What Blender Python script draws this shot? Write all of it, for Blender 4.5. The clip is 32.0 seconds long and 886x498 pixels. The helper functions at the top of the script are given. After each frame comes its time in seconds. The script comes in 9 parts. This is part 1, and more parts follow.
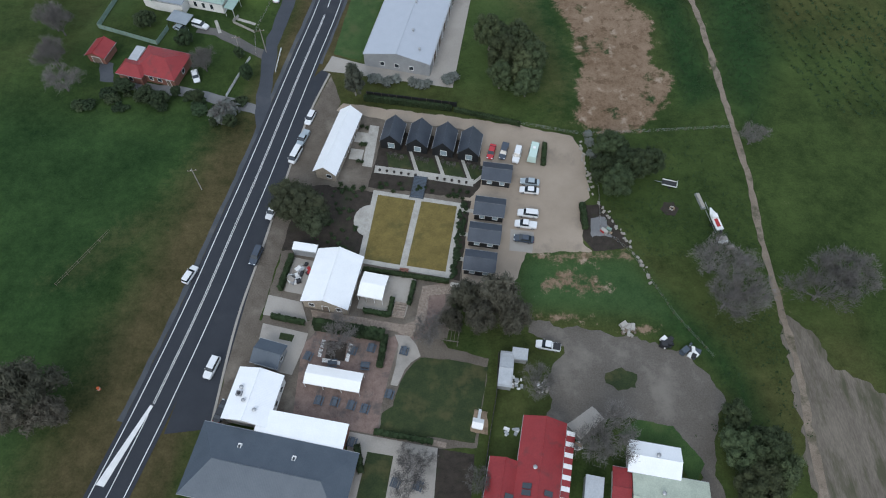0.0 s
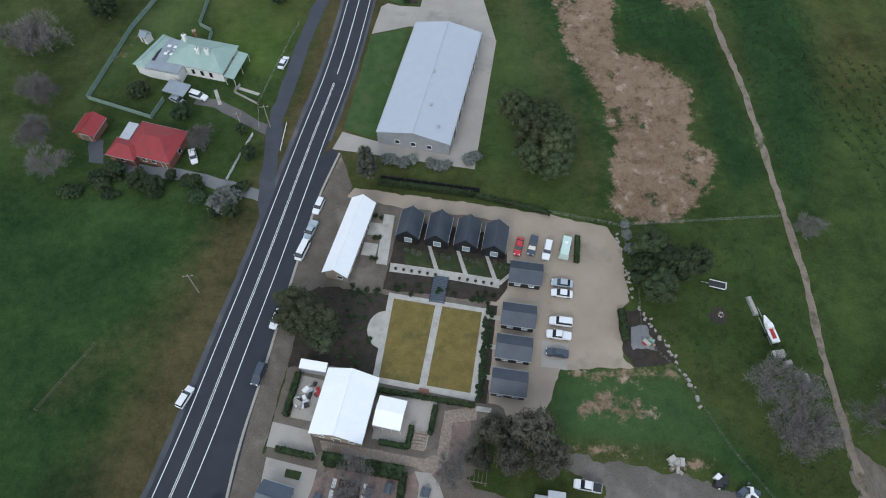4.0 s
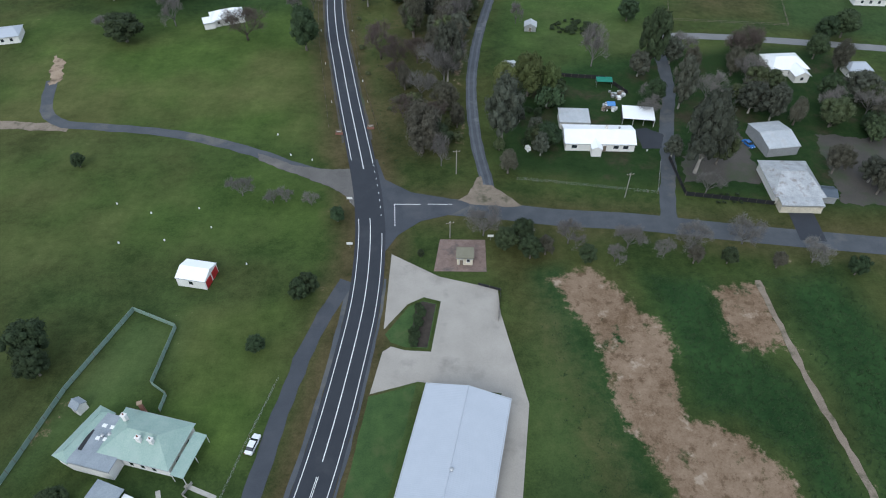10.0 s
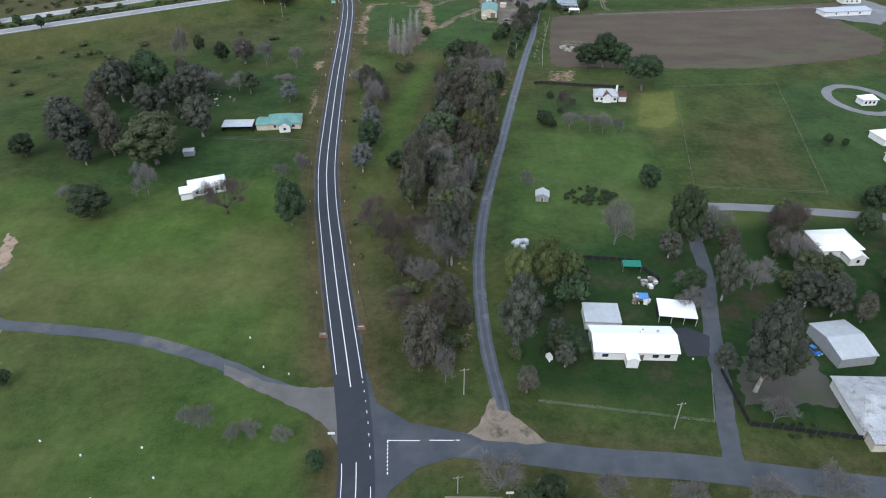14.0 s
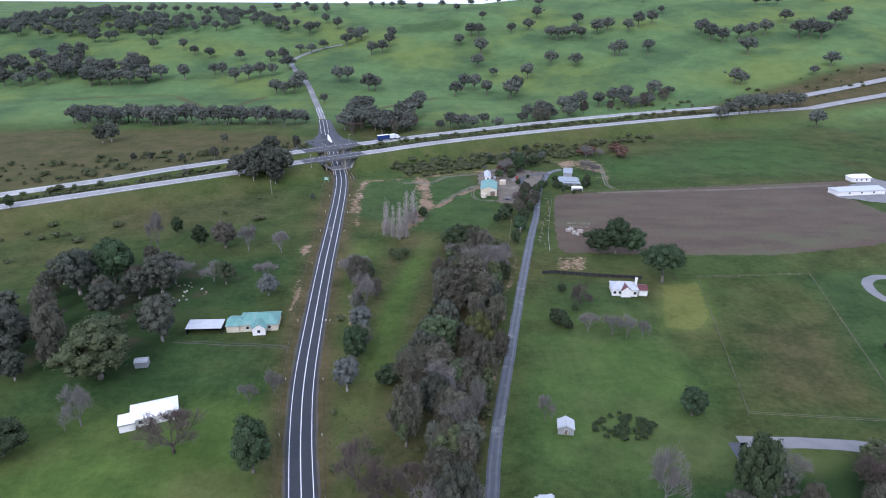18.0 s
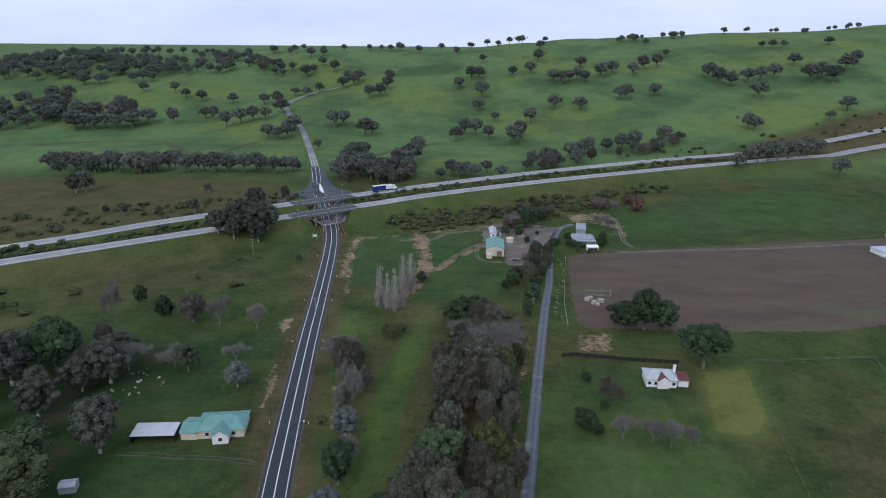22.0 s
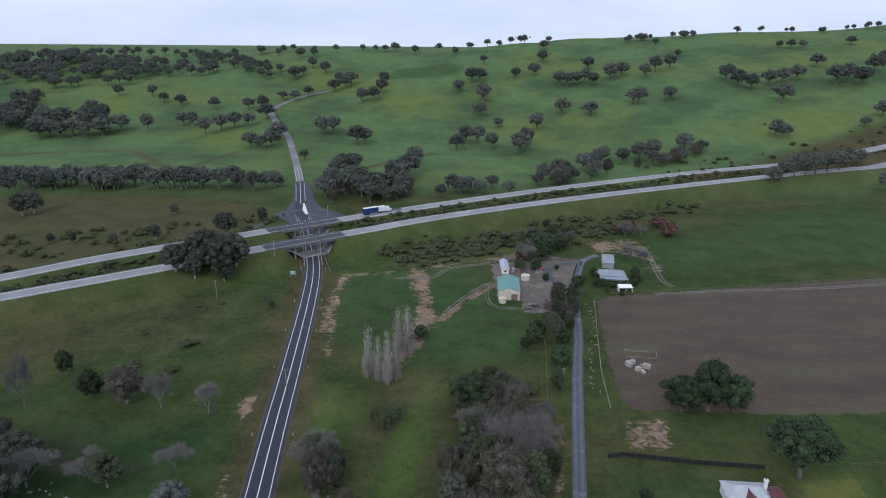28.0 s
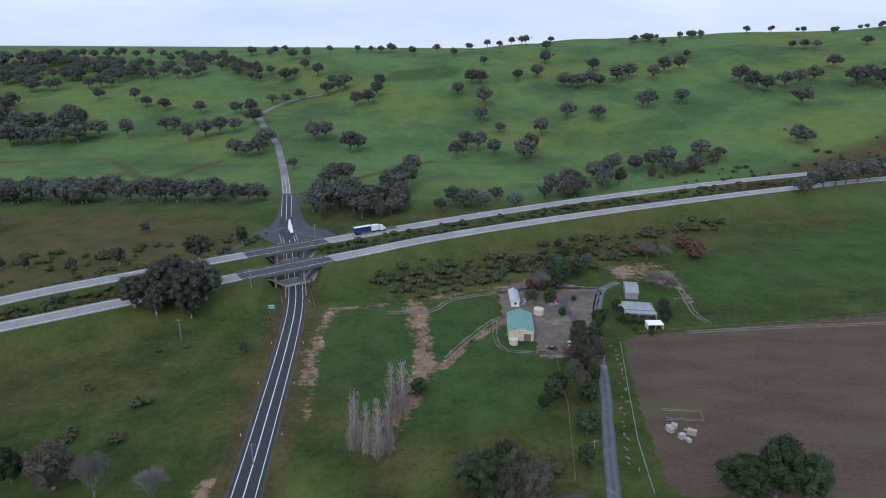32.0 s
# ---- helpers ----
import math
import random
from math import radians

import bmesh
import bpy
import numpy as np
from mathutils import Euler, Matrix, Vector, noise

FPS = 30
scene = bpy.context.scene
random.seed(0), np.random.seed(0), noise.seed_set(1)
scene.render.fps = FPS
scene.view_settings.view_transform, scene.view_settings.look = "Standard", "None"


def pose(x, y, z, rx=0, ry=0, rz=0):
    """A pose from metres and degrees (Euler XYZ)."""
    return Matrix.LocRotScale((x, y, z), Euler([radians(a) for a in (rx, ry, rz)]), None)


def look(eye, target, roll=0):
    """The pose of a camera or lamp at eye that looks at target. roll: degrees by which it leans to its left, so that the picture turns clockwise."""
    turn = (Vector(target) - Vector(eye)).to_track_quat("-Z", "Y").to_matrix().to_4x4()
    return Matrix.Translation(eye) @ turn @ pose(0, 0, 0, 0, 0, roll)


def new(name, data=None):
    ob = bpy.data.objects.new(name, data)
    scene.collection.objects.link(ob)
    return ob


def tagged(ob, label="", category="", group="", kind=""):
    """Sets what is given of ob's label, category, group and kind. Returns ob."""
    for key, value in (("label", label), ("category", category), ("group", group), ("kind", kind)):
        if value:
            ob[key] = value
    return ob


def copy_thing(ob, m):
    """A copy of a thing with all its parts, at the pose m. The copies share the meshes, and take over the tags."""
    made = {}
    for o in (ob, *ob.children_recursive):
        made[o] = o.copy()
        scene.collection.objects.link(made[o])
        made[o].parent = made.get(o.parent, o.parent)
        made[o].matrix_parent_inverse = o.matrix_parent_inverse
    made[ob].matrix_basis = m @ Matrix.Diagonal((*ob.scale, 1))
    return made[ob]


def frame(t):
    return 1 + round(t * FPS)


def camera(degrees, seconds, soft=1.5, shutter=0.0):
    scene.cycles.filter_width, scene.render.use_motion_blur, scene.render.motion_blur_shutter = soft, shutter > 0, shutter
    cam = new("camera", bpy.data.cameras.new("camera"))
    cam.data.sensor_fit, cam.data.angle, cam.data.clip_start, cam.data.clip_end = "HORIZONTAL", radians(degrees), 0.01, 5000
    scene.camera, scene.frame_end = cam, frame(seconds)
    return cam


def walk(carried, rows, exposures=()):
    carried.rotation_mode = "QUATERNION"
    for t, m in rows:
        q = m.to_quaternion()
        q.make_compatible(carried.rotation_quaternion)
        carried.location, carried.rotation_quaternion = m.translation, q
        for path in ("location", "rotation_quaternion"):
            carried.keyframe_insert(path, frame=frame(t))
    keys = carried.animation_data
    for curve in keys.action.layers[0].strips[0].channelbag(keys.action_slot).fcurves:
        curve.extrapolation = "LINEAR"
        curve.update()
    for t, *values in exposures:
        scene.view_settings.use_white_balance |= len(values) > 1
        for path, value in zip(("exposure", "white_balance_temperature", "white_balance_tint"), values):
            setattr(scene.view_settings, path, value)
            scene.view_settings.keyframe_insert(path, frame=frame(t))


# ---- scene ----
cam = camera(68.31, 32.0, soft=1.1)
# seconds, place of the camera, heading, tilt and roll in degrees
PATH = [
    (0, 10.15, 26.37, 127.46, -1.37, -59.34, 1.48),
    (0.5, 9.86, 28.09, 127.46, -1.30, -59.38, 1.46),
    (1, 9.49, 30.15, 127.46, -1.23, -59.44, 1.37),
    (1.5, 8.98, 32.94, 127.36, -1.12, -59.44, 1.27),
    (2, 8.40, 36.37, 127.19, -1.03, -59.45, 1.19),
    (2.5, 7.77, 40.39, 126.96, -0.96, -59.46, 1.10),
    (3, 7.12, 44.78, 126.77, -0.88, -59.44, 1.04),
    (3.5, 6.53, 49.53, 126.54, -0.80, -59.44, 1.06),
    (5.5, 4.97, 70.69, 125.51, -0.58, -59.17, 0.86),
    (6, 4.71, 76.00, 125.30, -0.60, -59.11, 0.81),
    (6.5, 4.45, 81.29, 125.08, -0.52, -59.04, 0.68),
    (7, 4.19, 86.77, 124.80, -0.43, -58.62, 0.59),
    (7.5, 3.93, 92.30, 124.52, -0.35, -57.16, 0.42),
    (8, 3.65, 97.74, 124.22, -0.29, -54.77, 0.31),
    (8.5, 3.35, 103.22, 123.85, -0.25, -52.40, 0.18),
    (9, 3.04, 108.78, 123.54, -0.23, -50.32, 0.14),
    (9.5, 2.75, 114.44, 123.28, -0.26, -48.13, 0.12),
    (10, 2.55, 120.13, 123.03, -0.30, -44.91, 0.08),
    (10.5, 2.44, 125.58, 122.78, -0.27, -41.50, 0.03),
    (11, 2.33, 131.20, 122.50, -0.29, -37.99, 0.01),
    (11.5, 2.18, 136.62, 122.26, -0.28, -37.02, -0.02),
    (12, 2.05, 142.28, 122.11, -0.28, -36.98, -0.04),
    (12.5, 1.94, 148.02, 122.05, -0.30, -35.79, -0.06),
    (13, 1.82, 153.55, 122.04, -0.32, -35.26, -0.04),
    (13.5, 1.67, 159.11, 122.07, -0.33, -35.27, -0.02),
    (14, 1.47, 164.92, 122.14, -0.38, -35.28, -0.03),
    (14.5, 1.18, 170.87, 122.28, -0.50, -31.77, 0.06),
    (15, 0.80, 176.60, 122.44, -0.62, -30.14, 0.17),
    (15.5, 0.37, 182.55, 122.63, -0.73, -28.36, 0.20),
    (17.5, -0.33, 205.45, 122.51, -0.96, -22.24, 0.37),
    (18, -0.42, 211.22, 122.43, -0.98, -22.25, 0.36),
    (18.5, -0.58, 217.02, 122.34, -1.02, -20.06, 0.40),
    (19, -0.77, 222.50, 122.15, -1.06, -18.97, 0.45),
    (19.5, -0.92, 227.93, 121.93, -1.07, -18.93, 0.46),
    (20, -1.00, 233.43, 121.72, -1.09, -18.92, 0.44),
    (20.5, -1.10, 239.06, 121.53, -1.10, -18.90, 0.45),
    (21, -1.24, 244.67, 121.30, -1.11, -18.92, 0.50),
    (21.5, -1.24, 250.13, 121.07, -1.11, -18.89, 0.49),
    (22, -1.23, 255.58, 120.88, -1.11, -18.86, 0.47),
    (22.5, -1.25, 261.12, 120.74, -1.11, -18.87, 0.46),
    (23, -1.24, 266.71, 120.60, -1.13, -18.88, 0.41),
    (23.5, -1.24, 272.25, 120.47, -1.13, -18.87, 0.40),
    (24, -1.35, 277.65, 120.35, -1.15, -18.87, 0.41),
    (24.5, -1.56, 282.96, 120.28, -1.16, -18.89, 0.42),
    (25, -1.78, 288.23, 120.27, -1.20, -18.89, 0.41),
    (25.5, -2.03, 293.43, 120.25, -1.24, -18.89, 0.36),
    (27.5, -3.30, 315.19, 119.55, -1.45, -18.86, 0.46),
    (28, -3.41, 320.74, 119.27, -1.47, -18.85, 0.45),
    (28.5, -3.51, 326.18, 118.97, -1.48, -18.83, 0.36),
    (29, -3.64, 331.54, 118.71, -1.53, -18.80, 0.40),
    (29.5, -3.77, 336.98, 118.53, -1.56, -18.79, 0.39),
    (30, -3.95, 342.45, 118.43, -1.61, -18.80, 0.38),
    (30.5, -4.04, 347.89, 118.32, -1.64, -18.79, 0.39),
    (31, -3.97, 353.36, 118.14, -1.67, -18.79, 0.38),
    (31.5, -3.87, 358.92, 117.86, -1.67, -18.77, 0.38),
    (32, -3.74, 364.55, 117.53, -1.68, -18.75, 0.37),
]


def aimed(x, y, z, yaw, tilt, roll):
    a, b = radians(yaw), radians(tilt)
    way = Vector((-math.sin(a) * math.cos(b), math.cos(a) * math.cos(b), math.sin(b)))
    eye = Vector((x, y, z))
    return look(eye, eye + way * 10, roll)


walk(cam, [(t, aimed(*row)) for t, *row in PATH],
     [(0, 0.35, 6150, 8), (6, 0.46, 6150, 8), (9, 0.52, 6150, 7), (11, 0.68, 6050, 7), (13, 0.80, 6120, 9), (15.5, 0.94, 6000, 11), (17.5, 1.06, 5750, 20), (18.1, 1.03, 5750, 20), (18.5, 0.84, 5750, 19), (18.8, 0.50, 5800, 18), (19.2, 0.36, 5930, 15), (19.8, 0.33, 5930, 15), (32, 0.34, 5930, 15)])

# ---------------------------------------------------------------- light: overcast winter day
world = bpy.data.worlds.new("overcast_sky")
scene.world = world
world.use_nodes = True
wn, wl = world.node_tree.nodes, world.node_tree.links
wn.clear()
w_out = wn.new("ShaderNodeOutputWorld")
w_bg = wn.new("ShaderNodeBackground")
w_sky = wn.new("ShaderNodeTexSky")
w_sky.sky_type = "NISHITA"
w_sky.sun_disc = False
w_sky.sun_elevation = radians(38)
w_sky.sun_rotation = radians(200)
w_sky.dust_density = 3.0
w_gain = wn.new("ShaderNodeVectorMath")
w_gain.operation = "SCALE"
w_gain.inputs[3].default_value = 0.085
w_co = wn.new("ShaderNodeTexCoord")
w_map = wn.new("ShaderNodeMapping")
w_map.inputs["Scale"].default_value = (1.0, 1.0, 5.0)
w_noise = wn.new("ShaderNodeTexNoise")
w_noise.inputs["Scale"].default_value = 2.2
w_noise.inputs["Detail"].default_value = 6.0
w_noise.inputs["Roughness"].default_value = 0.55
w_ramp = wn.new("ShaderNodeValToRGB")
w_ramp.color_ramp.elements[0].position = 0.30
w_ramp.color_ramp.elements[0].color = (0.53, 0.62, 0.77, 1)
w_ramp.color_ramp.elements[1].position = 0.70
w_ramp.color_ramp.elements[1].color = (0.75, 0.805, 0.885, 1)
w_mix = wn.new("ShaderNodeMixRGB")
w_mix.inputs[0].default_value = 0.86
wl.new(w_co.outputs["Generated"], w_map.inputs["Vector"])
wl.new(w_map.outputs["Vector"], w_noise.inputs["Vector"])
wl.new(w_noise.outputs["Fac"], w_ramp.inputs["Fac"])
wl.new(w_sky.outputs["Color"], w_gain.inputs[0])
wl.new(w_gain.outputs[0], w_mix.inputs[1])
wl.new(w_ramp.outputs["Color"], w_mix.inputs[2])
wl.new(w_mix.outputs["Color"], w_bg.inputs["Color"])
w_bg.inputs["Strength"].default_value = 1.0
wl.new(w_bg.outputs[0], w_out.inputs["Surface"])

sun = new("sun", bpy.data.lights.new("sun", "SUN"))
sun.data.energy = 0.9
sun.data.angle = radians(25)
sun.data.color = (1.0, 0.96, 0.9)
sun.matrix_world = look((0, 0, 500), (130, 330, 200))


# ---------------------------------------------------------------- materials
def material(name, dark, light, scale=1.0, rough=0.8, metal=0.0, bump=0.0, fine=8.0, spots=None, spot_at=0.62, coords="Object", stretch=(1, 1, 1), vary=0.0, spot_scale=0.3):
    """A surface of two tones at two scales with fine relief; spots: a third colour in broad patches; vary: change from object to object."""
    m = bpy.data.materials.new(name)
    m.use_nodes = True
    n, l = m.node_tree.nodes, m.node_tree.links
    bsdf = n["Principled BSDF"]
    co = n.new("ShaderNodeTexCoord")
    mp = n.new("ShaderNodeMapping")
    mp.inputs["Scale"].default_value = stretch
    l.new(co.outputs[coords], mp.inputs["Vector"])
    a, b = n.new("ShaderNodeTexNoise"), n.new("ShaderNodeTexNoise")
    for tex, s in ((a, scale), (b, scale * fine)):
        tex.inputs["Scale"].default_value = s
        tex.inputs["Detail"].default_value = 5
        tex.inputs["Roughness"].default_value = 0.6
        l.new(mp.outputs["Vector"], tex.inputs["Vector"])
    mixv = n.new("ShaderNodeMath")
    mixv.operation = "MULTIPLY_ADD"
    l.new(b.outputs["Fac"], mixv.inputs[0])
    mixv.inputs[1].default_value = 0.5
    half = n.new("ShaderNodeMath")
    half.operation = "MULTIPLY"
    half.inputs[1].default_value = 0.5
    l.new(a.outputs["Fac"], half.inputs[0])
    l.new(half.outputs[0], mixv.inputs[2])
    ramp = n.new("ShaderNodeValToRGB")
    ramp.color_ramp.elements[0].position, ramp.color_ramp.elements[1].position = 0.36, 0.64
    ramp.color_ramp.elements[0].color, ramp.color_ramp.elements[1].color = (*dark, 1), (*light, 1)
    l.new(mixv.outputs[0], ramp.inputs["Fac"])
    colour = ramp.outputs["Color"]
    if spots:
        c = n.new("ShaderNodeTexNoise")
        c.inputs["Scale"].default_value = scale * spot_scale
        c.inputs["Detail"].default_value = 7
        c.inputs["Roughness"].default_value = 0.65
        l.new(mp.outputs["Vector"], c.inputs["Vector"])
        r2 = n.new("ShaderNodeValToRGB")
        r2.color_ramp.elements[0].position, r2.color_ramp.elements[1].position = spot_at - 0.07, spot_at + 0.07
        l.new(c.outputs["Fac"], r2.inputs["Fac"])
        mx = n.new("ShaderNodeMixRGB")
        l.new(r2.outputs["Color"], mx.inputs[0])
        l.new(colour, mx.inputs[1])
        mx.inputs[2].default_value = (*spots, 1)
        colour = mx.outputs["Color"]
    if vary:
        info = n.new("ShaderNodeObjectInfo")
        hsv = n.new("ShaderNodeHueSaturation")
        mr = n.new("ShaderNodeMapRange")
        mr.inputs["To Min"].default_value, mr.inputs["To Max"].default_value = 1 - vary, 1 + vary
        l.new(info.outputs["Random"], mr.inputs["Value"])
        l.new(mr.outputs[0], hsv.inputs["Value"])
        tint = n.new("ShaderNodeMapRange")
        tint.inputs["To Min"].default_value, tint.inputs["To Max"].default_value = 0.5 - 0.08 * vary, 0.5 + 0.10 * vary
        scram = n.new("ShaderNodeMath")
        scram.operation = "FRACT"
        mul = n.new("ShaderNodeMath")
        mul.operation = "MULTIPLY"
        mul.inputs[1].default_value = 17.3
        l.new(info.outputs["Random"], mul.inputs[0])
        l.new(mul.outputs[0], scram.inputs[0])
        l.new(scram.outputs[0], tint.inputs["Value"])
        l.new(tint.outputs[0], hsv.inputs["Hue"])
        l.new(colour, hsv.inputs["Color"])
        colour = hsv.outputs["Color"]
    l.new(colour, bsdf.inputs["Base Color"])
    bsdf.inputs["Roughness"].default_value = rough
    bsdf.inputs["Metallic"].default_value = metal
    if bump:
        bp = n.new("ShaderNodeBump")
        bp.inputs["Strength"].default_value = bump
        bp.inputs["Distance"].default_value = 0.05
        l.new(b.outputs["Fac"], bp.inputs["Height"])
        l.new(bp.outputs["Normal"], bsdf.inputs["Normal"])
    return m


def roofing(name, dark, light, rough=0.45, metal=0.2, pitch=0.25, axis=0, stain=None):
    """Corrugated or ribbed sheet metal: ribs across the local x axis, with weathering."""
    m = material(name, dark, light, 0.35, rough, metal, 0.0, 12.0, spots=stain, spot_at=0.6, spot_scale=1.2)
    n, l = m.node_tree.nodes, m.node_tree.links
    bsdf = n["Principled BSDF"]
    co = n.new("ShaderNodeTexCoord")
    wave = n.new("ShaderNodeTexWave")
    wave.bands_direction = "X" if axis == 0 else "Y"
    wave.inputs["Scale"].default_value = 0.314 / pitch
    wave.inputs["Distortion"].default_value = 0
    l.new(co.outputs["Object"], wave.inputs["Vector"])
    bp = n.new("ShaderNodeBump")
    bp.inputs["Strength"].default_value = 0.35
    bp.inputs["Distance"].default_value = 0.03
    l.new(wave.outputs["Fac"], bp.inputs["Height"])
    l.new(bp.outputs["Normal"], bsdf.inputs["Normal"])
    return m


def glass_material(name, tint):
    m = bpy.data.materials.new(name)
    m.use_nodes = True
    b = m.node_tree.nodes["Principled BSDF"]
    b.inputs["Base Color"].default_value = (*tint, 1)
    b.inputs["Roughness"].default_value = 0.06
    b.inputs["Specular IOR Level"].default_value = 0.8
    return m


M = {}
M["asphalt"] = material("asphalt", (0.017, 0.021, 0.029), (0.028, 0.032, 0.041), 0.25, 0.8, bump=0.2, fine=40, spots=(0.040, 0.043, 0.050), spot_at=0.66)
M["asphalt_old"] = material("asphalt_old", (0.045, 0.052, 0.062), (0.080, 0.087, 0.097), 0.2, 0.9, bump=0.2, fine=30, spots=(0.123, 0.119, 0.107), spot_at=0.62)
M["asphalt_mid"] = material("blue_grey_asphalt", (0.036, 0.042, 0.053), (0.056, 0.062, 0.074), 0.2, 0.85, bump=0.2, fine=30, spots=(0.070, 0.074, 0.082), spot_at=0.62)
M["asphalt_pale"] = material("asphalt_pale", (0.131, 0.135, 0.139), (0.197, 0.197, 0.201), 0.15, 0.9, bump=0.1, fine=30, spots=(0.254, 0.250, 0.246), spot_at=0.6)
M["carriageway"] = material("pale_carriageway", (0.185, 0.188, 0.190), (0.275, 0.275, 0.278), 0.12, 0.85, bump=0.1, fine=30, spots=(0.34, 0.335, 0.33), spot_at=0.6)
M["line"] = material("line_paint", (0.62, 0.62, 0.62), (0.80, 0.80, 0.79), 0.8, 0.7, fine=12)
M["gravel"] = material("gravel", (0.262, 0.212, 0.162), (0.362, 0.298, 0.234), 0.12, 0.95, bump=0.4, fine=60, spots=(0.205, 0.172, 0.138), spot_at=0.62, spot_scale=0.6)
M["concrete"] = material("concrete", (0.285, 0.262, 0.232), (0.37, 0.342, 0.306), 0.15, 0.9, bump=0.1, fine=30, spots=(0.235, 0.218, 0.196), spot_at=0.63, spot_scale=0.7)
M["paving"] = material("pale_paving", (0.30, 0.285, 0.255), (0.47, 0.45, 0.41), 0.5, 0.9, bump=0.1, fine=14, spots=(0.25, 0.24, 0.21), spot_at=0.62)
M["mulch"] = material("dark_mulch", (0.016, 0.013, 0.010), (0.052, 0.041, 0.032), 0.7, 1.0, bump=0.5, fine=12, spots=(0.032, 0.036, 0.018), spot_at=0.62)
M["dirt"] = material("bare_dirt", (0.080, 0.066, 0.052), (0.160, 0.136, 0.110), 0.25, 1.0, bump=0.4, fine=16, spots=(0.20, 0.175, 0.145), spot_at=0.60, spot_scale=0.4)
M["churned"] = material("churned_yard_earth", (0.088, 0.078, 0.066), (0.150, 0.134, 0.116), 0.10, 1.0, bump=0.3, fine=30, spots=(0.180, 0.162, 0.140), spot_at=0.58, spot_scale=1.0)
M["clay"] = material("dry_clay", (0.246, 0.172, 0.115), (0.353, 0.271, 0.193), 0.2, 1.0, bump=0.5, fine=14, spots=(0.139, 0.098, 0.066), spot_at=0.57, spot_scale=1.4)
M["plough"] = material("tilled_soil", (0.048, 0.033, 0.021), (0.094, 0.068, 0.046), 0.06, 1.0, bump=0.6, fine=18, spots=(0.070, 0.072, 0.034), spot_at=0.60, stretch=(0.5, 1.3, 1), spot_scale=0.5)
M["grey_roof"] = roofing("blue_grey_weathered_roof", (0.20, 0.23, 0.26), (0.30, 0.335, 0.365), 0.5, 0.1, 0.3)
M["lawn_fresh"] = material("fresh_green_lawn", (0.022, 0.052, 0.012), (0.052, 0.100, 0.024), 0.35, 1.0, bump=0.4, fine=12, spots=(0.060, 0.082, 0.026), spot_at=0.6, spot_scale=0.5)
M["lawn"] = material("green_lawn", (0.016, 0.028, 0.009), (0.042, 0.058, 0.018), 0.35, 1.0, bump=0.4, fine=12, spots=(0.066, 0.062, 0.024), spot_at=0.58, spot_scale=0.5)
M["lawn_dry"] = material("dormant_lawn", (0.105, 0.082, 0.022), (0.190, 0.146, 0.044), 0.4, 1.0, bump=0.3, fine=12, spots=(0.080, 0.074, 0.022), spot_at=0.60, spot_scale=0.4)
M["white_roof"] = roofing("white_sheet_roof", (0.82, 0.835, 0.85), (0.90, 0.91, 0.92), 0.4, 0.0, 0.3)
M["pale_roof"] = roofing("pale_blue_grey_sheet_roof", (0.4, 0.43, 0.48), (0.44, 0.47, 0.52), 0.45, 0.1, 0.4)
M["slate_roof"] = roofing("blue_grey_sheet_roof", (0.057, 0.075, 0.098), (0.082, 0.102, 0.127), 0.45, 0.1, 0.3)
M["char_roof"] = roofing("charcoal_sheet_roof", (0.045, 0.054, 0.070), (0.070, 0.082, 0.102), 0.4, 0.2, 0.3)
M["red_roof"] = roofing("red_sheet_roof", (0.213, 0.015, 0.018), (0.295, 0.029, 0.031), 0.5, 0.0, 0.25, stain=(0.164, 0.025, 0.025))
M["green_roof"] = roofing("pale_green_sheet_roof", (0.221, 0.328, 0.287), (0.328, 0.426, 0.377), 0.5, 0.0, 0.25, stain=(0.29, 0.38, 0.345))
M["teal_roof"] = roofing("teal_green_sheet_roof", (0.082, 0.221, 0.197), (0.139, 0.295, 0.262), 0.5, 0.0, 0.25, stain=(0.180, 0.279, 0.254))
M["sage_roof"] = roofing("sage_cream_sheet_roof", (0.344, 0.385, 0.312), (0.52, 0.57, 0.46), 0.5, 0.0, 0.25)
M["khaki_roof"] = roofing("khaki_sheet_roof", (0.15, 0.14, 0.095), (0.21, 0.195, 0.14), 0.6, 0.0, 0.25)
M["zinc_roof"] = roofing("weathered_zinc_roof", (0.34, 0.36, 0.38), (0.50, 0.52, 0.54), 0.5, 0.1, 0.25, stain=(0.40, 0.40, 0.40))
M["patchy_roof"] = roofing("rust_patched_zinc_roof", (0.25, 0.262, 0.275), (0.50, 0.51, 0.52), 0.5, 0.1, 0.25, stain=(0.225, 0.20, 0.185))
M["black_clad"] = material("black_cladding", (0.008, 0.009, 0.011), (0.018, 0.020, 0.023), 1.0, 0.6, stretch=(6, 6, 0.4))
M["stone_wall"] = material("stone_wall", (0.246, 0.205, 0.156), (0.377, 0.328, 0.262), 1.2, 0.9, bump=0.5, fine=5)
M["white_wall"] = material("white_painted_wall", (0.66, 0.65, 0.62), (0.80, 0.79, 0.77), 0.5, 0.7, fine=8)
M["cream_wall"] = material("cream_wall", (0.426, 0.385, 0.295), (0.66, 0.60, 0.48), 0.5, 0.8, fine=8)
M["brick_wall"] = material("red_brick_wall", (0.164, 0.070, 0.049), (0.254, 0.123, 0.090), 2.0, 0.9, bump=0.3, fine=4)
M["grey_wall"] = material("grey_sheet_wall", (0.230, 0.238, 0.246), (0.312, 0.320, 0.328), 0.6, 0.6, fine=6)
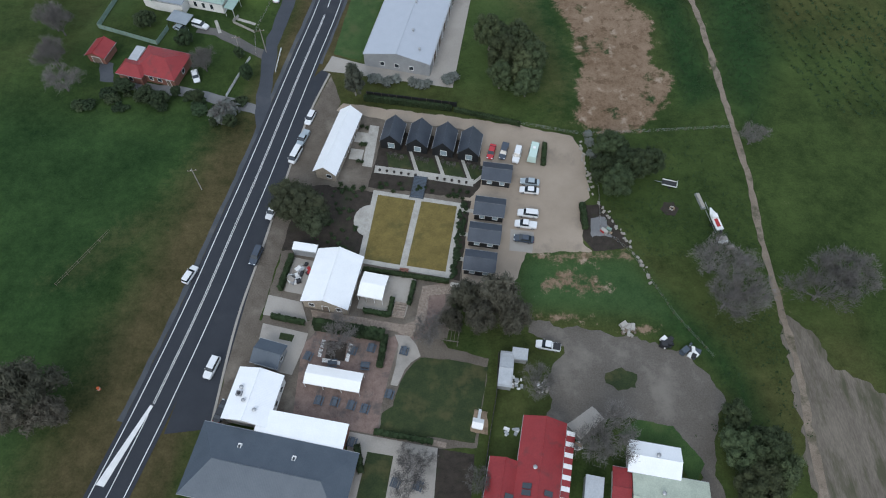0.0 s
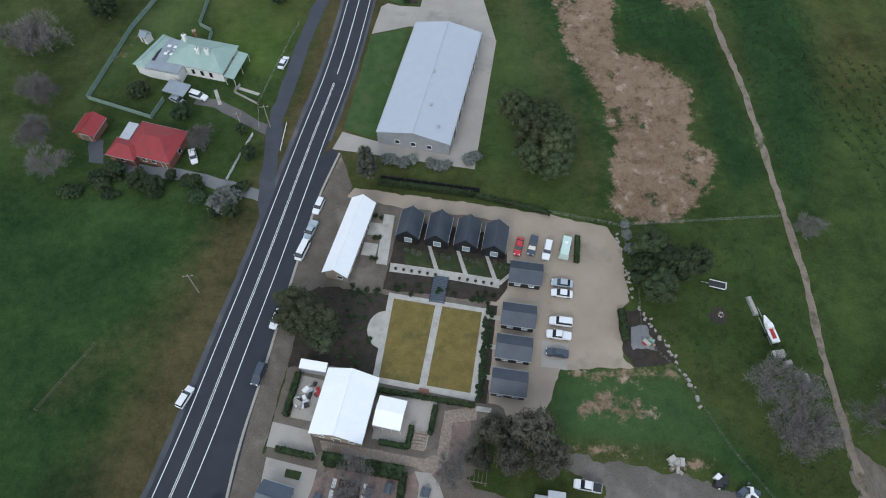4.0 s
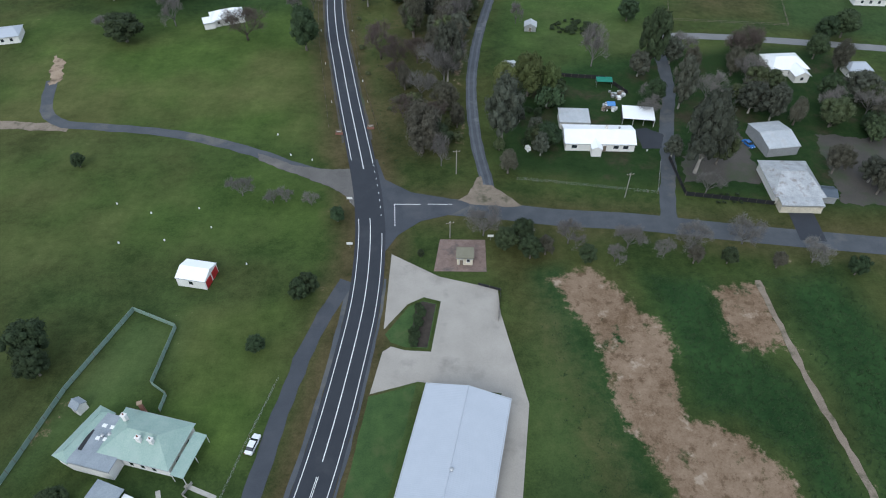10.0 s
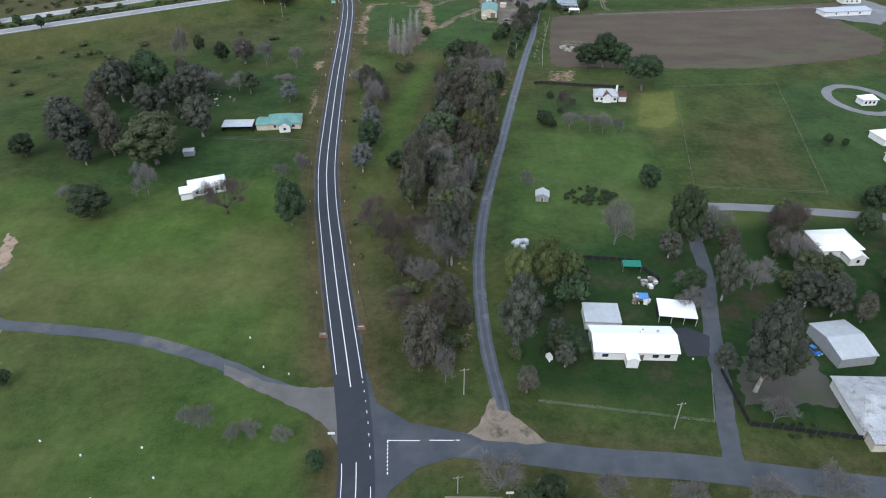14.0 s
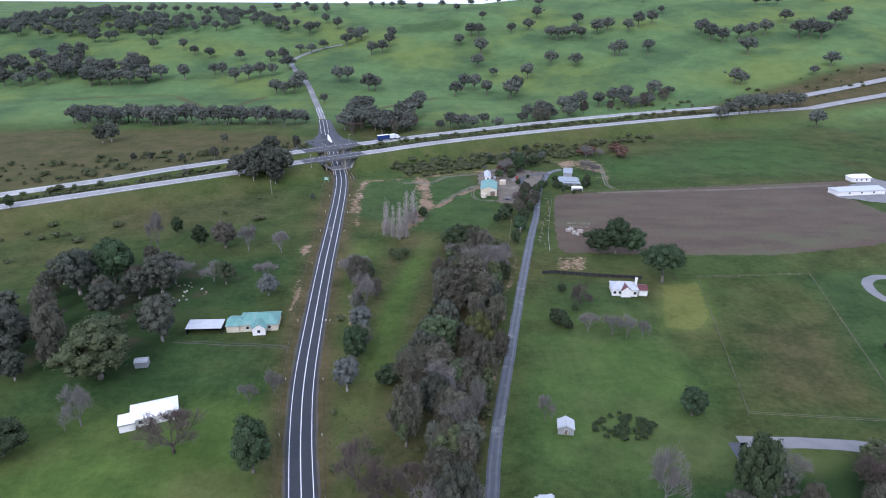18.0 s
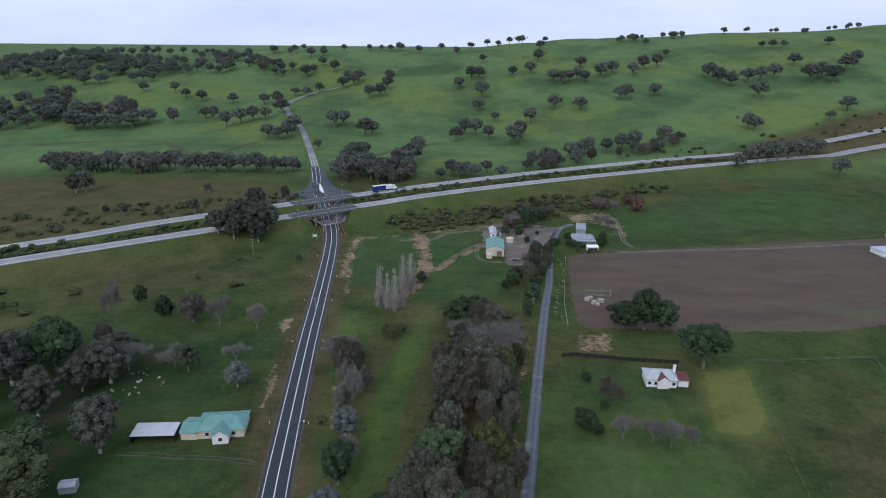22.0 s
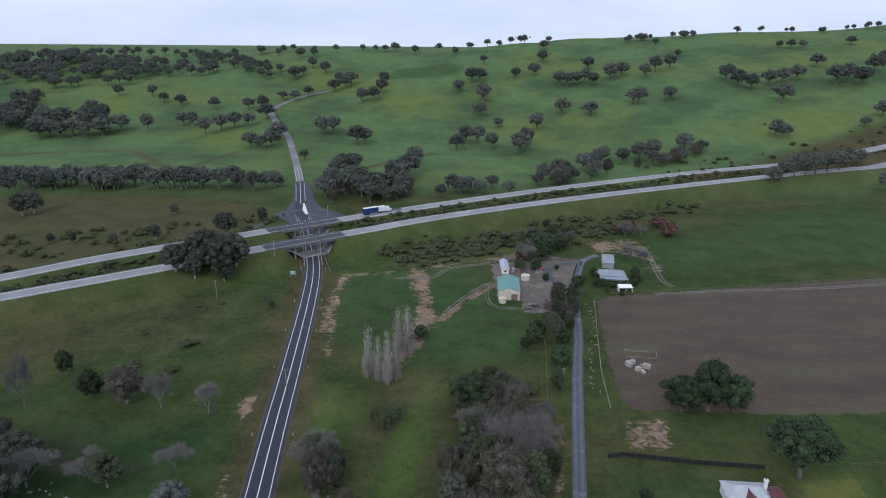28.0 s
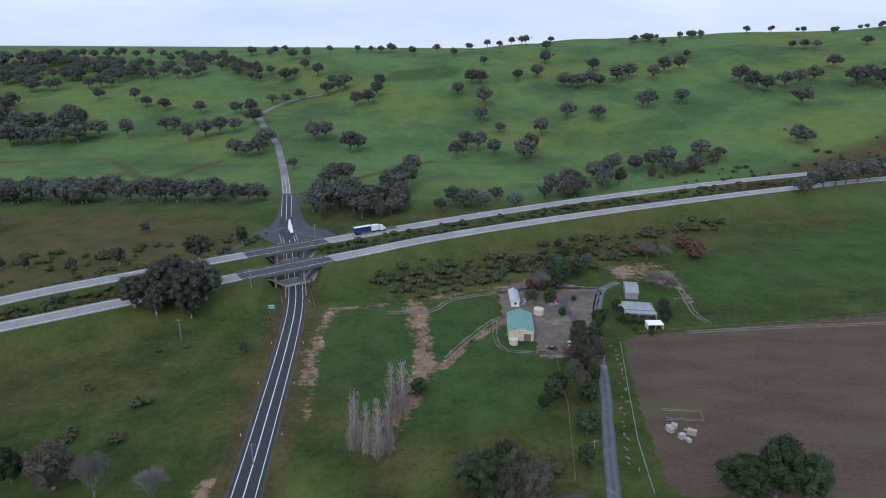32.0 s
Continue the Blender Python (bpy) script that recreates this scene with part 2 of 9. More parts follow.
M["tin_wall"] = roofing("grey_tin_wall", (0.279, 0.287, 0.295), (0.394, 0.402, 0.410), 0.5, 0.2, 0.3)
M["dark_metal"] = material("dark_metal", (0.025, 0.025, 0.027), (0.049, 0.049, 0.053), 2.0, 0.5, 0.4)
M["steel"] = material("galvanised_steel", (0.312, 0.320, 0.328), (0.52, 0.53, 0.54), 2.0, 0.45, 0.6)
M["timber"] = material("weathered_timber", (0.123, 0.094, 0.070), (0.213, 0.172, 0.135), 1.5, 0.9, bump=0.3, stretch=(1, 1, 0.2))
M["red_paint"] = material("red_paint", (0.328, 0.012, 0.016), (0.426, 0.025, 0.025), 1.0, 0.5)
M["orange"] = material("orange_plastic", (0.50, 0.09, 0.02), (0.62, 0.13, 0.03), 1.0, 0.5)
M["white_paint"] = material("white_paint", (0.70, 0.70, 0.69), (0.82, 0.82, 0.81), 1.0, 0.5)
M["canvas"] = material("white_canvas", (0.84, 0.84, 0.83), (0.91, 0.91, 0.90), 0.6, 0.8)
M["pane"] = glass_material("window_glass", (0.025, 0.033, 0.041))
M["pale_pane"] = glass_material("pale_window_glass", (0.287, 0.369, 0.410))
M["tyre"] = material("tyre_rubber", (0.010, 0.010, 0.011), (0.018, 0.018, 0.020), 4.0, 0.9)
M["fence_green"] = material("pale_green_fence_sheet", (0.164, 0.246, 0.205), (0.238, 0.328, 0.279), 0.6, 0.6)
M["brick_paving"] = material("worn_brick_paving", (0.130, 0.088, 0.074), (0.245, 0.178, 0.152), 0.8, 0.9, bump=0.3, fine=6, spots=(0.098, 0.082, 0.074), spot_at=0.6)
M["mud"] = material("damp_mud", (0.046, 0.042, 0.037), (0.080, 0.072, 0.062), 0.12, 1.0, bump=0.3, fine=30, spots=(0.049, 0.061, 0.033), spot_at=0.58, spot_scale=0.8)
M["bark"] = material("gum_bark", (0.082, 0.070, 0.057), (0.197, 0.172, 0.148), 1.5, 0.95, bump=0.4, stretch=(2, 2, 0.4))
M["bark_pale"] = material("pale_gum_bark", (0.213, 0.197, 0.172), (0.369, 0.344, 0.312), 1.2, 0.9, stretch=(2, 2, 0.4))
M["twigs"] = material("bare_twigs", (0.105, 0.098, 0.092), (0.21, 0.195, 0.182), 0.6, 1.0, vary=0.25)
M["twigs_brown"] = material("brown_bare_twigs", (0.055, 0.042, 0.036), (0.115, 0.090, 0.078), 0.6, 1.0, vary=0.2)
M["twigs_pale"] = material("pale_bare_twigs", (0.24, 0.215, 0.2), (0.38, 0.345, 0.32), 0.6, 1.0, vary=0.15)


def foliage(name, dark, light, vary=0.3):
    m = material(name, dark, light, 0.45, 0.8, fine=7, vary=vary)
    m.node_tree.nodes["Principled BSDF"].inputs["Specular IOR Level"].default_value = 0.18
    return m


M["gum"] = foliage("gum_leaves", (0.0254, 0.0359, 0.0165), (0.0921, 0.1146, 0.0552))
M["gum_grey"] = foliage("grey_gum_leaves", (0.0289, 0.0335, 0.0244), (0.1, 0.1083, 0.0812))
M["deep"] = foliage("dark_leaves", (0.0136, 0.0231, 0.0109), (0.0558, 0.08, 0.0372))
M["olive"] = foliage("olive_leaves", (0.027, 0.033, 0.017), (0.086, 0.098, 0.055))
# Leaf tones of the hill trees are lifted to carry distance haze.
M["hill_gum"] = foliage("hill_gum_leaves", (0.048, 0.055, 0.046), (0.120, 0.130, 0.106))
M["casuarina"] = foliage("she_oak_needles", (0.040, 0.039, 0.028), (0.128, 0.122, 0.092))
M["silver"] = foliage("silver_leaves", (0.107, 0.123, 0.107), (0.197, 0.209, 0.193))
M["silver_gum"] = foliage("silver_gum_leaves", (0.055, 0.062, 0.056), (0.132, 0.142, 0.128), 0.2)
M["hedge"] = foliage("hedge_leaves", (0.018, 0.030, 0.013), (0.045, 0.066, 0.028), 0.15)
M["rust"] = foliage("russet_leaves", (0.082, 0.045, 0.037), (0.139, 0.078, 0.061), 0.2)
M["tussock"] = foliage("tussock_grass", (0.014, 0.032, 0.011), (0.036, 0.064, 0.022), 0.0)
M["scrub_leaves"] = foliage("scrub_leaves", (0.034, 0.043, 0.021), (0.088, 0.102, 0.048))
M["maroon_roof"] = roofing("dull_maroon_roof", (0.085, 0.026, 0.028), (0.14, 0.045, 0.045), 0.6, 0.0, 0.25)
M["track"] = material("wheel_worn_dirt", (0.09, 0.08, 0.062), (0.18, 0.16, 0.13), 0.3, 1.0, bump=0.4, fine=12, spots=(0.07, 0.075, 0.04), spot_at=0.6, spot_scale=0.9)
M["deck_seal"] = material("dark_deck_seal", (0.040, 0.044, 0.052), (0.062, 0.066, 0.074), 0.3, 0.9, bump=0.2, fine=20)
M["tan"] = material("tan_roadside_gravel", (0.15, 0.118, 0.088), (0.26, 0.212, 0.165), 0.3, 1.0, bump=0.4, fine=14, spots=(0.08, 0.075, 0.045), spot_at=0.58, spot_scale=0.8)
M["tan_seal"] = material("tan_grey_seal", (0.085, 0.080, 0.076), (0.140, 0.132, 0.124), 0.2, 0.95, bump=0.2, fine=20, spots=(0.17, 0.155, 0.138), spot_at=0.62)
M["crazy"] = material("crazy_stone_paving", (0.15, 0.115, 0.09), (0.33, 0.27, 0.22), 1.6, 0.9, bump=0.4, fine=3)
M["wheel_worn"] = material("polished_wheel_track", (0.060, 0.067, 0.080), (0.105, 0.114, 0.130), 0.3, 0.5, bump=0.1, fine=16, spots=(0.22, 0.225, 0.23), spot_at=0.64)
M["lane_seal"] = material("wet_lane_seal", (0.036, 0.042, 0.052), (0.074, 0.082, 0.096), 0.3, 0.55, bump=0.2, fine=20, spots=(0.20, 0.205, 0.21), spot_at=0.62)


# ---------------------------------------------------------------- building blocks
class Solid:
    """Collects points and faces for one mesh."""

    def __init__(self):
        self.v, self.f = [], []

    def face(self, *pts):
        k = len(self.v)
        self.v += [tuple(p) for p in pts]
        self.f.append(tuple(range(k, k + len(pts))))
        return self

    def box(self, x0, y0, z0, x1, y1, z1):
        k = len(self.v)
        self.v += [(x0, y0, z0), (x1, y0, z0), (x1, y1, z0), (x0, y1, z0), (x0, y0, z1), (x1, y0, z1), (x1, y1, z1), (x0, y1, z1)]
        self.f += [tuple(k + i for i in q) for q in ((3, 2, 1, 0), (4, 5, 6, 7), (0, 1, 5, 4), (1, 2, 6, 5), (2, 3, 7, 6), (3, 0, 4, 7))]
        return self

    def block(self, cx, cy, z0, w, d, h, taper=0.0):
        """A box on its centre, its top drawn in by taper on every side."""
        k, a, b = len(self.v), w / 2, d / 2
        for z, e in ((z0, 0), (z0 + h, taper)):
            self.v += [(cx - a + e, cy - b + e, z), (cx + a - e, cy - b + e, z), (cx + a - e, cy + b - e, z), (cx - a + e, cy + b - e, z)]
        self.f += [tuple(k + i for i in q) for q in ((3, 2, 1, 0), (4, 5, 6, 7), (0, 1, 5, 4), (1, 2, 6, 5), (2, 3, 7, 6), (3, 0, 4, 7))]
        return self

    def slab(self, pts, t):
        """A flat panel through the points, t thick below them."""
        k, n = len(self.v), len(pts)
        a, b, c = (Vector(p) for p in pts[:3])
        up = (b - a).cross(c - a).normalized() * t
        self.v += [tuple(p) for p in pts] + [tuple(Vector(p) - up) for p in pts]
        self.f.append(tuple(range(k, k + n)))
        self.f.append(tuple(range(k + 2 * n - 1, k + n - 1, -1)))
        self.f += [(k + i, k + n + i, k + n + (i + 1) % n, k + (i + 1) % n) for i in range(n)]
        return self

    def tube(self, a, b, r0, r1=None, sides=6):
        r1 = r0 if r1 is None else r1
        a, b, k = Vector(a), Vector(b), len(self.v)
        w = (b - a).normalized()
        u = w.orthogonal().normalized()
        s = w.cross(u)
        for p, r in ((a, r0), (b, r1)):
            for i in range(sides):
                q = 2 * math.pi * i / sides
                self.v.append(tuple(p + (u * math.cos(q) + s * math.sin(q)) * r))
        self.f += [(k + i, k + (i + 1) % sides, k + sides + (i + 1) % sides, k + sides + i) for i in range(sides)]
        self.f += [tuple(range(k + sides - 1, k - 1, -1)), tuple(range(k + sides, k + 2 * sides))]
        return self

    def mesh(self, name, mat, smooth=False):
        me = bpy.data.meshes.new(name)
        me.from_pydata(self.v, [], self.f)
        me.materials.append(mat)
        if smooth:
            me.polygons.foreach_set("use_smooth", [True] * len(self.f))
        return me


def part(name, solid, mat, parent=None, label="", smooth=False):
    me = solid if isinstance(solid, bpy.types.Mesh) else solid.mesh(name, mat, smooth)
    ob = new(name, me)
    ob.parent = parent
    return tagged(ob, label) if label else ob


def thing(name, x, y, turn, label, category, group="", kind="", z=None):
    ob = new(name)
    ob.matrix_world = pose(x, y, height(x, y) if z is None else z, 0, 0, turn)
    return tagged(ob, label, category, group, kind)


def smooth_line(pts, step):
    """A rounded line through the points, with a point every step metres."""
    p = [Vector((*q, 0)[:3]) if len(q) == 2 else Vector(q) for q in pts]
    p = [2 * p[0] - p[1], *p, 2 * p[-1] - p[-2]]
    out = []
    for i in range(1, len(p) - 2):
        n = max(1, int((p[i + 1] - p[i]).length / step))
        for k in range(n):
            s = k / n
            out.append(0.5 * (2 * p[i] + (p[i + 1] - p[i - 1]) * s + (2 * p[i - 1] - 5 * p[i] + 4 * p[i + 1] - p[i + 2]) * s * s + (3 * p[i] - p[i - 1] - 3 * p[i + 1] + p[i + 2]) * s**3))
    return out + [p[-2]]


# ---------------------------------------------------------------- lines of the plan
ROAD = [(-66, -40), (-57, 20), (-45.3, 66), (-40.2, 87), (-36.3, 106), (-32.6, 124), (-29.0, 143), (-25.6, 161), (-21.3, 183), (-18.3, 205), (-16.3, 226), (-16.4, 246), (-18.0, 262), (-20.8, 278), (-28.6, 315), (-33.8, 341), (-38.8, 367), (-43.0, 396), (-46.5, 436), (-50.8, 493), (-53.4, 535), (-57.6, 596), (-62, 637), (-70.5, 679), (-79, 715), (-90, 757), (-111, 862), (-146, 1002), (-176, 1073), (-188, 1126), (-166, 1181), (-131, 1202)]
FREEWAY_A = [(-420, 440), (-300, 510), (-184, 584), (-121, 625), (-97, 643), (-43.5, 677), (12.9, 712), (118.7, 763), (265, 823), (400, 868), (640, 930), (1000, 1010)]
FREEWAY_B = [(-450, 460), (-330, 520), (-212, 597), (-163, 635), (-98, 676), (-53.6, 703), (39, 756), (155, 813), (276, 862), (420, 908), (650, 968), (1000, 1050)]
DECK = 8.0
LANE = [(17.0, 264), (16.0, 275), (13.9, 294), (13.6, 327), (16.6, 356), (21.5, 384), (26.4, 408), (35.5, 454), (50.0, 524), (58.4, 561), (64.5, 596), (71.6, 624.6), (79.0, 647), (85.0, 655), (90.6, 659)]
EAST_ROAD = [(-17, 262), (2.4, 260.8), (20.6, 258.5), (35.4, 256), (57.6, 254), (78.6, 250.5), (99.4, 247.4), (117, 245), (160, 239), (260, 226), (420, 210)]
WEST_ROAD = [(-20, 271), (-40.7, 279), (-59.6, 288.4), (-83, 296.6), (-111, 300.8), (-121, 302), (-128.5, 307), (-133, 316), (-137, 330)]


SEGMENTS = {}


def distance(x, y, pts):
    """Distance from places to a line of points."""
    if np.ndim(x) == 0:
        key = (len(pts), pts[0], pts[1], pts[-1])
        if key not in SEGMENTS:
            q = np.array(pts, float)
            d = q[1:] - q[:-1]
            SEGMENTS[key] = (q[:-1], d, (d * d).sum(1))
        a, d, size = SEGMENTS[key]
        rel = np.array((float(x), float(y))) - a
        s = np.minimum(np.maximum((rel * d).sum(1) / size, 0), 1)
        off = rel - d * s[:, None]
        return math.sqrt((off * off).sum(1).min())
    best = np.full(np.shape(x), 1e9)
    for (ax, ay), (bx, by) in zip(pts[:-1], pts[1:]):
        dx, dy = bx - ax, by - ay
        s = np.clip(((x - ax) * dx + (y - ay) * dy) / (dx * dx + dy * dy), 0, 1)
        best = np.minimum(best, np.hypot(x - ax - s * dx, y - ay - s * dy))
    return best


def ease(a, b, v):
    s = np.clip((v - a) / (b - a), 0, 1)
    return s * s * (3 - 2 * s)


def height(x, y):
    """The lie of the land: a flat valley, the freeway's bank and the hills behind it."""
    if np.ndim(x) == 0 and y < 400 and abs(x) < 300:
        return 0.0
    x, y = np.asarray(x, float), np.asarray(y, float)
    y0 = 960 - 0.62 * np.clip(x - 120, 0, 400)
    s = np.clip((y - y0) / (1440 - y0), 0, 1)
    top = np.maximum(82 + np.where(x > 0, 0.054, 0.024) * x, 40)
    roll = 3.0 * np.sin(x / 95 + 1) * np.sin(y / 105 + 2) + 2.2 * np.sin(x / 53 - y / 71) + 1.2 * np.sin(x / 31 + y / 43 + 1)
    hill = top * (0.5 * s + 0.5 * s * s * (3 - 2 * s)) + roll * np.clip(s * 3, 0, 1)
    hill = hill - 0.02 * np.clip(y - 1500, 0, 4000) - 60 * ease(1500, 2600, y)
    bank = np.maximum(DECK - np.maximum(distance(x, y, FREEWAY_A) - 7, 0) / 2, DECK - np.maximum(distance(x, y, FREEWAY_B) - 7, 0) / 2)
    bank = np.maximum(bank, 0) * ease(9.0, 14.0, distance(x, y, ROAD))
    out = np.maximum(hill, bank)
    return float(out) if out.ndim == 0 else out


def inside(x, y, poly):
    hit = np.zeros(np.shape(x), bool)
    for (ax, ay), (bx, by) in zip(poly, poly[1:] + poly[:1]):
        cross = (ay > y) != (by > y)
        with np.errstate(divide="ignore", invalid="ignore"):
            hit ^= cross & (x < (bx - ax) * (y - ay) / (by - ay if by != ay else 1e-9) + ax)
    return hit


def cover(x, y, poly, soft):
    """1 inside an outline, 0 outside, with a soft edge."""
    d = distance(x, y, poly + poly[:1])
    return np.clip(0.5 + np.where(inside(x, y, poly), d, -d) / soft, 0, 1)


# ---------------------------------------------------------------- the ground
def spread(dense, far):
    """Grid lines: (start, end, step) stretches, then growing steps out to far."""
    out = []
    for a, b, s in dense:
        out += list(np.arange(a, b, s))
    lo, hi, s = out[0], dense[-1][1], dense[0][2]
    left, right = [], [hi]
    step = s
    while lo > -far:
        step *= 1.22
        lo -= step
        left.append(lo)
    step = dense[-1][2]
    while right[-1] < far:
        step *= 1.22
        right.append(right[-1] + step)
    return np.array(left[::-1] + out + right)


gx = spread([(-330, -145, 6), (-145, 180, 2.5), (180, 430, 6)], 4300)
gy = spread([(20, 470, 2.5), (470, 960, 4), (960, 1560, 10)], 4300)
X, Y = np.meshgrid(gx, gy)
Z = height(X, Y)

CLAY = [(30.4, 232.5), (41.6, 234.8), (51, 223.8), (55.4, 213.4), (54.8, 192.6), (65.2, 189.2), (71.9, 177.7), (67.9, 161.3), (73.8, 155.8), (69.9, 145.5), (63.5, 138.2), (50.9, 137), (45.9, 140.6), (49.7, 155.7), (49.1, 174.5), (42.2, 190.9), (38.2, 217.4)]
CLAY_B = [(70.7, 230.4), (83.4, 231.6), (84.6, 223.9), (84.1, 215.5), (76.7, 209.5), (70.2, 213.4)]
TRACK = [(83.2, 232), (84.2, 202), (86, 181), (86.4, 161), (86.6, 139), (86.7, 125), (85.6, 107), (85.2, 88), (85.3, 75), (84, 62), (83, 48), (80, 20)]
BARE = [(84.4, 87), (86.4, 86), (91, 80.3), (93, 74), (102, 68), (113, 58), (116, 20), (79, 20), (81, 48.3), (82, 57), (82.8, 68), (84, 80)]
YARD = [(29.7, 84.6), (39.4, 82.7), (47.2, 81.4), (55.5, 79.5), (61.5, 77.4), (66, 73), (68.3, 68.0), (66.8, 63), (63.8, 57.1), (64.6, 44), (58.7, 44), (60.6, 54), (57.6, 60.5), (49.9, 63.2), (44.8, 63.2), (38.3, 58.3), (32.7, 62.3), (33.5, 71.9), (37.1, 78.1), (30.2, 81.6)]
PLOT = [(30.6, 100.7), (54.3, 100.1), (61.2, 85.4), (31, 87.3), (28.3, 93.5)]
PADDOCK_L = [(-140, 30), (-62, 40), (-54, 80), (-47, 110), (-41, 138), (-52, 144), (-90, 150), (-140, 152)]
TRACK_EDGE = [(-75, 92), (-66, 92), (-45, 118), (-38, 140), (-43, 140), (-52, 118)]
LUSH_R = [(55, 234), (70, 232), (72, 212), (83, 200), (85, 150), (76, 145), (74, 165), (74, 182), (66, 193), (58, 195), (57, 215)]
LUSH_R2 = [(87, 232), (104, 236), (112, 205), (104, 165), (92, 140), (88, 150), (88, 200)]
FARM_GREEN = [(-47, 626), (-13, 636), (23.4, 647), (30.8, 612), (40, 598), (34.9, 543), (14.5, 536), (-10.5, 536), (-44.8, 560)]
FARM_DIRT = [(-13, 638), (-3.5, 637), (1, 574), (-6.8, 551), (-14, 529), (-17, 540), (-8, 574)]
FARM_YARD = [(30.5, 648), (40, 658), (50, 667), (68, 656), (80, 650), (76, 640), (70, 622), (63, 600), (58, 588), (50, 583), (39, 583), (40, 597), (29.5, 601)]
GULLY = [(-22, 280), (8, 280), (10, 330), (14, 372), (30, 440), (44, 520), (30, 530), (-14, 530), (-38, 480), (-36, 400), (-26, 330)]
YELLOW = [(98.3, 470.8), (119.8, 473.1), (111.8, 439.5), (102.6, 426.7), (85.9, 428.4)]
BROWN_BANK = [(180, 850), (300, 900), (430, 960), (620, 1010), (620, 900), (430, 860), (300, 835), (200, 812)]
WEST_BANK = [(-341, 790), (-212, 800), (-124, 778), (-97, 732), (-104, 690), (-130, 661), (-185, 640), (-235, 616), (-420, 530), (-420, 770)]

TRACKS = [[(-77, 824), (-61, 887), (-33, 926), (4, 962)], [(-261, 910), (-213, 886), (-197, 951), (-190, 964)], [(-410, 947), (-355, 965), (-290, 966), (-227, 884)]]
dry = np.clip(1 - (distance(X, Y, ROAD) - 5) / 11, 0, 1) * np.where(Y < 750, 0.8, 0.15)
dry = np.maximum(dry, 0.72 * np.clip(1.4 - (distance(X, Y, ROAD) - 5) / 13, 0, 1) * (1 - ease(136, 150, Y)) * (X < -38))
dry = np.maximum(dry, 0.55 * cover(X, Y, TRACK_EDGE, 14))
dry = np.maximum(dry, 0.50 * cover(X, Y, GULLY, 18))
dry = np.maximum(dry, 0.7 * cover(X, Y, BROWN_BANK, 26))
dry = np.maximum(dry, 0.62 * cover(X, Y, WEST_BANK, 30))
dry = np.maximum(dry, 0.42 * cover(X, Y, [(-212, 589), (-128, 640), (-94, 613), (-80, 560), (-100, 540), (-174, 528)], 30))
dry = np.maximum(dry, 0.3 * cover(X, Y, [(-40, 655), (20, 672), (120, 722), (260, 790), (260, 812), (110, 748), (-40, 672)], 10))
dry = np.maximum(dry, 0.45 * np.clip(1 - distance(X, Y, FREEWAY_A) / 30, 0, 1) ** 0.5)
dry = np.maximum(dry, 0.40 * cover(X, Y, [(22, 225), (34, 150), (46, 136), (50, 160), (40, 195), (32, 240)], 16))
dry = np.maximum(dry, 0.5 * np.clip(1 - (distance(X, Y, EAST_ROAD) - 4) / 12, 0, 1))
soil = cover(X, Y, CLAY, 7)
soil = np.maximum(soil, 0.85 * cover(X, Y, CLAY_B, 7))
soil = np.maximum(soil, 0.35 * np.clip(1.05 - distance(X, Y, TRACK) / 3.0, 0, 1))
soil = np.maximum(soil, 0.75 * cover(X, Y, FARM_DIRT, 8))
soil = np.maximum(soil, 0.55 * np.clip(1 - distance(X, Y, [(-46, 560), (-48, 590), (-44, 628), (-13, 637), (24, 650), (60, 664)]) / 5, 0, 1))
soil = np.maximum(soil, 0.8 * np.clip(1.2 - distance(X, Y, [(4, 578), (16, 600), (32, 618)]) / 3, 0, 1))
soil = np.maximum(soil, 0.5 * np.clip(1.1 - distance(X, Y, [(9, 290), (8.5, 330), (11, 360), (19, 395), (29, 450), (40, 500)]) / 2.4, 0, 1))
for line, w, s in (([(-63.4, 515), (-62.8, 504)], 3.2, 0.7), ([(-59.5, 474), (-57.8, 458), (-57, 444)], 2.6, 0.6), ([(-41, 545), (-44, 572), (-46, 600)], 4.5, 0.55), ([(-36, 470), (-33, 440), (-31, 425)], 3, 0.4)):
    soil = np.maximum(soil, s * np.clip(1.1 - distance(X, Y, line) / w, 0, 1))
for line in ([(31, 100.4), (54, 100.4)], [(33, 92), (44, 95), (50, 92)], [(29, 85.5), (58, 82.6)]):
    soil = np.maximum(soil, 0.5 * np.clip(1.1 - distance(X, Y, line) / 2.6, 0, 1))
soil = np.maximum(soil, 0.5 * cover(X, Y, [(84, 674), (97, 688), (122, 690), (128, 671), (119, 622), (113, 616), (111, 652), (92, 660)], 12))
soil = np.maximum(soil, 0.62 * cover(X, Y, [(35, 97.5), (47, 97), (50, 92), (46, 89.5), (36, 92)], 6))
soil = np.maximum(soil, 0.5 * cover(X, Y, [(58.4, 501.0), (73.5, 501.0), (70.7, 482.7), (55.1, 484.0)], 5))
lush = 0.8 * cover(X, Y, PADDOCK_L, 30)
lush = np.maximum(lush, cover(X, Y, PLOT, 5))
lush = np.maximum(lush, cover(X, Y, LUSH_R, 6))
lush = np.maximum(lush, cover(X, Y, LUSH_R2, 10))
lush = np.maximum(lush, 0.9 * cover(X, Y, FARM_GREEN, 8))
lush = np.maximum(lush, 1.0 * cover(X, Y, [(24, 284), (72, 274), (100, 262), (152, 258), (150, 350), (90, 352), (30, 336)], 14))
lush = np.maximum(lush, 0.8 * cover(X, Y, [(118, 376), (142, 372), (168, 478), (300, 500), (260, 380), (180, 360)], 12))
lush = np.maximum(lush, 1.0 * cover(X, Y, [(84, 640), (120, 676), (300, 770), (300, 650)], 24))
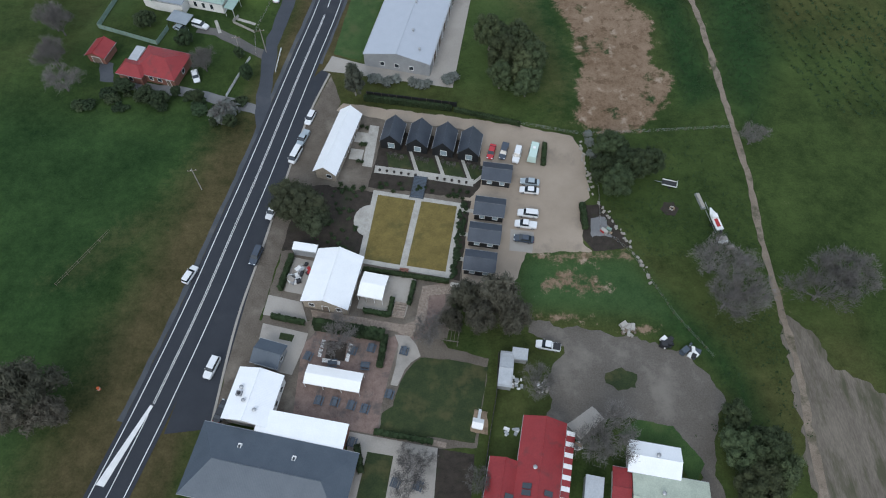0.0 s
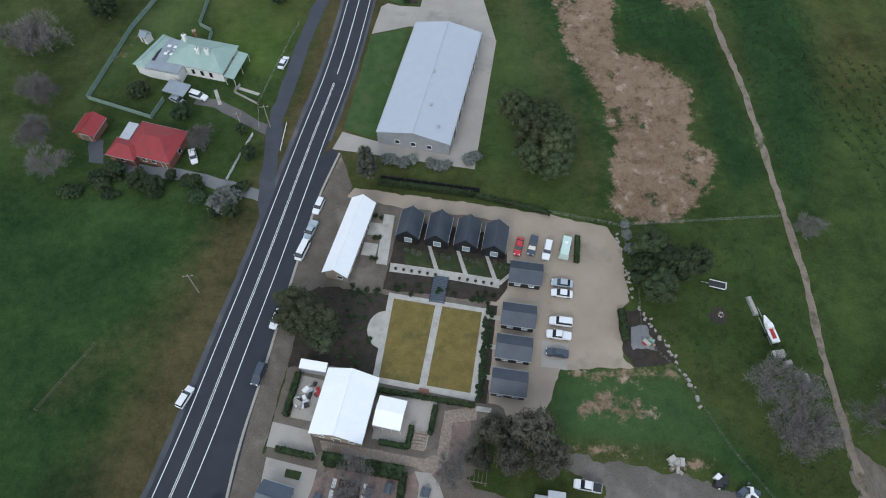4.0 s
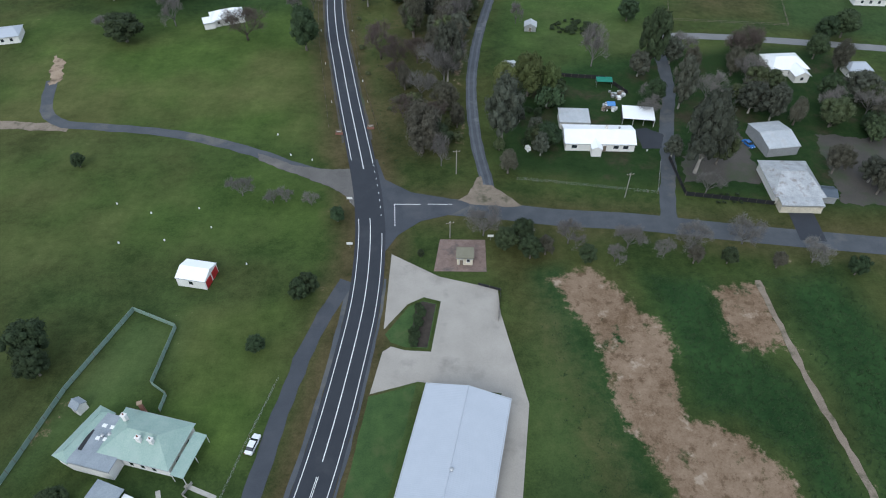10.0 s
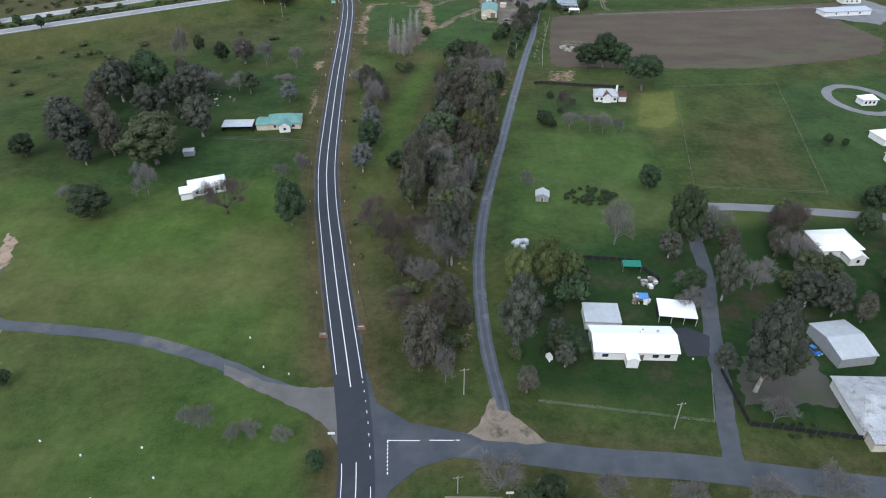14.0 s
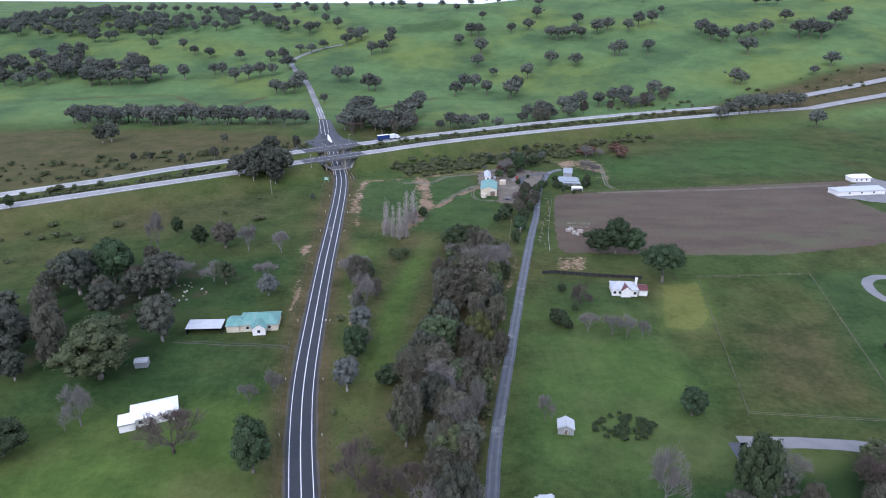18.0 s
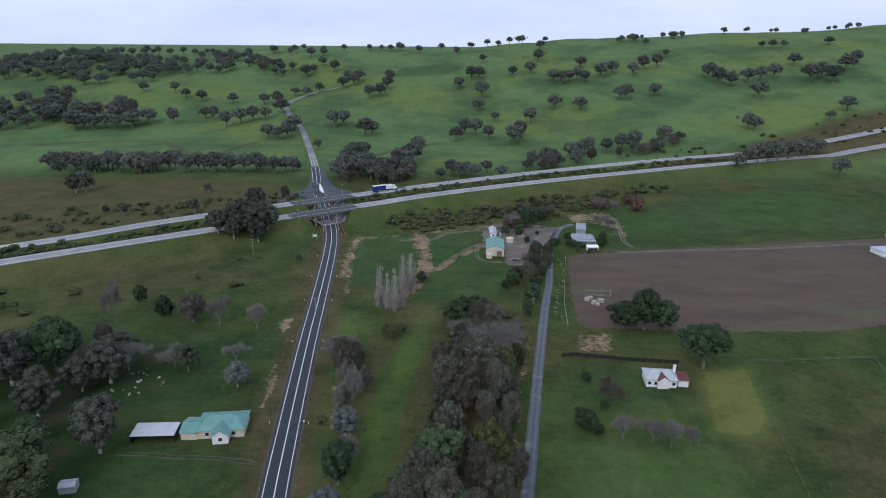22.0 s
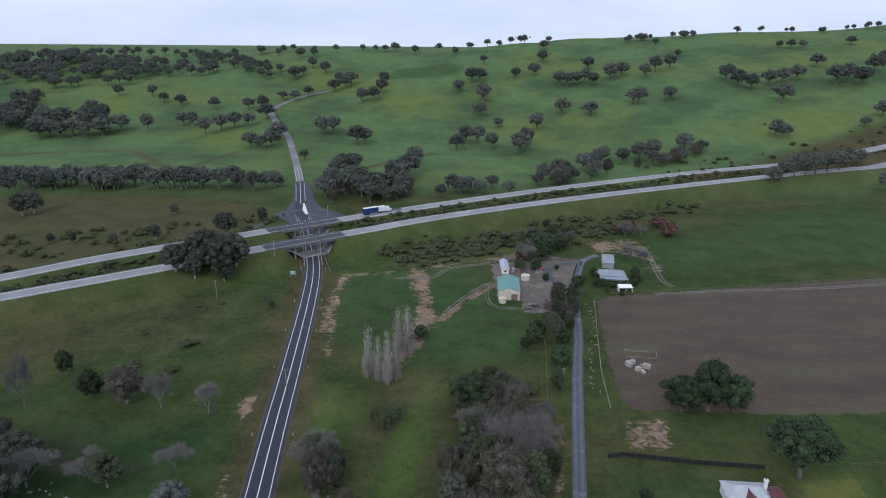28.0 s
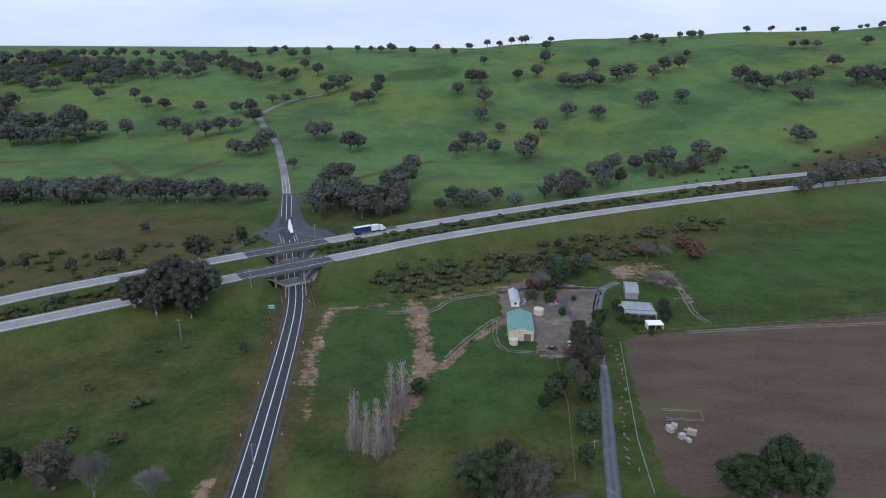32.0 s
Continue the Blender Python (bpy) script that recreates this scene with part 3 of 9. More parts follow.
lush = np.maximum(lush, 0.6 * cover(X, Y, [(-130, 378), (-56, 386), (-60, 424), (-130, 424)], 16))
lush = np.maximum(lush, 0.7 * cover(X, Y, [(-120, 440), (-70, 445), (-66, 500), (-110, 500)], 16))
lush = np.maximum(lush, 0.75 * cover(X, Y, [(26, 350), (85, 350), (88, 404), (90, 470), (50, 478), (36, 420)], 14))
strip = np.clip(1.25 - distance(X, Y, [(-24, 380), (-19.7, 412), (-17, 431), (-14, 460), (-11, 478), (-6, 502), (-2, 520)]) / 7, 0, 1)
dry = np.maximum(dry * (1 - 0.85 * strip), 0.85 * cover(X, Y, [(4, 345), (12, 345), (24, 420), (36, 505), (20, 512), (4, 460), (-4, 400)], 12))
hilly = ease(760, 860, Y) * (1 - dry)
for poly, soft, s in ((FARM_GREEN, 8, 0.1), (PLOT, 5, 0.5), ([(118, 376), (142, 372), (168, 478), (300, 500), (260, 380), (180, 360)], 12, 0.12), ([(28, 350), (86, 350), (89, 424), (38, 428)], 8, 0.1),
                      ([(84, 640), (120, 676), (300, 770), (300, 650)], 24, 0.08), ([(-18, 164), (-13, 198), (-3, 201), (-10, 161)], 4, 0.6), ([(20, 175), (26, 230), (32, 236), (40, 150), (20, 152)], 10, 0.3), ([(-86, 174), (-60, 205), (-60, 217), (-72, 222)], 8, 0.3)):
    hilly = np.maximum(hilly, s * cover(X, Y, poly, soft) * (1 - 0.6 * dry))


bright = 0.75 * cover(X, Y, [(-150, 305), (-90, 300), (-50, 290), (-36, 300), (-48, 372), (-60, 386), (-120, 366), (-170, 380)], 26)
bright = np.maximum(bright, 0.5 * cover(X, Y, [(-140, 235), (-60, 240), (-26, 240), (-30, 276), (-60, 284), (-140, 292)], 20))
bright = np.maximum(bright, 0.4 * cover(X, Y, [(30, 392), (84, 392), (88, 448), (40, 452)], 16))
bright = np.maximum(bright, 0.1 * cover(X, Y, [(28, 346), (80, 342), (94, 380), (116, 474), (172, 480), (150, 372), (200, 372), (240, 500), (110, 486), (52, 482)], 24))
bright = np.maximum(bright, 1.0 * cover(X, Y, YELLOW, 6))
bright = np.maximum(bright, 0.5 * cover(X, Y, [(-36, 300), (-24, 300), (-6, 400), (-26, 520), (-48, 520)], 14))
bright = np.maximum(bright, 0.6 * strip)
bright = np.maximum(bright, 0.55 * cover(X, Y, [(28, 350), (86, 350), (89, 424), (38, 428)], 8))
bright = np.maximum(bright, 0.22 * cover(X, Y, FARM_GREEN, 6))
bright = np.maximum(bright, 0.3 * cover(X, Y, [(84, 640), (120, 676), (300, 770), (300, 650)], 20))
bright = np.maximum(bright, 0.75 * np.clip(1.2 - distance(X, Y, FREEWAY_A) / 26, 0, 1))
bright = np.maximum(bright, 0.6 * cover(X, Y, WEST_BANK, 30))
bright = np.maximum(bright, 0.4 * cover(X, Y, [(-46, 560), (-48, 640), (20, 668), (60, 680), (40, 650), (-13, 640), (-44, 628)], 8))
bright = np.maximum(bright, 0.7 * cover(X, Y, [(-57, 186), (-40, 182), (-34, 200), (-34, 226), (-58, 222), (-58, 200)], 8))
bright = np.maximum(bright, 0.35 * cover(X, Y, [(-80, 176), (-66, 172), (-60, 205), (-62, 216), (-72, 220)], 8))
soil = np.maximum(soil, 0.45 * cover(X, Y, [(-79, 200), (-75, 198), (-80, 187), (-82, 187)], 4))
bright = np.maximum(bright, 0.7 * cover(X, Y, [(100, 357), (115, 355), (104, 312), (92, 312)], 8))
dry = np.maximum(dry, 0.55 * cover(X, Y, [(100, 384), (142, 376), (160, 440), (118, 440)], 30))
lush = np.maximum(lush, 0.9 * cover(X, Y, [(58, 82), (66, 76), (70, 68), (72, 58), (76, 58), (75, 70), (70, 80), (62, 90), (50, 101), (52, 92)], 5))
lush = np.maximum(lush, 0.35 * cover(X, Y, [(-150, 150), (-50, 150), (-46, 165), (-40, 240), (-60, 284), (-150, 300)], 24))
lush = np.maximum(lush, 0.9 * cover(X, Y, [(25, 236), (30, 212), (36, 186), (44, 160), (46, 143), (49, 157), (44, 190), (39, 215), (34, 238)], 5))
hilly = hilly * (1 - 0.55 * cover(X, Y, [(-60, 1235), (40, 1240), (50, 1290), (-50, 1300)], 12))
lush = np.maximum(lush, 0.8 * cover(X, Y, [(-60, 1235), (40, 1240), (50, 1290), (-50, 1300)], 12))
for line in TRACKS:
    dry = np.maximum(dry, 0.65 * np.clip(1.2 - distance(X, Y, line) / 7, 0, 1))


# Dark garden lawns; grove and gully floors hold tree shade in their colour.
lawn_shade = 0.8 * cover(X, Y, [(22, 276), (70, 268), (98, 262), (154, 256), (152, 352), (118, 356), (92, 350), (60, 334), (26, 334)], 12)
lawn_shade = np.maximum(lawn_shade, 0.75 * cover(X, Y, [(-170, 400), (-92, 392), (-96, 440), (-84, 480), (-110, 500), (-165, 500)], 22))
lawn_shade = np.maximum(lawn_shade, 0.7 * cover(X, Y, [(2, 330), (10, 330), (16, 390), (30, 450), (34, 505), (10, 512), (-2, 440), (-10, 380)], 12))


def ground_material():
    """Winter pasture: four kinds of cover, read from the sheet, broken up by noise at several scales."""
    m = bpy.data.materials.new("pasture")
    m.use_nodes = True
    n, l = m.node_tree.nodes, m.node_tree.links
    bsdf = n["Principled BSDF"]
    bsdf.inputs["Roughness"].default_value = 1.0
    bsdf.inputs["Specular IOR Level"].default_value = 0.1
    co = n.new("ShaderNodeTexCoord")

    def tex(scale, detail=5, rough=0.6):
        t = n.new("ShaderNodeTexNoise")
        t.inputs["Scale"].default_value, t.inputs["Detail"].default_value, t.inputs["Roughness"].default_value = scale, detail, rough
        l.new(co.outputs["Object"], t.inputs["Vector"])
        return t.outputs["Fac"]

    def ramp(fac, a, b, ca=(0, 0, 0), cb=(1, 1, 1)):
        r = n.new("ShaderNodeValToRGB")
        r.color_ramp.elements[0].position, r.color_ramp.elements[1].position = a, b
        r.color_ramp.elements[0].color, r.color_ramp.elements[1].color = (*ca, 1), (*cb, 1)
        l.new(fac, r.inputs["Fac"])
        return r.outputs["Color"]

    def mix(fac, a, b):
        x = n.new("ShaderNodeMixRGB")
        l.new(fac, x.inputs[0])
        l.new(a, x.inputs[1])
        l.new(b, x.inputs[2])
        return x.outputs["Color"]

    def maths(op, a, b):
        x = n.new("ShaderNodeMath")
        x.operation = op
        for k, v in enumerate((a, b)):
            if isinstance(v, float):
                x.inputs[k].default_value = v
            else:
                l.new(v, x.inputs[k])
        return x.outputs[0]

    big, mid, small, tiny = tex(0.012, 4), tex(0.06, 8, 0.7), tex(0.42, 7, 0.75), tex(2.2, 4, 0.75)
    grain = maths("ADD", maths("MULTIPLY", small, 0.55), maths("MULTIPLY", tiny, 0.45))
    tone = maths("ADD", maths("MULTIPLY", mid, 0.45), maths("MULTIPLY", grain, 0.55))
    field = ramp(tone, 0.38, 0.63, GRASS[0], GRASS[1])
    olive = ramp(tone, 0.39, 0.62, GRASS[2], GRASS[3])
    field = mix(ramp(big, 0.46, 0.62), field, olive)
    att = n.new("ShaderNodeVertexColor")
    att.layer_name = "cover"
    sep = n.new("ShaderNodeSeparateColor")
    l.new(att.outputs["Color"], sep.inputs["Color"])
    edge = maths("MULTIPLY", maths("SUBTRACT", maths("ADD", maths("MULTIPLY", mid, 0.5), maths("MULTIPLY", small, 0.5)), 0.5), 1.5)

    def where(channel, a=0.38, b=0.62, gain=1.0):
        return ramp(maths("ADD", sep.outputs[channel], maths("MULTIPLY", edge, gain)), a, b)

    deep = ramp(tone, 0.39, 0.62, GRASS[4], GRASS[5])
    straw = ramp(tone, 0.38, 0.63, GRASS[6], GRASS[7])
    clay = ramp(maths("ADD", maths("MULTIPLY", mid, 0.45), maths("MULTIPLY", grain, 0.55)), 0.38, 0.62, GRASS[8], GRASS[9])
    clay = mix(ramp(tex(0.30, 6, 0.7), 0.54, 0.64), clay, ramp(tone, 0.40, 0.62, (0.085, 0.055, 0.032), (0.150, 0.102, 0.066)))
    clay = mix(ramp(tex(0.11, 7, 0.72), 0.56, 0.63), clay, mix(ramp(mid, 0.45, 0.55), deep, straw))
    clay = mix(ramp(tex(0.21, 5, 0.6), 0.60, 0.68), clay, ramp(tone, 0.40, 0.62, (0.24, 0.18, 0.13), (0.36, 0.29, 0.22)))
    hill = mix(ramp(tex(0.0055, 4, 0.6), 0.47, 0.60), ramp(tone, 0.36, 0.66, GRASS[10], GRASS[11]), ramp(tone, 0.36, 0.66, (0.080, 0.118, 0.032), (0.142, 0.186, 0.058)))
    colour = mix(sep.outputs["Blue"], field, deep)
    hm = n.new("ShaderNodeVertexColor")
    hm.layer_name = "hills"
    hs = n.new("ShaderNodeSeparateColor")
    l.new(hm.outputs["Color"], hs.inputs["Color"])
    fresh = mix(ramp(big, 0.42, 0.60), ramp(tone, 0.39, 0.63, (0.040, 0.074, 0.015), (0.098, 0.148, 0.034)), ramp(tone, 0.39, 0.63, (0.066, 0.080, 0.024), (0.120, 0.134, 0.048)))
    colour = mix(maths("MULTIPLY", hs.outputs["Green"], maths("ADD", maths("MULTIPLY", mid, 0.6), 0.7)), colour, fresh)
    golden = ramp(tone, 0.39, 0.63, (0.085, 0.095, 0.026), (0.150, 0.158, 0.046))
    colour = mix(ramp(maths("ADD", hs.outputs["Green"], maths("MULTIPLY", edge, 0.3)), 0.80, 0.98), colour, golden)
    colour = mix(hs.outputs["Red"], colour, mix(ramp(big, 0.44, 0.66), hill, ramp(tone, 0.38, 0.64, GRASS[12], GRASS[13])))
    # Tree shade put into the ground colour, with patches of brown leaf litter.
    shade_litter = mix(ramp(mid, 0.50, 0.64), ramp(tone, 0.39, 0.62, (0.010, 0.025, 0.008), (0.034, 0.064, 0.019)), ramp(tone, 0.39, 0.62, (0.018, 0.017, 0.010), (0.058, 0.050, 0.032)))
    colour = mix(ramp(maths("ADD", hs.outputs["Blue"], edge), 0.3, 0.8), colour, shade_litter)
    colour = mix(where("Red", 0.18, 0.75), colour, straw)
    colour = mix(where("Green", 0.38, 0.58, 1.9), colour, clay)
    l.new(colour, bsdf.inputs["Base Color"])
    bp = n.new("ShaderNodeBump")
    bp.inputs["Strength"].default_value = 0.5
    bp.inputs["Distance"].default_value = 0.25
    l.new(grain, bp.inputs["Height"])
    l.new(bp.outputs["Normal"], bsdf.inputs["Normal"])
    return m


GRASS = [(0.016, 0.0294, 0.0086), (0.0646, 0.0951, 0.0271), (0.0307, 0.0348, 0.0105), (0.095, 0.0963, 0.035), (0.0079, 0.0245, 0.0078),
         (0.0347, 0.0772, 0.0238), (0.0321, 0.0279, 0.0125), (0.106, 0.0882, 0.0425), (0.1092, 0.0684, 0.0385), (0.28, 0.205, 0.145),
         (0.0611, 0.1117, 0.0393), (0.1197, 0.1877, 0.0713), (0.0367, 0.0713, 0.0301), (0.0732, 0.1212, 0.0491)]
gm = bpy.data.meshes.new("ground")
ny, nx = X.shape
idx = np.arange(nx * ny).reshape(ny, nx)
quads = np.stack([idx[:-1, :-1], idx[:-1, 1:], idx[1:, 1:], idx[1:, :-1]], -1).reshape(-1, 4)
gm.vertices.add(nx * ny)
gm.vertices.foreach_set("co", np.stack([X, Y, Z], -1).ravel())
gm.loops.add(quads.size)
gm.loops.foreach_set("vertex_index", quads.ravel())
gm.polygons.add(len(quads))
gm.polygons.foreach_set("loop_start", np.arange(0, quads.size, 4))
gm.polygons.foreach_set("loop_total", np.full(len(quads), 4))
gm.polygons.foreach_set("use_smooth", np.ones(len(quads), bool))
gm.update(calc_edges=True)
paint = gm.color_attributes.new("cover", "FLOAT_COLOR", "POINT")
paint.data.foreach_set("color", np.stack([dry, soil, lush, np.ones_like(dry)], -1).ravel())
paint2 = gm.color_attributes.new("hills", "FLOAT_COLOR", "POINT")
paint2.data.foreach_set("color", np.stack([hilly, bright, lawn_shade, np.ones_like(dry)], -1).ravel())
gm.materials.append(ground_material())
ground = tagged(new("ground", gm), "green winter pasture of a valley with rolling hills behind", "ground", kind="structure")


def sheet(name, poly, mat, label, category, z=0.03, parent=None, kind="structure", ragged=0.0, thick=0.15):
    """A flat piece of made ground with an edge of its own, ragged by some metres where it is not kerbed."""
    pts = []
    rnd = random.Random(name + str(poly[0]))
    waves = [(rnd.uniform(0, 6.28), f * rnd.uniform(0.8, 1.2), a) for f, a in ((0.55, 0.6), (1.3, 0.45), (2.9, 0.3))]
    along = 0.0
    turn = 1 if sum(a[0] * c[1] - c[0] * a[1] for a, c in zip(poly, poly[1:] + poly[:1])) > 0 else -1
    for (ax, ay), (bx, by) in zip(poly, poly[1:] + poly[:1]):
        size = max(math.hypot(bx - ax, by - ay), 0.01)
        n = max(1, int(size / 0.9)) if ragged else 1
        for k in range(n):
            s = k / n
            off = turn * ragged * (sum(a * math.sin(ph + f * (along + s * size)) for ph, f, a in waves) + rnd.uniform(-0.25, 0.25)) if ragged else 0.0
            pts.append((ax + (bx - ax) * s + off * (by - ay) / size, ay + (by - ay) * s - off * (bx - ax) / size))
        along += size
    b = Solid()
    area = sum(a[0] * c[1] - c[0] * a[1] for a, c in zip(pts, pts[1:] + pts[:1]))
    pts = pts if area > 0 else pts[::-1]
    k = len(pts)
    b.v = [(x, y, z) for x, y in pts] + [(x, y, z - thick) for x, y in pts]
    b.f = [tuple(range(k))] + [(i, k + i, k + (i + 1) % k, (i + 1) % k) for i in range(k)]
    return tagged(part(name, b, mat, parent), label, category if not parent else "", kind=kind if not parent else "")


def ribbon(line, width, offset=0.0, lift=0.05, level=None, wobble=0.0, seed=1, thick=0.2):
    """A strip along a line of points; offset: metres to its right."""
    b, rnd = Solid(), random.Random(seed)
    for i, p in enumerate(line):
        d = line[min(i + 1, len(line) - 1)] - line[max(i - 1, 0)]
        d.z = 0
        side = Vector((d.y, -d.x, 0)).normalized()
        for k, s in enumerate((offset - width / 2, offset + width / 2)):
            q = p + side * (s + rnd.uniform(-wobble, wobble))
            z = (max(height(q.x, q.y), height(p.x, p.y)) if level is None else level) + lift
            b.v.append((q.x, q.y, z))
        b.v += [(x, y, z - thick) for x, y, z in b.v[-2:]]
    for i in range(len(line) - 1):
        k = 4 * i
        b.f += [(k, k + 1, k + 5, k + 4), (k + 1, k + 3, k + 7, k + 5), (k + 2, k, k + 4, k + 6)]
    return b


def trimmed(line, lo, hi):
    return [p for p in line if lo <= p.y <= hi]


# ---------------------------------------------------------------- roads
road_line = smooth_line(ROAD, 3.0)
road = tagged(part("road", ribbon(trimmed(road_line, -50, 836), 8.2, lift=0.06), M["asphalt"]), "dark new asphalt country road with white lines", "road", kind="structure")
for y0, y1, off, w in ((-40, 258, -3.15, 0.16), (282, 735, -3.15, 0.2), (-40, 250, 3.15, 0.16), (279, 735, 3.15, 0.2), (-40, 64, 0.0, 0.14), (65, 180, -0.16, 0.12), (65, 180, 0.16, 0.12), (180, 256, 0.0, 0.19), (277, 728, 0.0, 0.26), (768, 836, 0.0, 0.3), (776, 836, -3.2, 0.24), (776, 836, 3.2, 0.24)):
    part("edge_line" if abs(off) > 1 else "centre_line", ribbon(trimmed(road_line, y0, y1), w, off, 0.09), M["line"], road)
for k in range(8):
    y = 256 + 3.2 * k
    seg = [p for p in smooth_line(ROAD, 0.5) if y <= p.y <= y + 1.4]
    part("turn_dash", ribbon(seg, 0.16, 3.15, 0.09), M["line"], road)
hill_road = tagged(part("hill_road", ribbon(trimmed(road_line, 835, 1300), 6.4, lift=0.14, wobble=0.15), M["asphalt_pale"]), "pale bitumen road winding up the hill", "road", kind="structure")
for off in (-2.6, 0.0, 2.6):
    part("edge_line" if off else "centre_line", ribbon(trimmed(road_line, 838, 900), 0.22, off, 0.17), M["line"], hill_road)
hatch = Solid()
hatch.slab([(-52.6, 50.6, 0.095), (-51.0, 50.2, 0.095), (-45.3, 65.5, 0.095), (-45.9, 65.7, 0.095)], 0.03)
part("painted_median", hatch, M["line"], road)

east = tagged(part("east_road", ribbon(smooth_line(EAST_ROAD, 4), 7.0, lift=0.04), M["asphalt_old"]), "grey worn asphalt side road", "road", kind="structure")
flare = sheet("junction_mouth", [(-15, 240), (-12, 243), (-9, 249), (-3, 254.5), (6, 257.5), (12, 262), (4, 264.5), (-6, 267), (-14, 273), (-17, 283), (-21, 281), (-17, 260)], M["asphalt_mid"], "grey asphalt mouth of a road junction", "junction", 0.055)
for k in range(9):
    y = 252.6 + 1.05 * k
    part("give_way_dash", Solid().slab([(-10.2 - 0.06 * k, y, 0.075), (-9.95 - 0.06 * k, y, 0.075), (-9.98 - 0.06 * k, y + 0.6, 0.075), (-10.23 - 0.06 * k, y + 0.6, 0.075)], 0.02), M["line"], flare)
for x0, x1 in ((-10.6, -3.2), (-1.0, 4.6), (4.9, 5.9)):
    part("side_centre_line", Solid().slab([(x0, 261.6, 0.075), (x1, 261.5, 0.075), (x1, 261.7, 0.075), (x0, 261.8, 0.075)], 0.02), M["line"], flare)
west = tagged(part("west_road", ribbon(smooth_line(WEST_ROAD, 4), 4.0, lift=0.035, wobble=0.25), M["asphalt_old"]), "grey patched asphalt side road through pasture", "road", kind="structure")
lane = tagged(part("lane", ribbon(smooth_line(LANE, 3), 3.8, lift=0.04, wobble=0.15), M["lane_seal"]), "narrow wet bitumen farm lane", "road", kind="structure")
for off in (-0.9, 0.9):
    part("wheel_track", ribbon(smooth_line(LANE, 3), 0.7, off, 0.065, wobble=0.12), M["wheel_worn"], lane)
sheet("lane_mouth", [(7.5, 263.4), (11, 266.5), (13.3, 273.6), (14.6, 274.6), (15.2, 270.6), (18.1, 270.0), (20, 267.5), (26, 261), (22, 260.4), (12, 261.6)], M["tan"], "bare gravelly dirt at the mouth of a lane", "dirt", 0.07, ragged=0.25)
spur = tagged(part("spur_road", ribbon(smooth_line([(66.5, 255), (68.5, 265), (71.8, 277), (77, 300), (82.5, 320), (85, 336), (86.5, 352), (87, 363)], 3), 4.6, lift=0.03, wobble=0.3), M["asphalt_old"]), "narrow grey asphalt spur between gardens", "road", kind="structure")
street = tagged(part("back_street", ribbon(smooth_line([(88, 363.5), (115, 362), (148, 357), (230, 345), (400, 330)], 4), 5.0, lift=0.03, wobble=0.15), M["asphalt_pale"]), "pale grey back street", "road", kind="structure")
service = tagged(part("service_lane", ribbon(smooth_line([(-33.0, 136), (-34.5, 142), (-35.1, 155.6), (-35.4, 167), (-33.4, 180), (-31.6, 194), (-28.5, 211), (-24.5, 224), (-21, 232)], 3), 3.8, lift=0.035, wobble=0.3), M["asphalt_mid"]), "worn asphalt service lane beside the road", "road", kind="structure")
for pts, w in (([(-34, 142.8), (-43.4, 145.9), (-53.4, 149), (-63, 150.4), (-72, 152)], 3.2), ([(-36, 163), (-40.3, 165.3), (-51.2, 172.2), (-57, 173.4)], 3.0)):
    tagged(part("driveway", ribbon(smooth_line(pts, 3), w, lift=0.03, wobble=0.25), M["tan_seal"] if w < 3.1 else M["asphalt_pale"]), "grey gravel driveway to a house", "driveway", kind="structure")
sheet("street_shoulder", [(-33.6, 61), (-29.3, 100), (-25.8, 122), (-22.6, 142), (-18.4, 156.5), (-20.6, 158), (-24.6, 152), (-28.2, 132), (-32, 112), (-36, 92), (-40, 72), (-42, 60)], M["asphalt"], "dark asphalt parking shoulder", "shoulder", 0.045)
for pts, nm, lab in (([(-33.2, 62), (-31.8, 83.4), (-29.1, 100.3), (-25.7, 122.6), (-22.4, 142), (-18.4, 156.4)], "kerb", "pale concrete street kerb"),):
    tagged(part(nm, ribbon(smooth_line(pts, 3), 0.5, 0.0, 0.17, 0.0, thick=0.3), M["concrete"]), lab, "kerb", kind="structure")

for off, w, mt, y0, y1 in ((-4.7, 1.1, "asphalt_old", 60, 232), (4.5, 0.7, "asphalt_old", 160, 236)):
    tagged(part("road_shoulder", ribbon(trimmed(road_line, y0, y1), w, off, 0.022, wobble=0.15), M[mt]), "narrow gravelly road shoulder", "shoulder", kind="structure")
sheet("junction_fan", [(-83.5, 716), (-91, 722), (-104, 738), (-107, 743), (-100, 752), (-99.5, 775), (-105, 812), (-108, 836), (-98, 836), (-91, 806), (-82, 772), (-74.5, 755), (-62, 745.5), (-55, 735), (-66, 727)], M["asphalt_mid"], "splayed asphalt junction beyond the bridges", "junction", 0.05)
island = tagged(part("traffic_island", Solid().slab([(-84.2, 741.0, 0.32), (-82.6, 741.4, 0.32), (-85.2, 752.0, 0.32), (-90.2, 770.5, 0.32), (-91.0, 770.3, 0.32), (-88.0, 751.6, 0.32)], 0.3), M["line"]), "teardrop white painted traffic island", "traffic island", kind="structure")
for off in (-4.6, 4.6):
    tagged(part("edge_kerb", ribbon(trimmed(road_line, 640, 742), 0.35, off, 0.16), M["concrete"]), "pale concrete kerb under the bridges", "kerb", kind="structure")

# the freeway on its bank, and its two bridges over the road
for nm, pts in (("freeway_near", FREEWAY_A), ("freeway_far", FREEWAY_B)):
    ln = smooth_line(pts, 6)
    fw = tagged(part(nm, ribbon(ln, 10.5, lift=0.15, thick=0.4), M["carriageway"]), "pale concrete freeway carriageway on a grass bank", "road", kind="structure")
    for off in (-3.9, 3.9):
        part("edge_line", ribbon(ln, 0.2, off, 0.19), M["line"], fw)


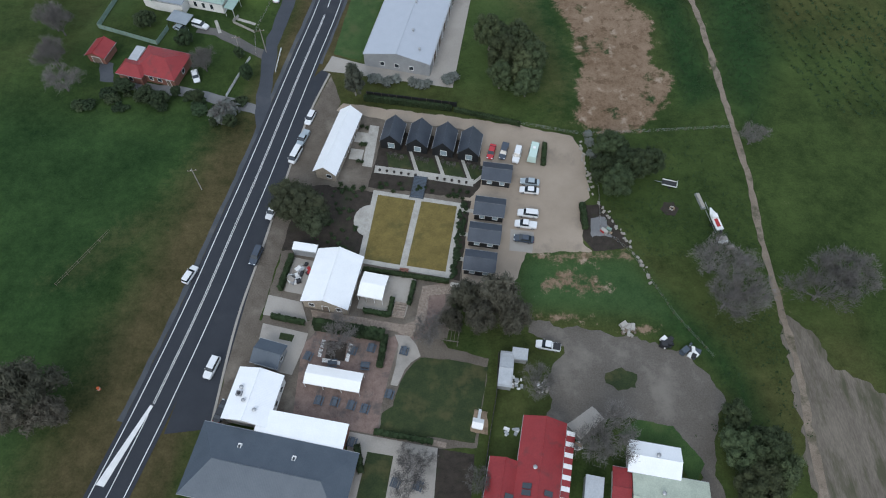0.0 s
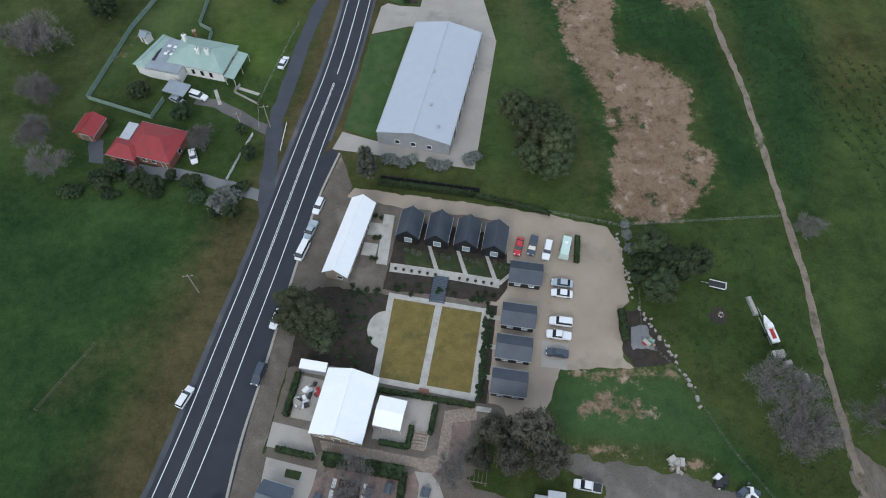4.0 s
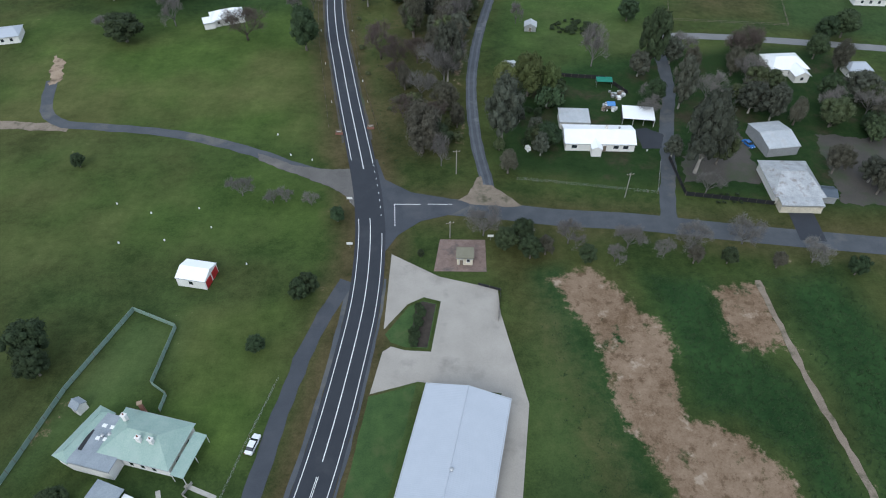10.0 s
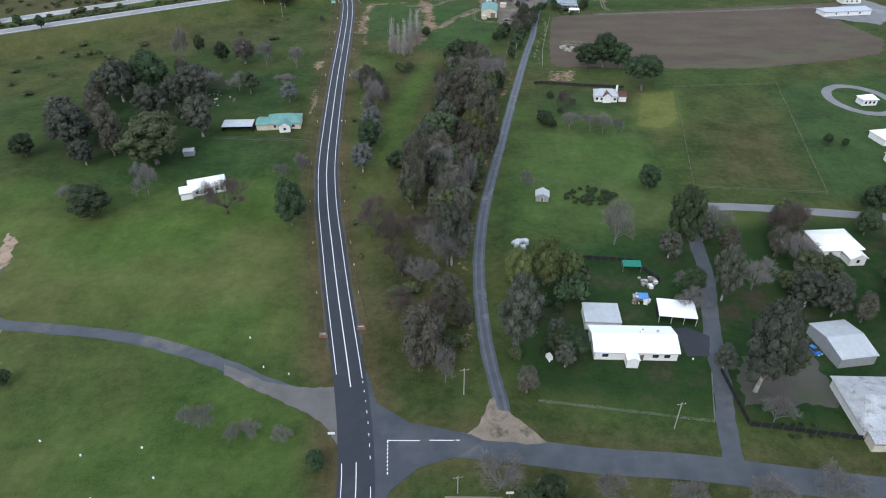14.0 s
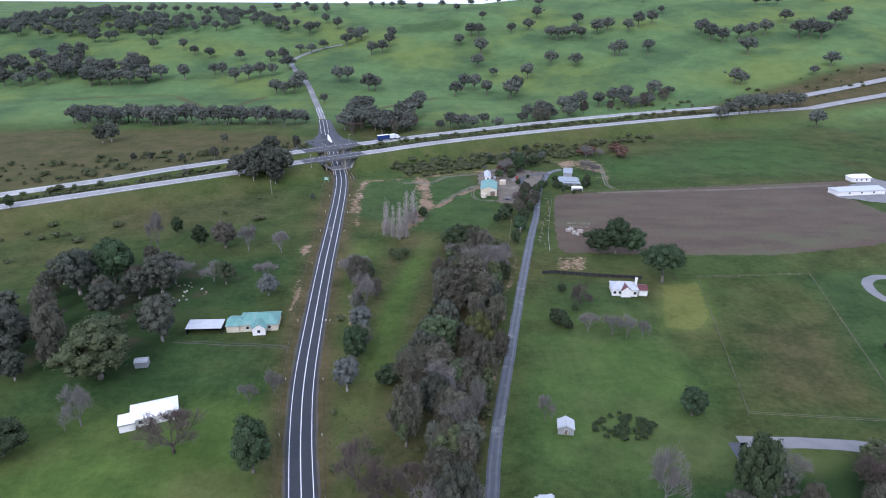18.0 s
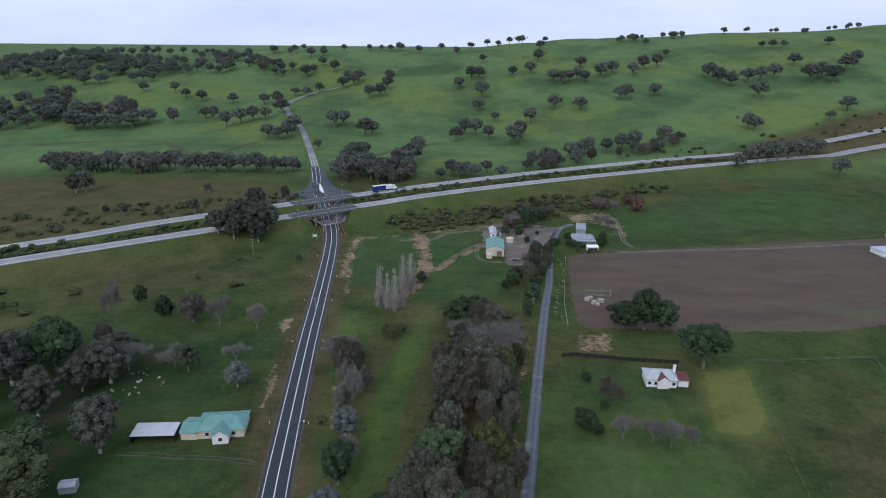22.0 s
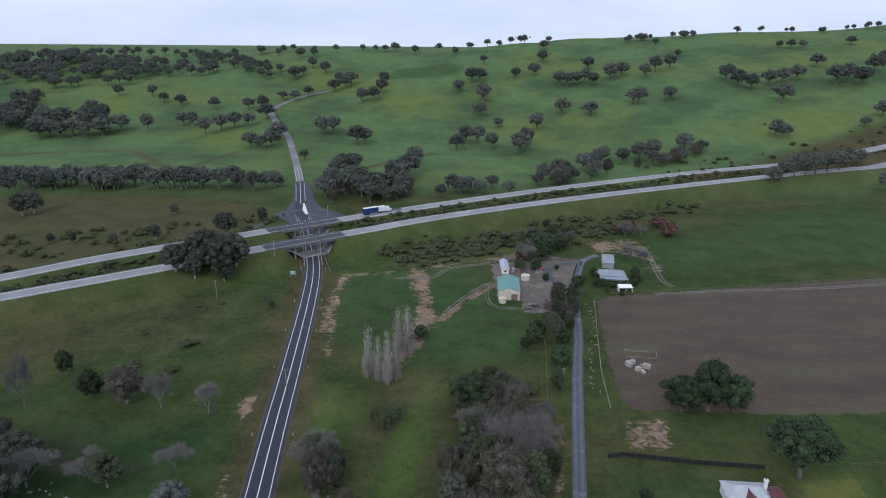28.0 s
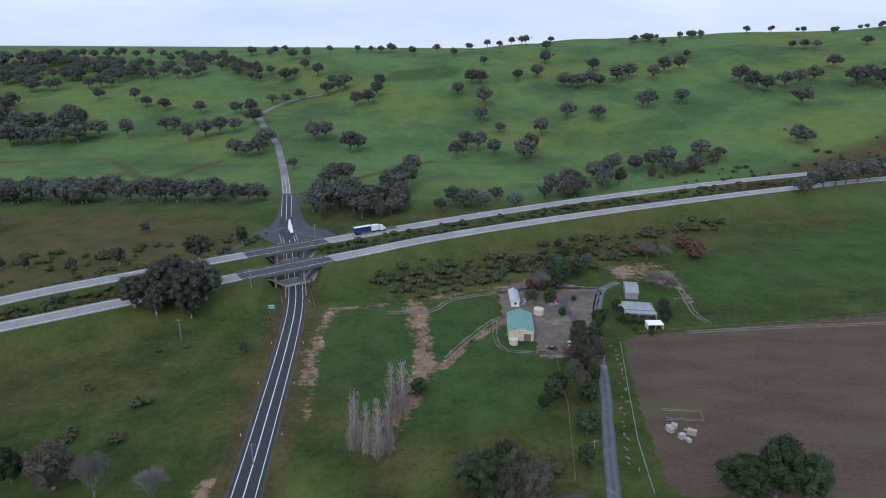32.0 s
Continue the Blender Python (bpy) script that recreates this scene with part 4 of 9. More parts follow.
M["barrier"] = material("weathered_barrier_concrete", (0.085, 0.088, 0.090), (0.150, 0.152, 0.152), 0.4, 0.9, bump=0.2, fine=12)


def bridge(x, y, turn, length):
    b = thing("road_bridge", x, y, turn, "concrete freeway bridge with dark deck over the road", "bridge", "freeway bridges", z=0)
    part("deck", Solid().box(-length / 2, -5.6, DECK - 1.1, length / 2, 5.6, DECK + 0.2), M["deck_seal"], b)
    for s in (-1, 1):
        part("barrier", Solid().box(-length / 2, s * 5.6 - 0.15, DECK - 0.9, length / 2, s * 5.6 + 0.15, DECK + 0.62), M["barrier"], b, "grey concrete parapet")
        part("edge_line", Solid().box(-length / 2, s * 3.9 - 0.1, DECK + 0.2, length / 2, s * 3.9 + 0.1, DECK + 0.215), M["line"], b)
        part("abutment", Solid().block(s * (length / 2 - 1.0), 0, 0, 2.0, 11.6, DECK - 1.1), M["barrier"], b)
        for k in (-3.5, 0, 3.5):
            part("pier", Solid().tube((s * 7.2, k, 0), (s * 7.2, k, DECK - 1.1), 0.55, sides=10), M["concrete"], b)
    return b


bridge(-70.0, 660.3, 32.5, 46)
bridge(-75.5, 689.7, 31.5, 44)
for pts in ([(-88, 748), (-78, 740), (-62, 727), (-48, 716), (-20, 726)], [(-90, 752), (-97, 741), (-106, 722), (-118, 694), (-132, 666)]):
    ramp_line = [Vector((p.x, p.y, 0)) for p in smooth_line(pts, 3)]
    tagged(part("slip_road", ribbon(ramp_line, 4.6, lift=0.2, thick=0.5), M["asphalt_old"]), "pale freeway slip road", "road", kind="structure")


def wheel_tracks(pts, label, gauge=0.85, width=0.75, seed=5, mat="track"):
    """Two worn ruts of a farm track, or one broad path where gauge is nought."""
    ln = smooth_line(pts, 2.0)
    t = tagged(part("dirt_track", ribbon(ln, width, -gauge, 0.04, wobble=0.3, seed=seed), M[mat]), label, "track", kind="structure")
    if gauge:
        part("rut", ribbon(ln, width, gauge, 0.04, wobble=0.3, seed=seed + 1), M[mat], t)
    return t


wheel_tracks([(4, 583), (14, 600), (25, 616), (30, 619)], "pale two-rut dirt track across a green paddock")
wheel_tracks([(-20, 625), (-2, 626), (9, 639), (28, 646), (40, 650), (60, 652), (80, 652)], "dirt track along the edge of a farm", 0.9, 0.8, 7)
wheel_tracks([(26, 616), (24.4, 600), (27, 590), (36, 587.5), (50, 586), (57, 583)], "worn track round a farm shed", 0.7, 0.5, 9)
wheel_tracks([(120, 674), (119, 656), (115.5, 636), (114, 621), (116, 613)], "pale dirt track below a farmhouse", 0.9, 0.8, 11)
wheel_tracks([(104, 604), (140, 607.5), (190, 611), (225, 616), (262, 621)], "pale dirt track along a tilled field", 0.9, 0.9, 13)
wheel_tracks([(-95, 421), (-84.4, 420.3), (-74.4, 419), (-63.7, 418.5), (-52, 416)], "two-rut driveway to a teal-roofed house", 0.8, 0.4, 15, "mud")
tagged(part("farm_drive", ribbon(smooth_line([(63.5, 608), (60.5, 615), (58.4, 626), (59.5, 636), (67.7, 644), (78, 647)], 2), 3.4, lift=0.045, wobble=0.3), M["asphalt_old"]), "wet grey farm drive round a grass island", "driveway", kind="structure")
for off in (-4.9, 4.9):
    tagged(part("verge_strip", ribbon(trimmed(road_line, 290, 640), 0.6, off * 0.93, 0.02, wobble=0.2, seed=31), M["mud"]), "worn dirt verge beside the road", "verge", kind="structure")
wheel_tracks([(p.x, p.y) for p in smooth_line(TRACK, 6)], "narrow pale dirt path through wet grass", 0, 1.5, 41, "tan")
M["worn"] = material("worn_pale_earth", (0.098, 0.083, 0.066), (0.182, 0.156, 0.124), 0.22, 1.0, bump=0.3, fine=9, spots=(0.070, 0.068, 0.040), spot_at=0.57, stretch=(1.6, 0.35, 1), spot_scale=0.9)
sheet("worn_ground", BARE, M["worn"], "broad stretch of pale worn earth where tracks meet", "dirt", 0.03, ragged=0.7)
sheet("road_mouth_gravel", [(-54.4, 286.4), (-43.1, 280.4), (-33.7, 278), (-21.8, 278.3), (-18.6, 262), (-21.8, 260), (-24.8, 265.5), (-32.0, 270.8), (-42.5, 276.3), (-53.5, 282.4)], M["tan_seal"], "worn grey-tan seal at the mouth of a side road", "gravel", 0.05, ragged=0.25)
tagged(part("dirt_road", ribbon(smooth_line([(-119, 300.4), (-131, 301), (-145, 301.6), (-200, 298), (-300, 292)], 3), 4.4, lift=0.03, wobble=0.4), M["tan"]), "pale tan dirt road through pasture", "road", kind="structure")
sheet("bare_patch", [(-143.2, 348), (-138.2, 344), (-133.4, 329), (-136.6, 326.4), (-141, 338)], M["clay"], "bare pinkish patch at a road bend", "dirt", 0.04, ragged=0.6)


# ---------------------------------------------------------------- made ground
sheet("precinct_ground", [(-26.6, 84), (-24.4, 101), (-20.6, 121), (-18.4, 143), (-7, 144), (20, 138), (22, 121), (27, 92), (14, 88), (12.8, 80), (4, 78), (0.5, 82.6), (-16, 84)], M["dirt"], "brown earth and gravel between buildings and beds", "yard", 0.016, ragged=0.2)
sheet("car_park", [(-14, 146), (-7, 144.8), (17.2, 141.2), (32, 138.6), (45, 135.2), (47, 130), (47, 116.5), (44.9, 114), (44.1, 103.7), (45.9, 101.5), (31, 101), (27, 92), (20, 90.5), (19, 93), (16, 94), (17, 118), (20, 137), (-6, 141), (-16, 143.5)], M["gravel"], "tan gravel car park and drive", "car park", 0.03, ragged=0.25)
sheet("forecourt", [(-20.3, 157.6), (-18.3, 163.2), (-10.2, 160.4), (8.8, 157.7), (15.8, 198.8), (-2.5, 201.9), (-13, 198.7), (-10.9, 210), (-9.0, 211.5), (-5.7, 210.4), (0.3, 210), (2.6, 225.2), (-1.6, 226.6), (-5.6, 224.3), (-11, 216.5), (-10.4, 241.6), (2.2, 233.5), (16.9, 229.1), (17.1, 221.5), (21.6, 196.1), (14.6, 151.7), (-11.7, 156.3)], M["concrete"], "pale concrete forecourt of a depot shed", "forecourt", 0.05)
sheet("depot_lawn", [(-18.0, 164), (-13.2, 198), (-3.0, 201), (-10.4, 161.6)], M["lawn_fresh"], "mown green lawn beside a depot shed", "lawn", 0.04, ragged=0.1)
sheet("island_lawn", [(-10.6, 215), (-5.3, 223.5), (-1.8, 225.4), (1.6, 224.4), (-0.4, 210.9), (-5.7, 211.3), (-9.2, 212.7)], M["lawn_fresh"], "green planted traffic island", "lawn", 0.08)
sheet("island_bed", [(-3.6, 224.2), (-1.8, 225.2), (1.4, 224.2), (-0.6, 211.1), (-4.6, 211.5)], M["mulch"], "dark mulched shrub bed on an island", "garden bed", 0.11)
sheet("garden_soil", [(-21, 120), (-3.6, 117.4), (-6.9, 98), (-9, 99.5), (-17, 102), (-24.4, 101), (-23.6, 110)], M["mulch"], "dark mulched garden bed", "garden bed", 0.03, ragged=0.4)
sheet("cabin_garden", [(-6, 119), (18.5, 116), (21, 119.5), (21.6, 133), (-3, 137)], M["mulch"], "dark mulched beds round the cabins", "garden bed", 0.035, ragged=0.15)
sheet("lawn_edging", [(-4.6, 118.2), (16.4, 114.5), (13.6, 94.3), (-7.2, 98.3)], M["paving"], "pale paved border of a lawn", "paving", 0.06)
sheet("formal_lawn", [(-3.5, 116.8), (5.4, 115.2), (2.3, 97.7), (-5.8, 99.2)], M["lawn_dry"], "dormant golden-brown formal lawn", "lawn", 0.09)
sheet("formal_lawn", [(6.9, 115), (15.3, 113.6), (12.5, 96), (3.8, 97.5)], M["lawn_dry"], "dormant golden-brown formal lawn", "lawn", 0.09)
semi = [(-5.0 + 3.6 * math.cos(a) - 0.2, 109.5 + 4.3 * math.sin(a)) for a in np.linspace(radians(82), radians(262), 12)]
sheet("semicircle_terrace", semi, M["paving"], "pale half-round stone terrace", "paving", 0.07)
sheet("cabin_walk", [(-4.6, 125.6), (6.4, 123.9), (19.4, 121.6), (19.2, 119.4), (6.2, 121.9), (-4.8, 123.4)], M["paving"], "pale paved walk before the cabins", "paving", 0.065)
sheet("side_walk", [(-6.6, 138.5), (-4.2, 138.1), (-5.4, 125), (-7.8, 125.4)], M["paving"], "pale paved walk", "paving", 0.065)
for x, y in ((-8.6, 134.6), (-9.6, 129.2)):
    sheet("courtyard_slab", [(x - 1.7, y - 1.6), (x + 1.5, y - 2.1), (x + 2.0, y + 1.2), (x - 1.2, y + 1.7)], M["paving"], "pale courtyard slab", "paving", 0.07)
for k in range(4):
    x, y = 0.9 + 6.4 * k, 130.4 - 1.15 * k
    sheet("cabin_path", [(x + 2.6, y - 0.2), (x + 3.4, y - 0.4), (x + 5.2, y - 6.6), (x + 4.2, y - 6.5)] if k < 3 else [(x + 2.4, y - 3.0), (x + 3.2, y - 3.2), (x - 0.6, y - 6.8), (x - 1.6, y - 6.6)], M["paving"], "pale path to a cabin", "paving", 0.07)
    sheet("cabin_lawn", [(x - 3.0, y - 0.6), (x + 2.2, y - 1.4), (x + 3.7, y - 6.0), (x - 2.2, y - 5.2)], M["lawn"], "small dark green lawn before a cabin", "lawn", 0.05)
stair = thing("garden_stair", 6.15, 119.0, -9, "grey slatted timber stair down to the lawn", "stair")
for k in range(16):
    part("slat", Solid().block(0, -3.0 + 0.4 * k, 0.10 + 0.012 * k, 3.1, 0.3, 0.08), M["slate_roof"], stair)
for s in (-1, 1):
    part("stringer", Solid().block(s * 1.6, 0, 0.02, 0.12, 6.6, 0.3), M["dark_metal"], stair)
sheet("verge_path", [(-33.0, 62), (-31.6, 83.4), (-28.9, 100.3), (-25.5, 122.6), (-22.2, 142), (-17.9, 156), (-14.6, 146), (-16, 141), (-19.2, 120), (-22, 118), (-24.6, 101), (-27, 84), (-28.4, 70), (-29.6, 62)], M["dirt"], "bare brown earth footpath", "path", 0.035, ragged=0.15)
sheet("hall_court", [(-25.9, 90.1), (-18.6, 88.4), (-16.8, 83.6), (-26.5, 85.4)], M["concrete"], "plain concrete slab beside the hall", "paving", 0.07)
sheet("kitchen_yard", [(-22.6, 91), (-17.4, 90), (-16.4, 98.4), (-21.6, 99.6)], M["concrete"], "concrete yard full of stored goods", "paving", 0.06)
sheet("tent_terrace", [(-6.6, 87), (3.8, 85), (6.0, 94.2), (-0.6, 95.6), (-5, 95)], M["concrete"], "grey paved terrace beside a marquee", "paving", 0.06)
sheet("beer_garden", [(-17.6, 66), (-17.4, 78.3), (-14.8, 81.6), (1.0, 80.2), (6.6, 83.4), (7.4, 92), (12.6, 93.6), (12.4, 88), (7.2, 80), (2.6, 79), (1.2, 73), (-0.3, 65.9), (-0.9, 59.9), (-9.1, 61.4), (-17.6, 63.6)], M["brick_paving"], "worn red brick paving of a beer garden", "paving", 0.05)
sheet("garden_ground", [(-27.2, 84), (0, 84), (9, 83), (13, 78), (21.4, 75.6), (18.4, 57.5), (10.4, 57.2), (-6.4, 60.4), (-16, 62), (-28.6, 69)], M["dirt"], "bare brown earth of a beer garden", "yard", 0.014, ragged=0.15)
sheet("front_terrace", [(-26.2, 83.4), (-16.4, 81.1), (-17.0, 78), (-18.8, 72.0), (-21.6, 72.6), (-26.8, 76)], M["concrete"], "grey concrete terrace", "paving", 0.055)
sheet("terrace_plot", [(-22.2, 81.3), (-19.2, 80.7), (-19.6, 79.2), (-22.4, 79.8)], M["lawn"], "small clipped green plot in concrete", "lawn", 0.085)
sheet("garden_path", [(1.8, 80.9), (4.8, 80.6), (6.4, 78.6), (7.3, 76.1), (5.4, 74.8), (4.1, 73.2), (2.7, 69.7), (1.3, 70.0), (2.2, 74), (2.7, 78.6)], M["concrete"], "pale concrete garden path", "paving", 0.065)
sheet("pub_lawn", [(7.4, 75.9), (13, 75.4), (21.2, 73.8), (18, 58.4), (5.6, 60.0), (-0.6, 60.8), (-0.2, 64.2), (2.0, 65.6), (3.0, 70), (4.4, 73)], M["lawn"], "green beer garden lawn", "lawn", 0.06, ragged=0.12)
sheet("lawn_step", [(6, 59.8), (12.6, 58.4), (12.4, 57.4), (5.8, 58.8)], M["crazy"], "low stone retaining step of a lawn", "step", 0.12)
sheet("pub_forecourt", [(-6.6, 60.6), (10.9, 57.4), (9.6, 40), (-6.0, 40)], M["concrete"], "pale concrete court", "paving", 0.045)
sheet("court_lawn", [(-2.6, 56.7), (2.4, 55.9), (0.6, 44), (-5, 44)], M["lawn"], "small rectangular lawn", "lawn", 0.075)
sheet("vegetable_garden", [(10.9, 57.3), (18, 56.2), (16, 40), (9.6, 40)], M["mulch"], "dark vegetable garden soil", "garden bed", 0.05, ragged=0.1)
sheet("play_patch", [(17.2, 60.6), (20.4, 60), (20.8, 64.6), (18.2, 65)], M["clay"], "bare sandy patch with play equipment", "play area", 0.07, ragged=0.2)
sheet("yard", YARD, M["churned"], "churned grey-brown dirt turning yard", "yard", 0.04, ragged=0.6)
sheet("yard_island", [(45.1, 72.6), (48.5, 73.5), (51.6, 72.3), (50.9, 69.3), (47.3, 69.0), (45.2, 70.5)], M["lawn"], "grass island in a dirt yard", "lawn", 0.07, ragged=0.3)
sheet("yard_slab", [(36.1, 62.0), (41.6, 65.7), (43.6, 63.2), (38.6, 59.0)], M["concrete"], "cracked pale concrete slab in a yard", "paving", 0.06, ragged=0.1)
sheet("yard_lawn", [(50.1, 62.9), (57.1, 61.8), (61.8, 54.5), (59, 50), (56, 57.1), (46, 60)], M["lawn_fresh"], "green lawn behind a house", "lawn", 0.055, ragged=0.2)
sheet("parking_slab", [(27.6, 107.4), (33, 106.6), (32.2, 101), (27, 101.6)], M["concrete"], "grey concrete parking slab", "paving", 0.05)
sheet("tilled_field", [(64, 506), (62.5, 512), (66, 545), (74, 592), (77, 598), (84, 601.6), (205, 620.7), (281, 632), (257, 594), (265, 549), (250, 526), (222, 515), (168, 502.5), (110, 502.5), (84, 505)], M["plough"], "large bare tilled brown field", "field", 0.03, ragged=0.7)
sheet("farm_yard", FARM_YARD, M["dirt"], "muddy farm yard", "yard", 0.04, ragged=0.9)
sheet("kiosk_pad", [(0.8, 235.4), (14.4, 235.2), (14.6, 247), (2.4, 247.2)], M["brick_paving"], "brown brick-paved pad round a kiosk", "paving", 0.045)
sheet("house_yard", [(75, 272), (99, 271), (100, 296), (92, 298), (78, 284)], M["mud"], "bare dirt yard beside a house", "yard", 0.03, ragged=0.8)
sheet("house_yard", [(100, 246.5), (107, 246), (108, 258), (101, 258)], M["asphalt"], "dark asphalt driveway apron", "driveway", 0.05)
sheet("house_yard", [(118, 262), (150, 258), (152, 292), (124, 296)], M["mud"], "bare dirt yard", "yard", 0.03, ragged=0.8)
oval = [(203 + 14 * math.cos(a), 460 + 17 * math.sin(a)) for a in np.linspace(0, 2 * math.pi, 30)]
tagged(part("loop_drive", ribbon([Vector((x, y, 0)) for x, y in oval], 4.5, lift=0.04, wobble=0.2), M["asphalt_pale"]), "pale gravel loop drive", "driveway", kind="structure")


for k in range(13):
    if k not in (6, 7):
        pot = thing("planter_pot", -3.4 + 1.75 * k, 124.0 - 0.3 * k, 0, "dark round planter pot on the walk", "planter", "planter pots on the walk")
        part("pot", Solid().tube((0, 0, 0.06), (0, 0, 0.5), 0.26, 0.34, 10), M["dark_metal"], pot)
        part("soil", Solid().tube((0, 0, 0.44), (0, 0, 0.53), 0.29, sides=10), M["mulch"], pot)
sheet("cabin_bed", [(16.4, 115.4), (18.6, 115.2), (15.6, 93.6), (13.9, 94.2)], M["mulch"], "dark planted bed beside the lawn", "garden bed", 0.05, ragged=0.1)
for k in range(4):
    y = 113.2 - 6.6 * k
    sheet("bed_crossing", [(16.2 - 0.85 * k, y), (19.2 - 0.85 * k, y - 0.4), (19.0 - 0.85 * k, y - 1.4), (16.0 - 0.85 * k, y - 1.0)], M["paving"], "pale slab crossing a planted bed", "paving", 0.075)
sheet("stone_path", [(-16.4, 86.6), (-5.4, 84.8), (3.6, 83.2), (6.0, 84), (7.4, 92.4), (14, 93.2), (13.6, 90.6), (9, 90), (8, 83), (5, 80), (2, 81.6), (-15.8, 84.8)], M["crazy"], "pale crazy stone paving of a garden path", "paving", 0.058, ragged=0.1)
steps = thing("stone_steps", 2.6, 86.6, -10, "rough pale stone garden steps", "steps")
for k in range(6):
    part("tread", Solid().block(0, -1.6 + 0.62 * k, 0.06, 2.6, 0.5, 0.1 + 0.03 * k), M["crazy"], steps)
steps = thing("brick_steps", 3.2, 95.9, -10, "red brick steps up to the lawn", "steps")
for k in range(4):
    part("tread", Solid().block(0, -0.8 + 0.5 * k, 0.06, 2.0, 0.42, 0.08 + 0.04 * k), M["brick_wall"], steps)


# ---------------------------------------------------------------- buildings
def wall_point(L, W, side, pos):
    return {"S": (pos, -W / 2, 0), "N": (pos, W / 2, 180), "E": (L / 2, pos, 90), "W": (-L / 2, pos, -90)}[side]


def opening(house, L, W, side, pos, z0, w, h, door=False, pane="pane"):
    """A framed window or door set on a wall."""
    x, y, a = wall_point(L, W, side, pos)
    m = pose(x, y, 0, 0, 0, a)
    fr = Solid()
    for b in ((-w / 2 - 0.08, -0.09, z0 - 0.08, -w / 2, 0.02, z0 + h + 0.08), (w / 2, -0.09, z0 - 0.08, w / 2 + 0.08, 0.02, z0 + h + 0.08), (-w / 2, -0.09, z0 + h, w / 2, 0.02, z0 + h + 0.08), (-w / 2, -0.12, z0 - 0.08, w / 2, 0.02, z0)):
        fr.box(*b)
    f = part("door" if door else "window", fr, M["white_paint"], house)
    f.matrix_local = m
    part("door_leaf" if door else "pane", Solid().box(-w / 2, -0.04, z0, w / 2, 0.0, z0 + h), M["timber"] if door else M[pane], f)
    return f


def building(name, x, y, L, W, turn, eave, rise, wall, roof, label, category="house", over=0.45, hip=0.0, group="", openings=(), chimneys=(), vents=(), gutter=True, base=0.0, pane="pane"):
    """A house or shed, its ridge along its own x axis; L and W measure the roof at its eaves. hip: how far the ridge ends stand in."""
    h = thing(name, x, y, turn, label, category, group)
    l, w = L / 2 - over, W / 2 - over
    b = Solid()
    b.box(-l, -w, -0.3, l, w, eave)
    body = part("wall", b, M[wall], h)
    if hip == 0.0 and rise > 0:
        top = eave + rise * (w / (W / 2))
        for s in (-1, 1):
            part("gable", Solid().slab([(s * l - 0.05, -w, eave), (s * l - 0.05, w, eave), (s * l - 0.05, 0, top)][::1], 0.1), M[wall], h)
    e, r = eave - 0.05, eave + rise
    ends = [(-L / 2 + hip, 0, r), (L / 2 - hip, 0, r)]
    c = [(-L / 2, -W / 2, e), (L / 2, -W / 2, e), (L / 2, W / 2, e), (-L / 2, W / 2, e)]
    if rise == 0:
        part("roof", Solid().slab([(c[0][0], c[0][1], e + 0.25), (c[1][0], c[1][1], e + 0.25), (c[2][0], c[2][1], e + 0.5), (c[3][0], c[3][1], e + 0.5)], 0.15), M[roof], h)
    else:
        part("roof_slope", Solid().slab([c[0], c[1], ends[1], ends[0]], 0.12), M[roof], h)
        part("roof_slope", Solid().slab([c[2], c[3], ends[0], ends[1]], 0.12), M[roof], h)
        if hip:
            part("roof_hip", Solid().slab([c[1], c[2], ends[1]], 0.12), M[roof], h)
            part("roof_hip", Solid().slab([c[3], c[0], ends[0]], 0.12), M[roof], h)
        part("ridge_cap", Solid().tube((ends[0][0], 0, r + 0.02), (ends[1][0], 0, r + 0.02), 0.12, sides=6), M[roof], h)
    if gutter:
        for s in (-1, 1):
            part("gutter", Solid().box(-L / 2, s * W / 2 - 0.07, e - 0.16, L / 2, s * W / 2 + 0.07, e - 0.02), M["steel"], h)
    for side, pos, z0, ww, hh, door in openings:
        opening(h, 2 * l, 2 * w, side, pos, z0, ww, hh, door, pane)
    for cx, cy, top in chimneys:
        ch = part("chimney", Solid().block(cx, cy, eave, 0.9, 0.7, top - eave).block(cx, cy, top - 0.25, 1.1, 0.9, 0.2), M["white_wall"], h)
        part("chimney_pot", Solid().tube((cx, cy, top - 0.05), (cx, cy, top + 0.45), 0.16, 0.13, 8), M["brick_wall"], ch)
    for cx, cy, cz in vents:
        v = part("roof_vent", Solid().tube((cx, cy, cz - 0.3), (cx, cy, cz + 0.35), 0.3, sides=10), M["steel"], h)
        part("cowl", Solid().tube((cx, cy, cz + 0.3), (cx, cy, cz + 0.5), 0.42, 0.15, 10), M["steel"], v)
    return h


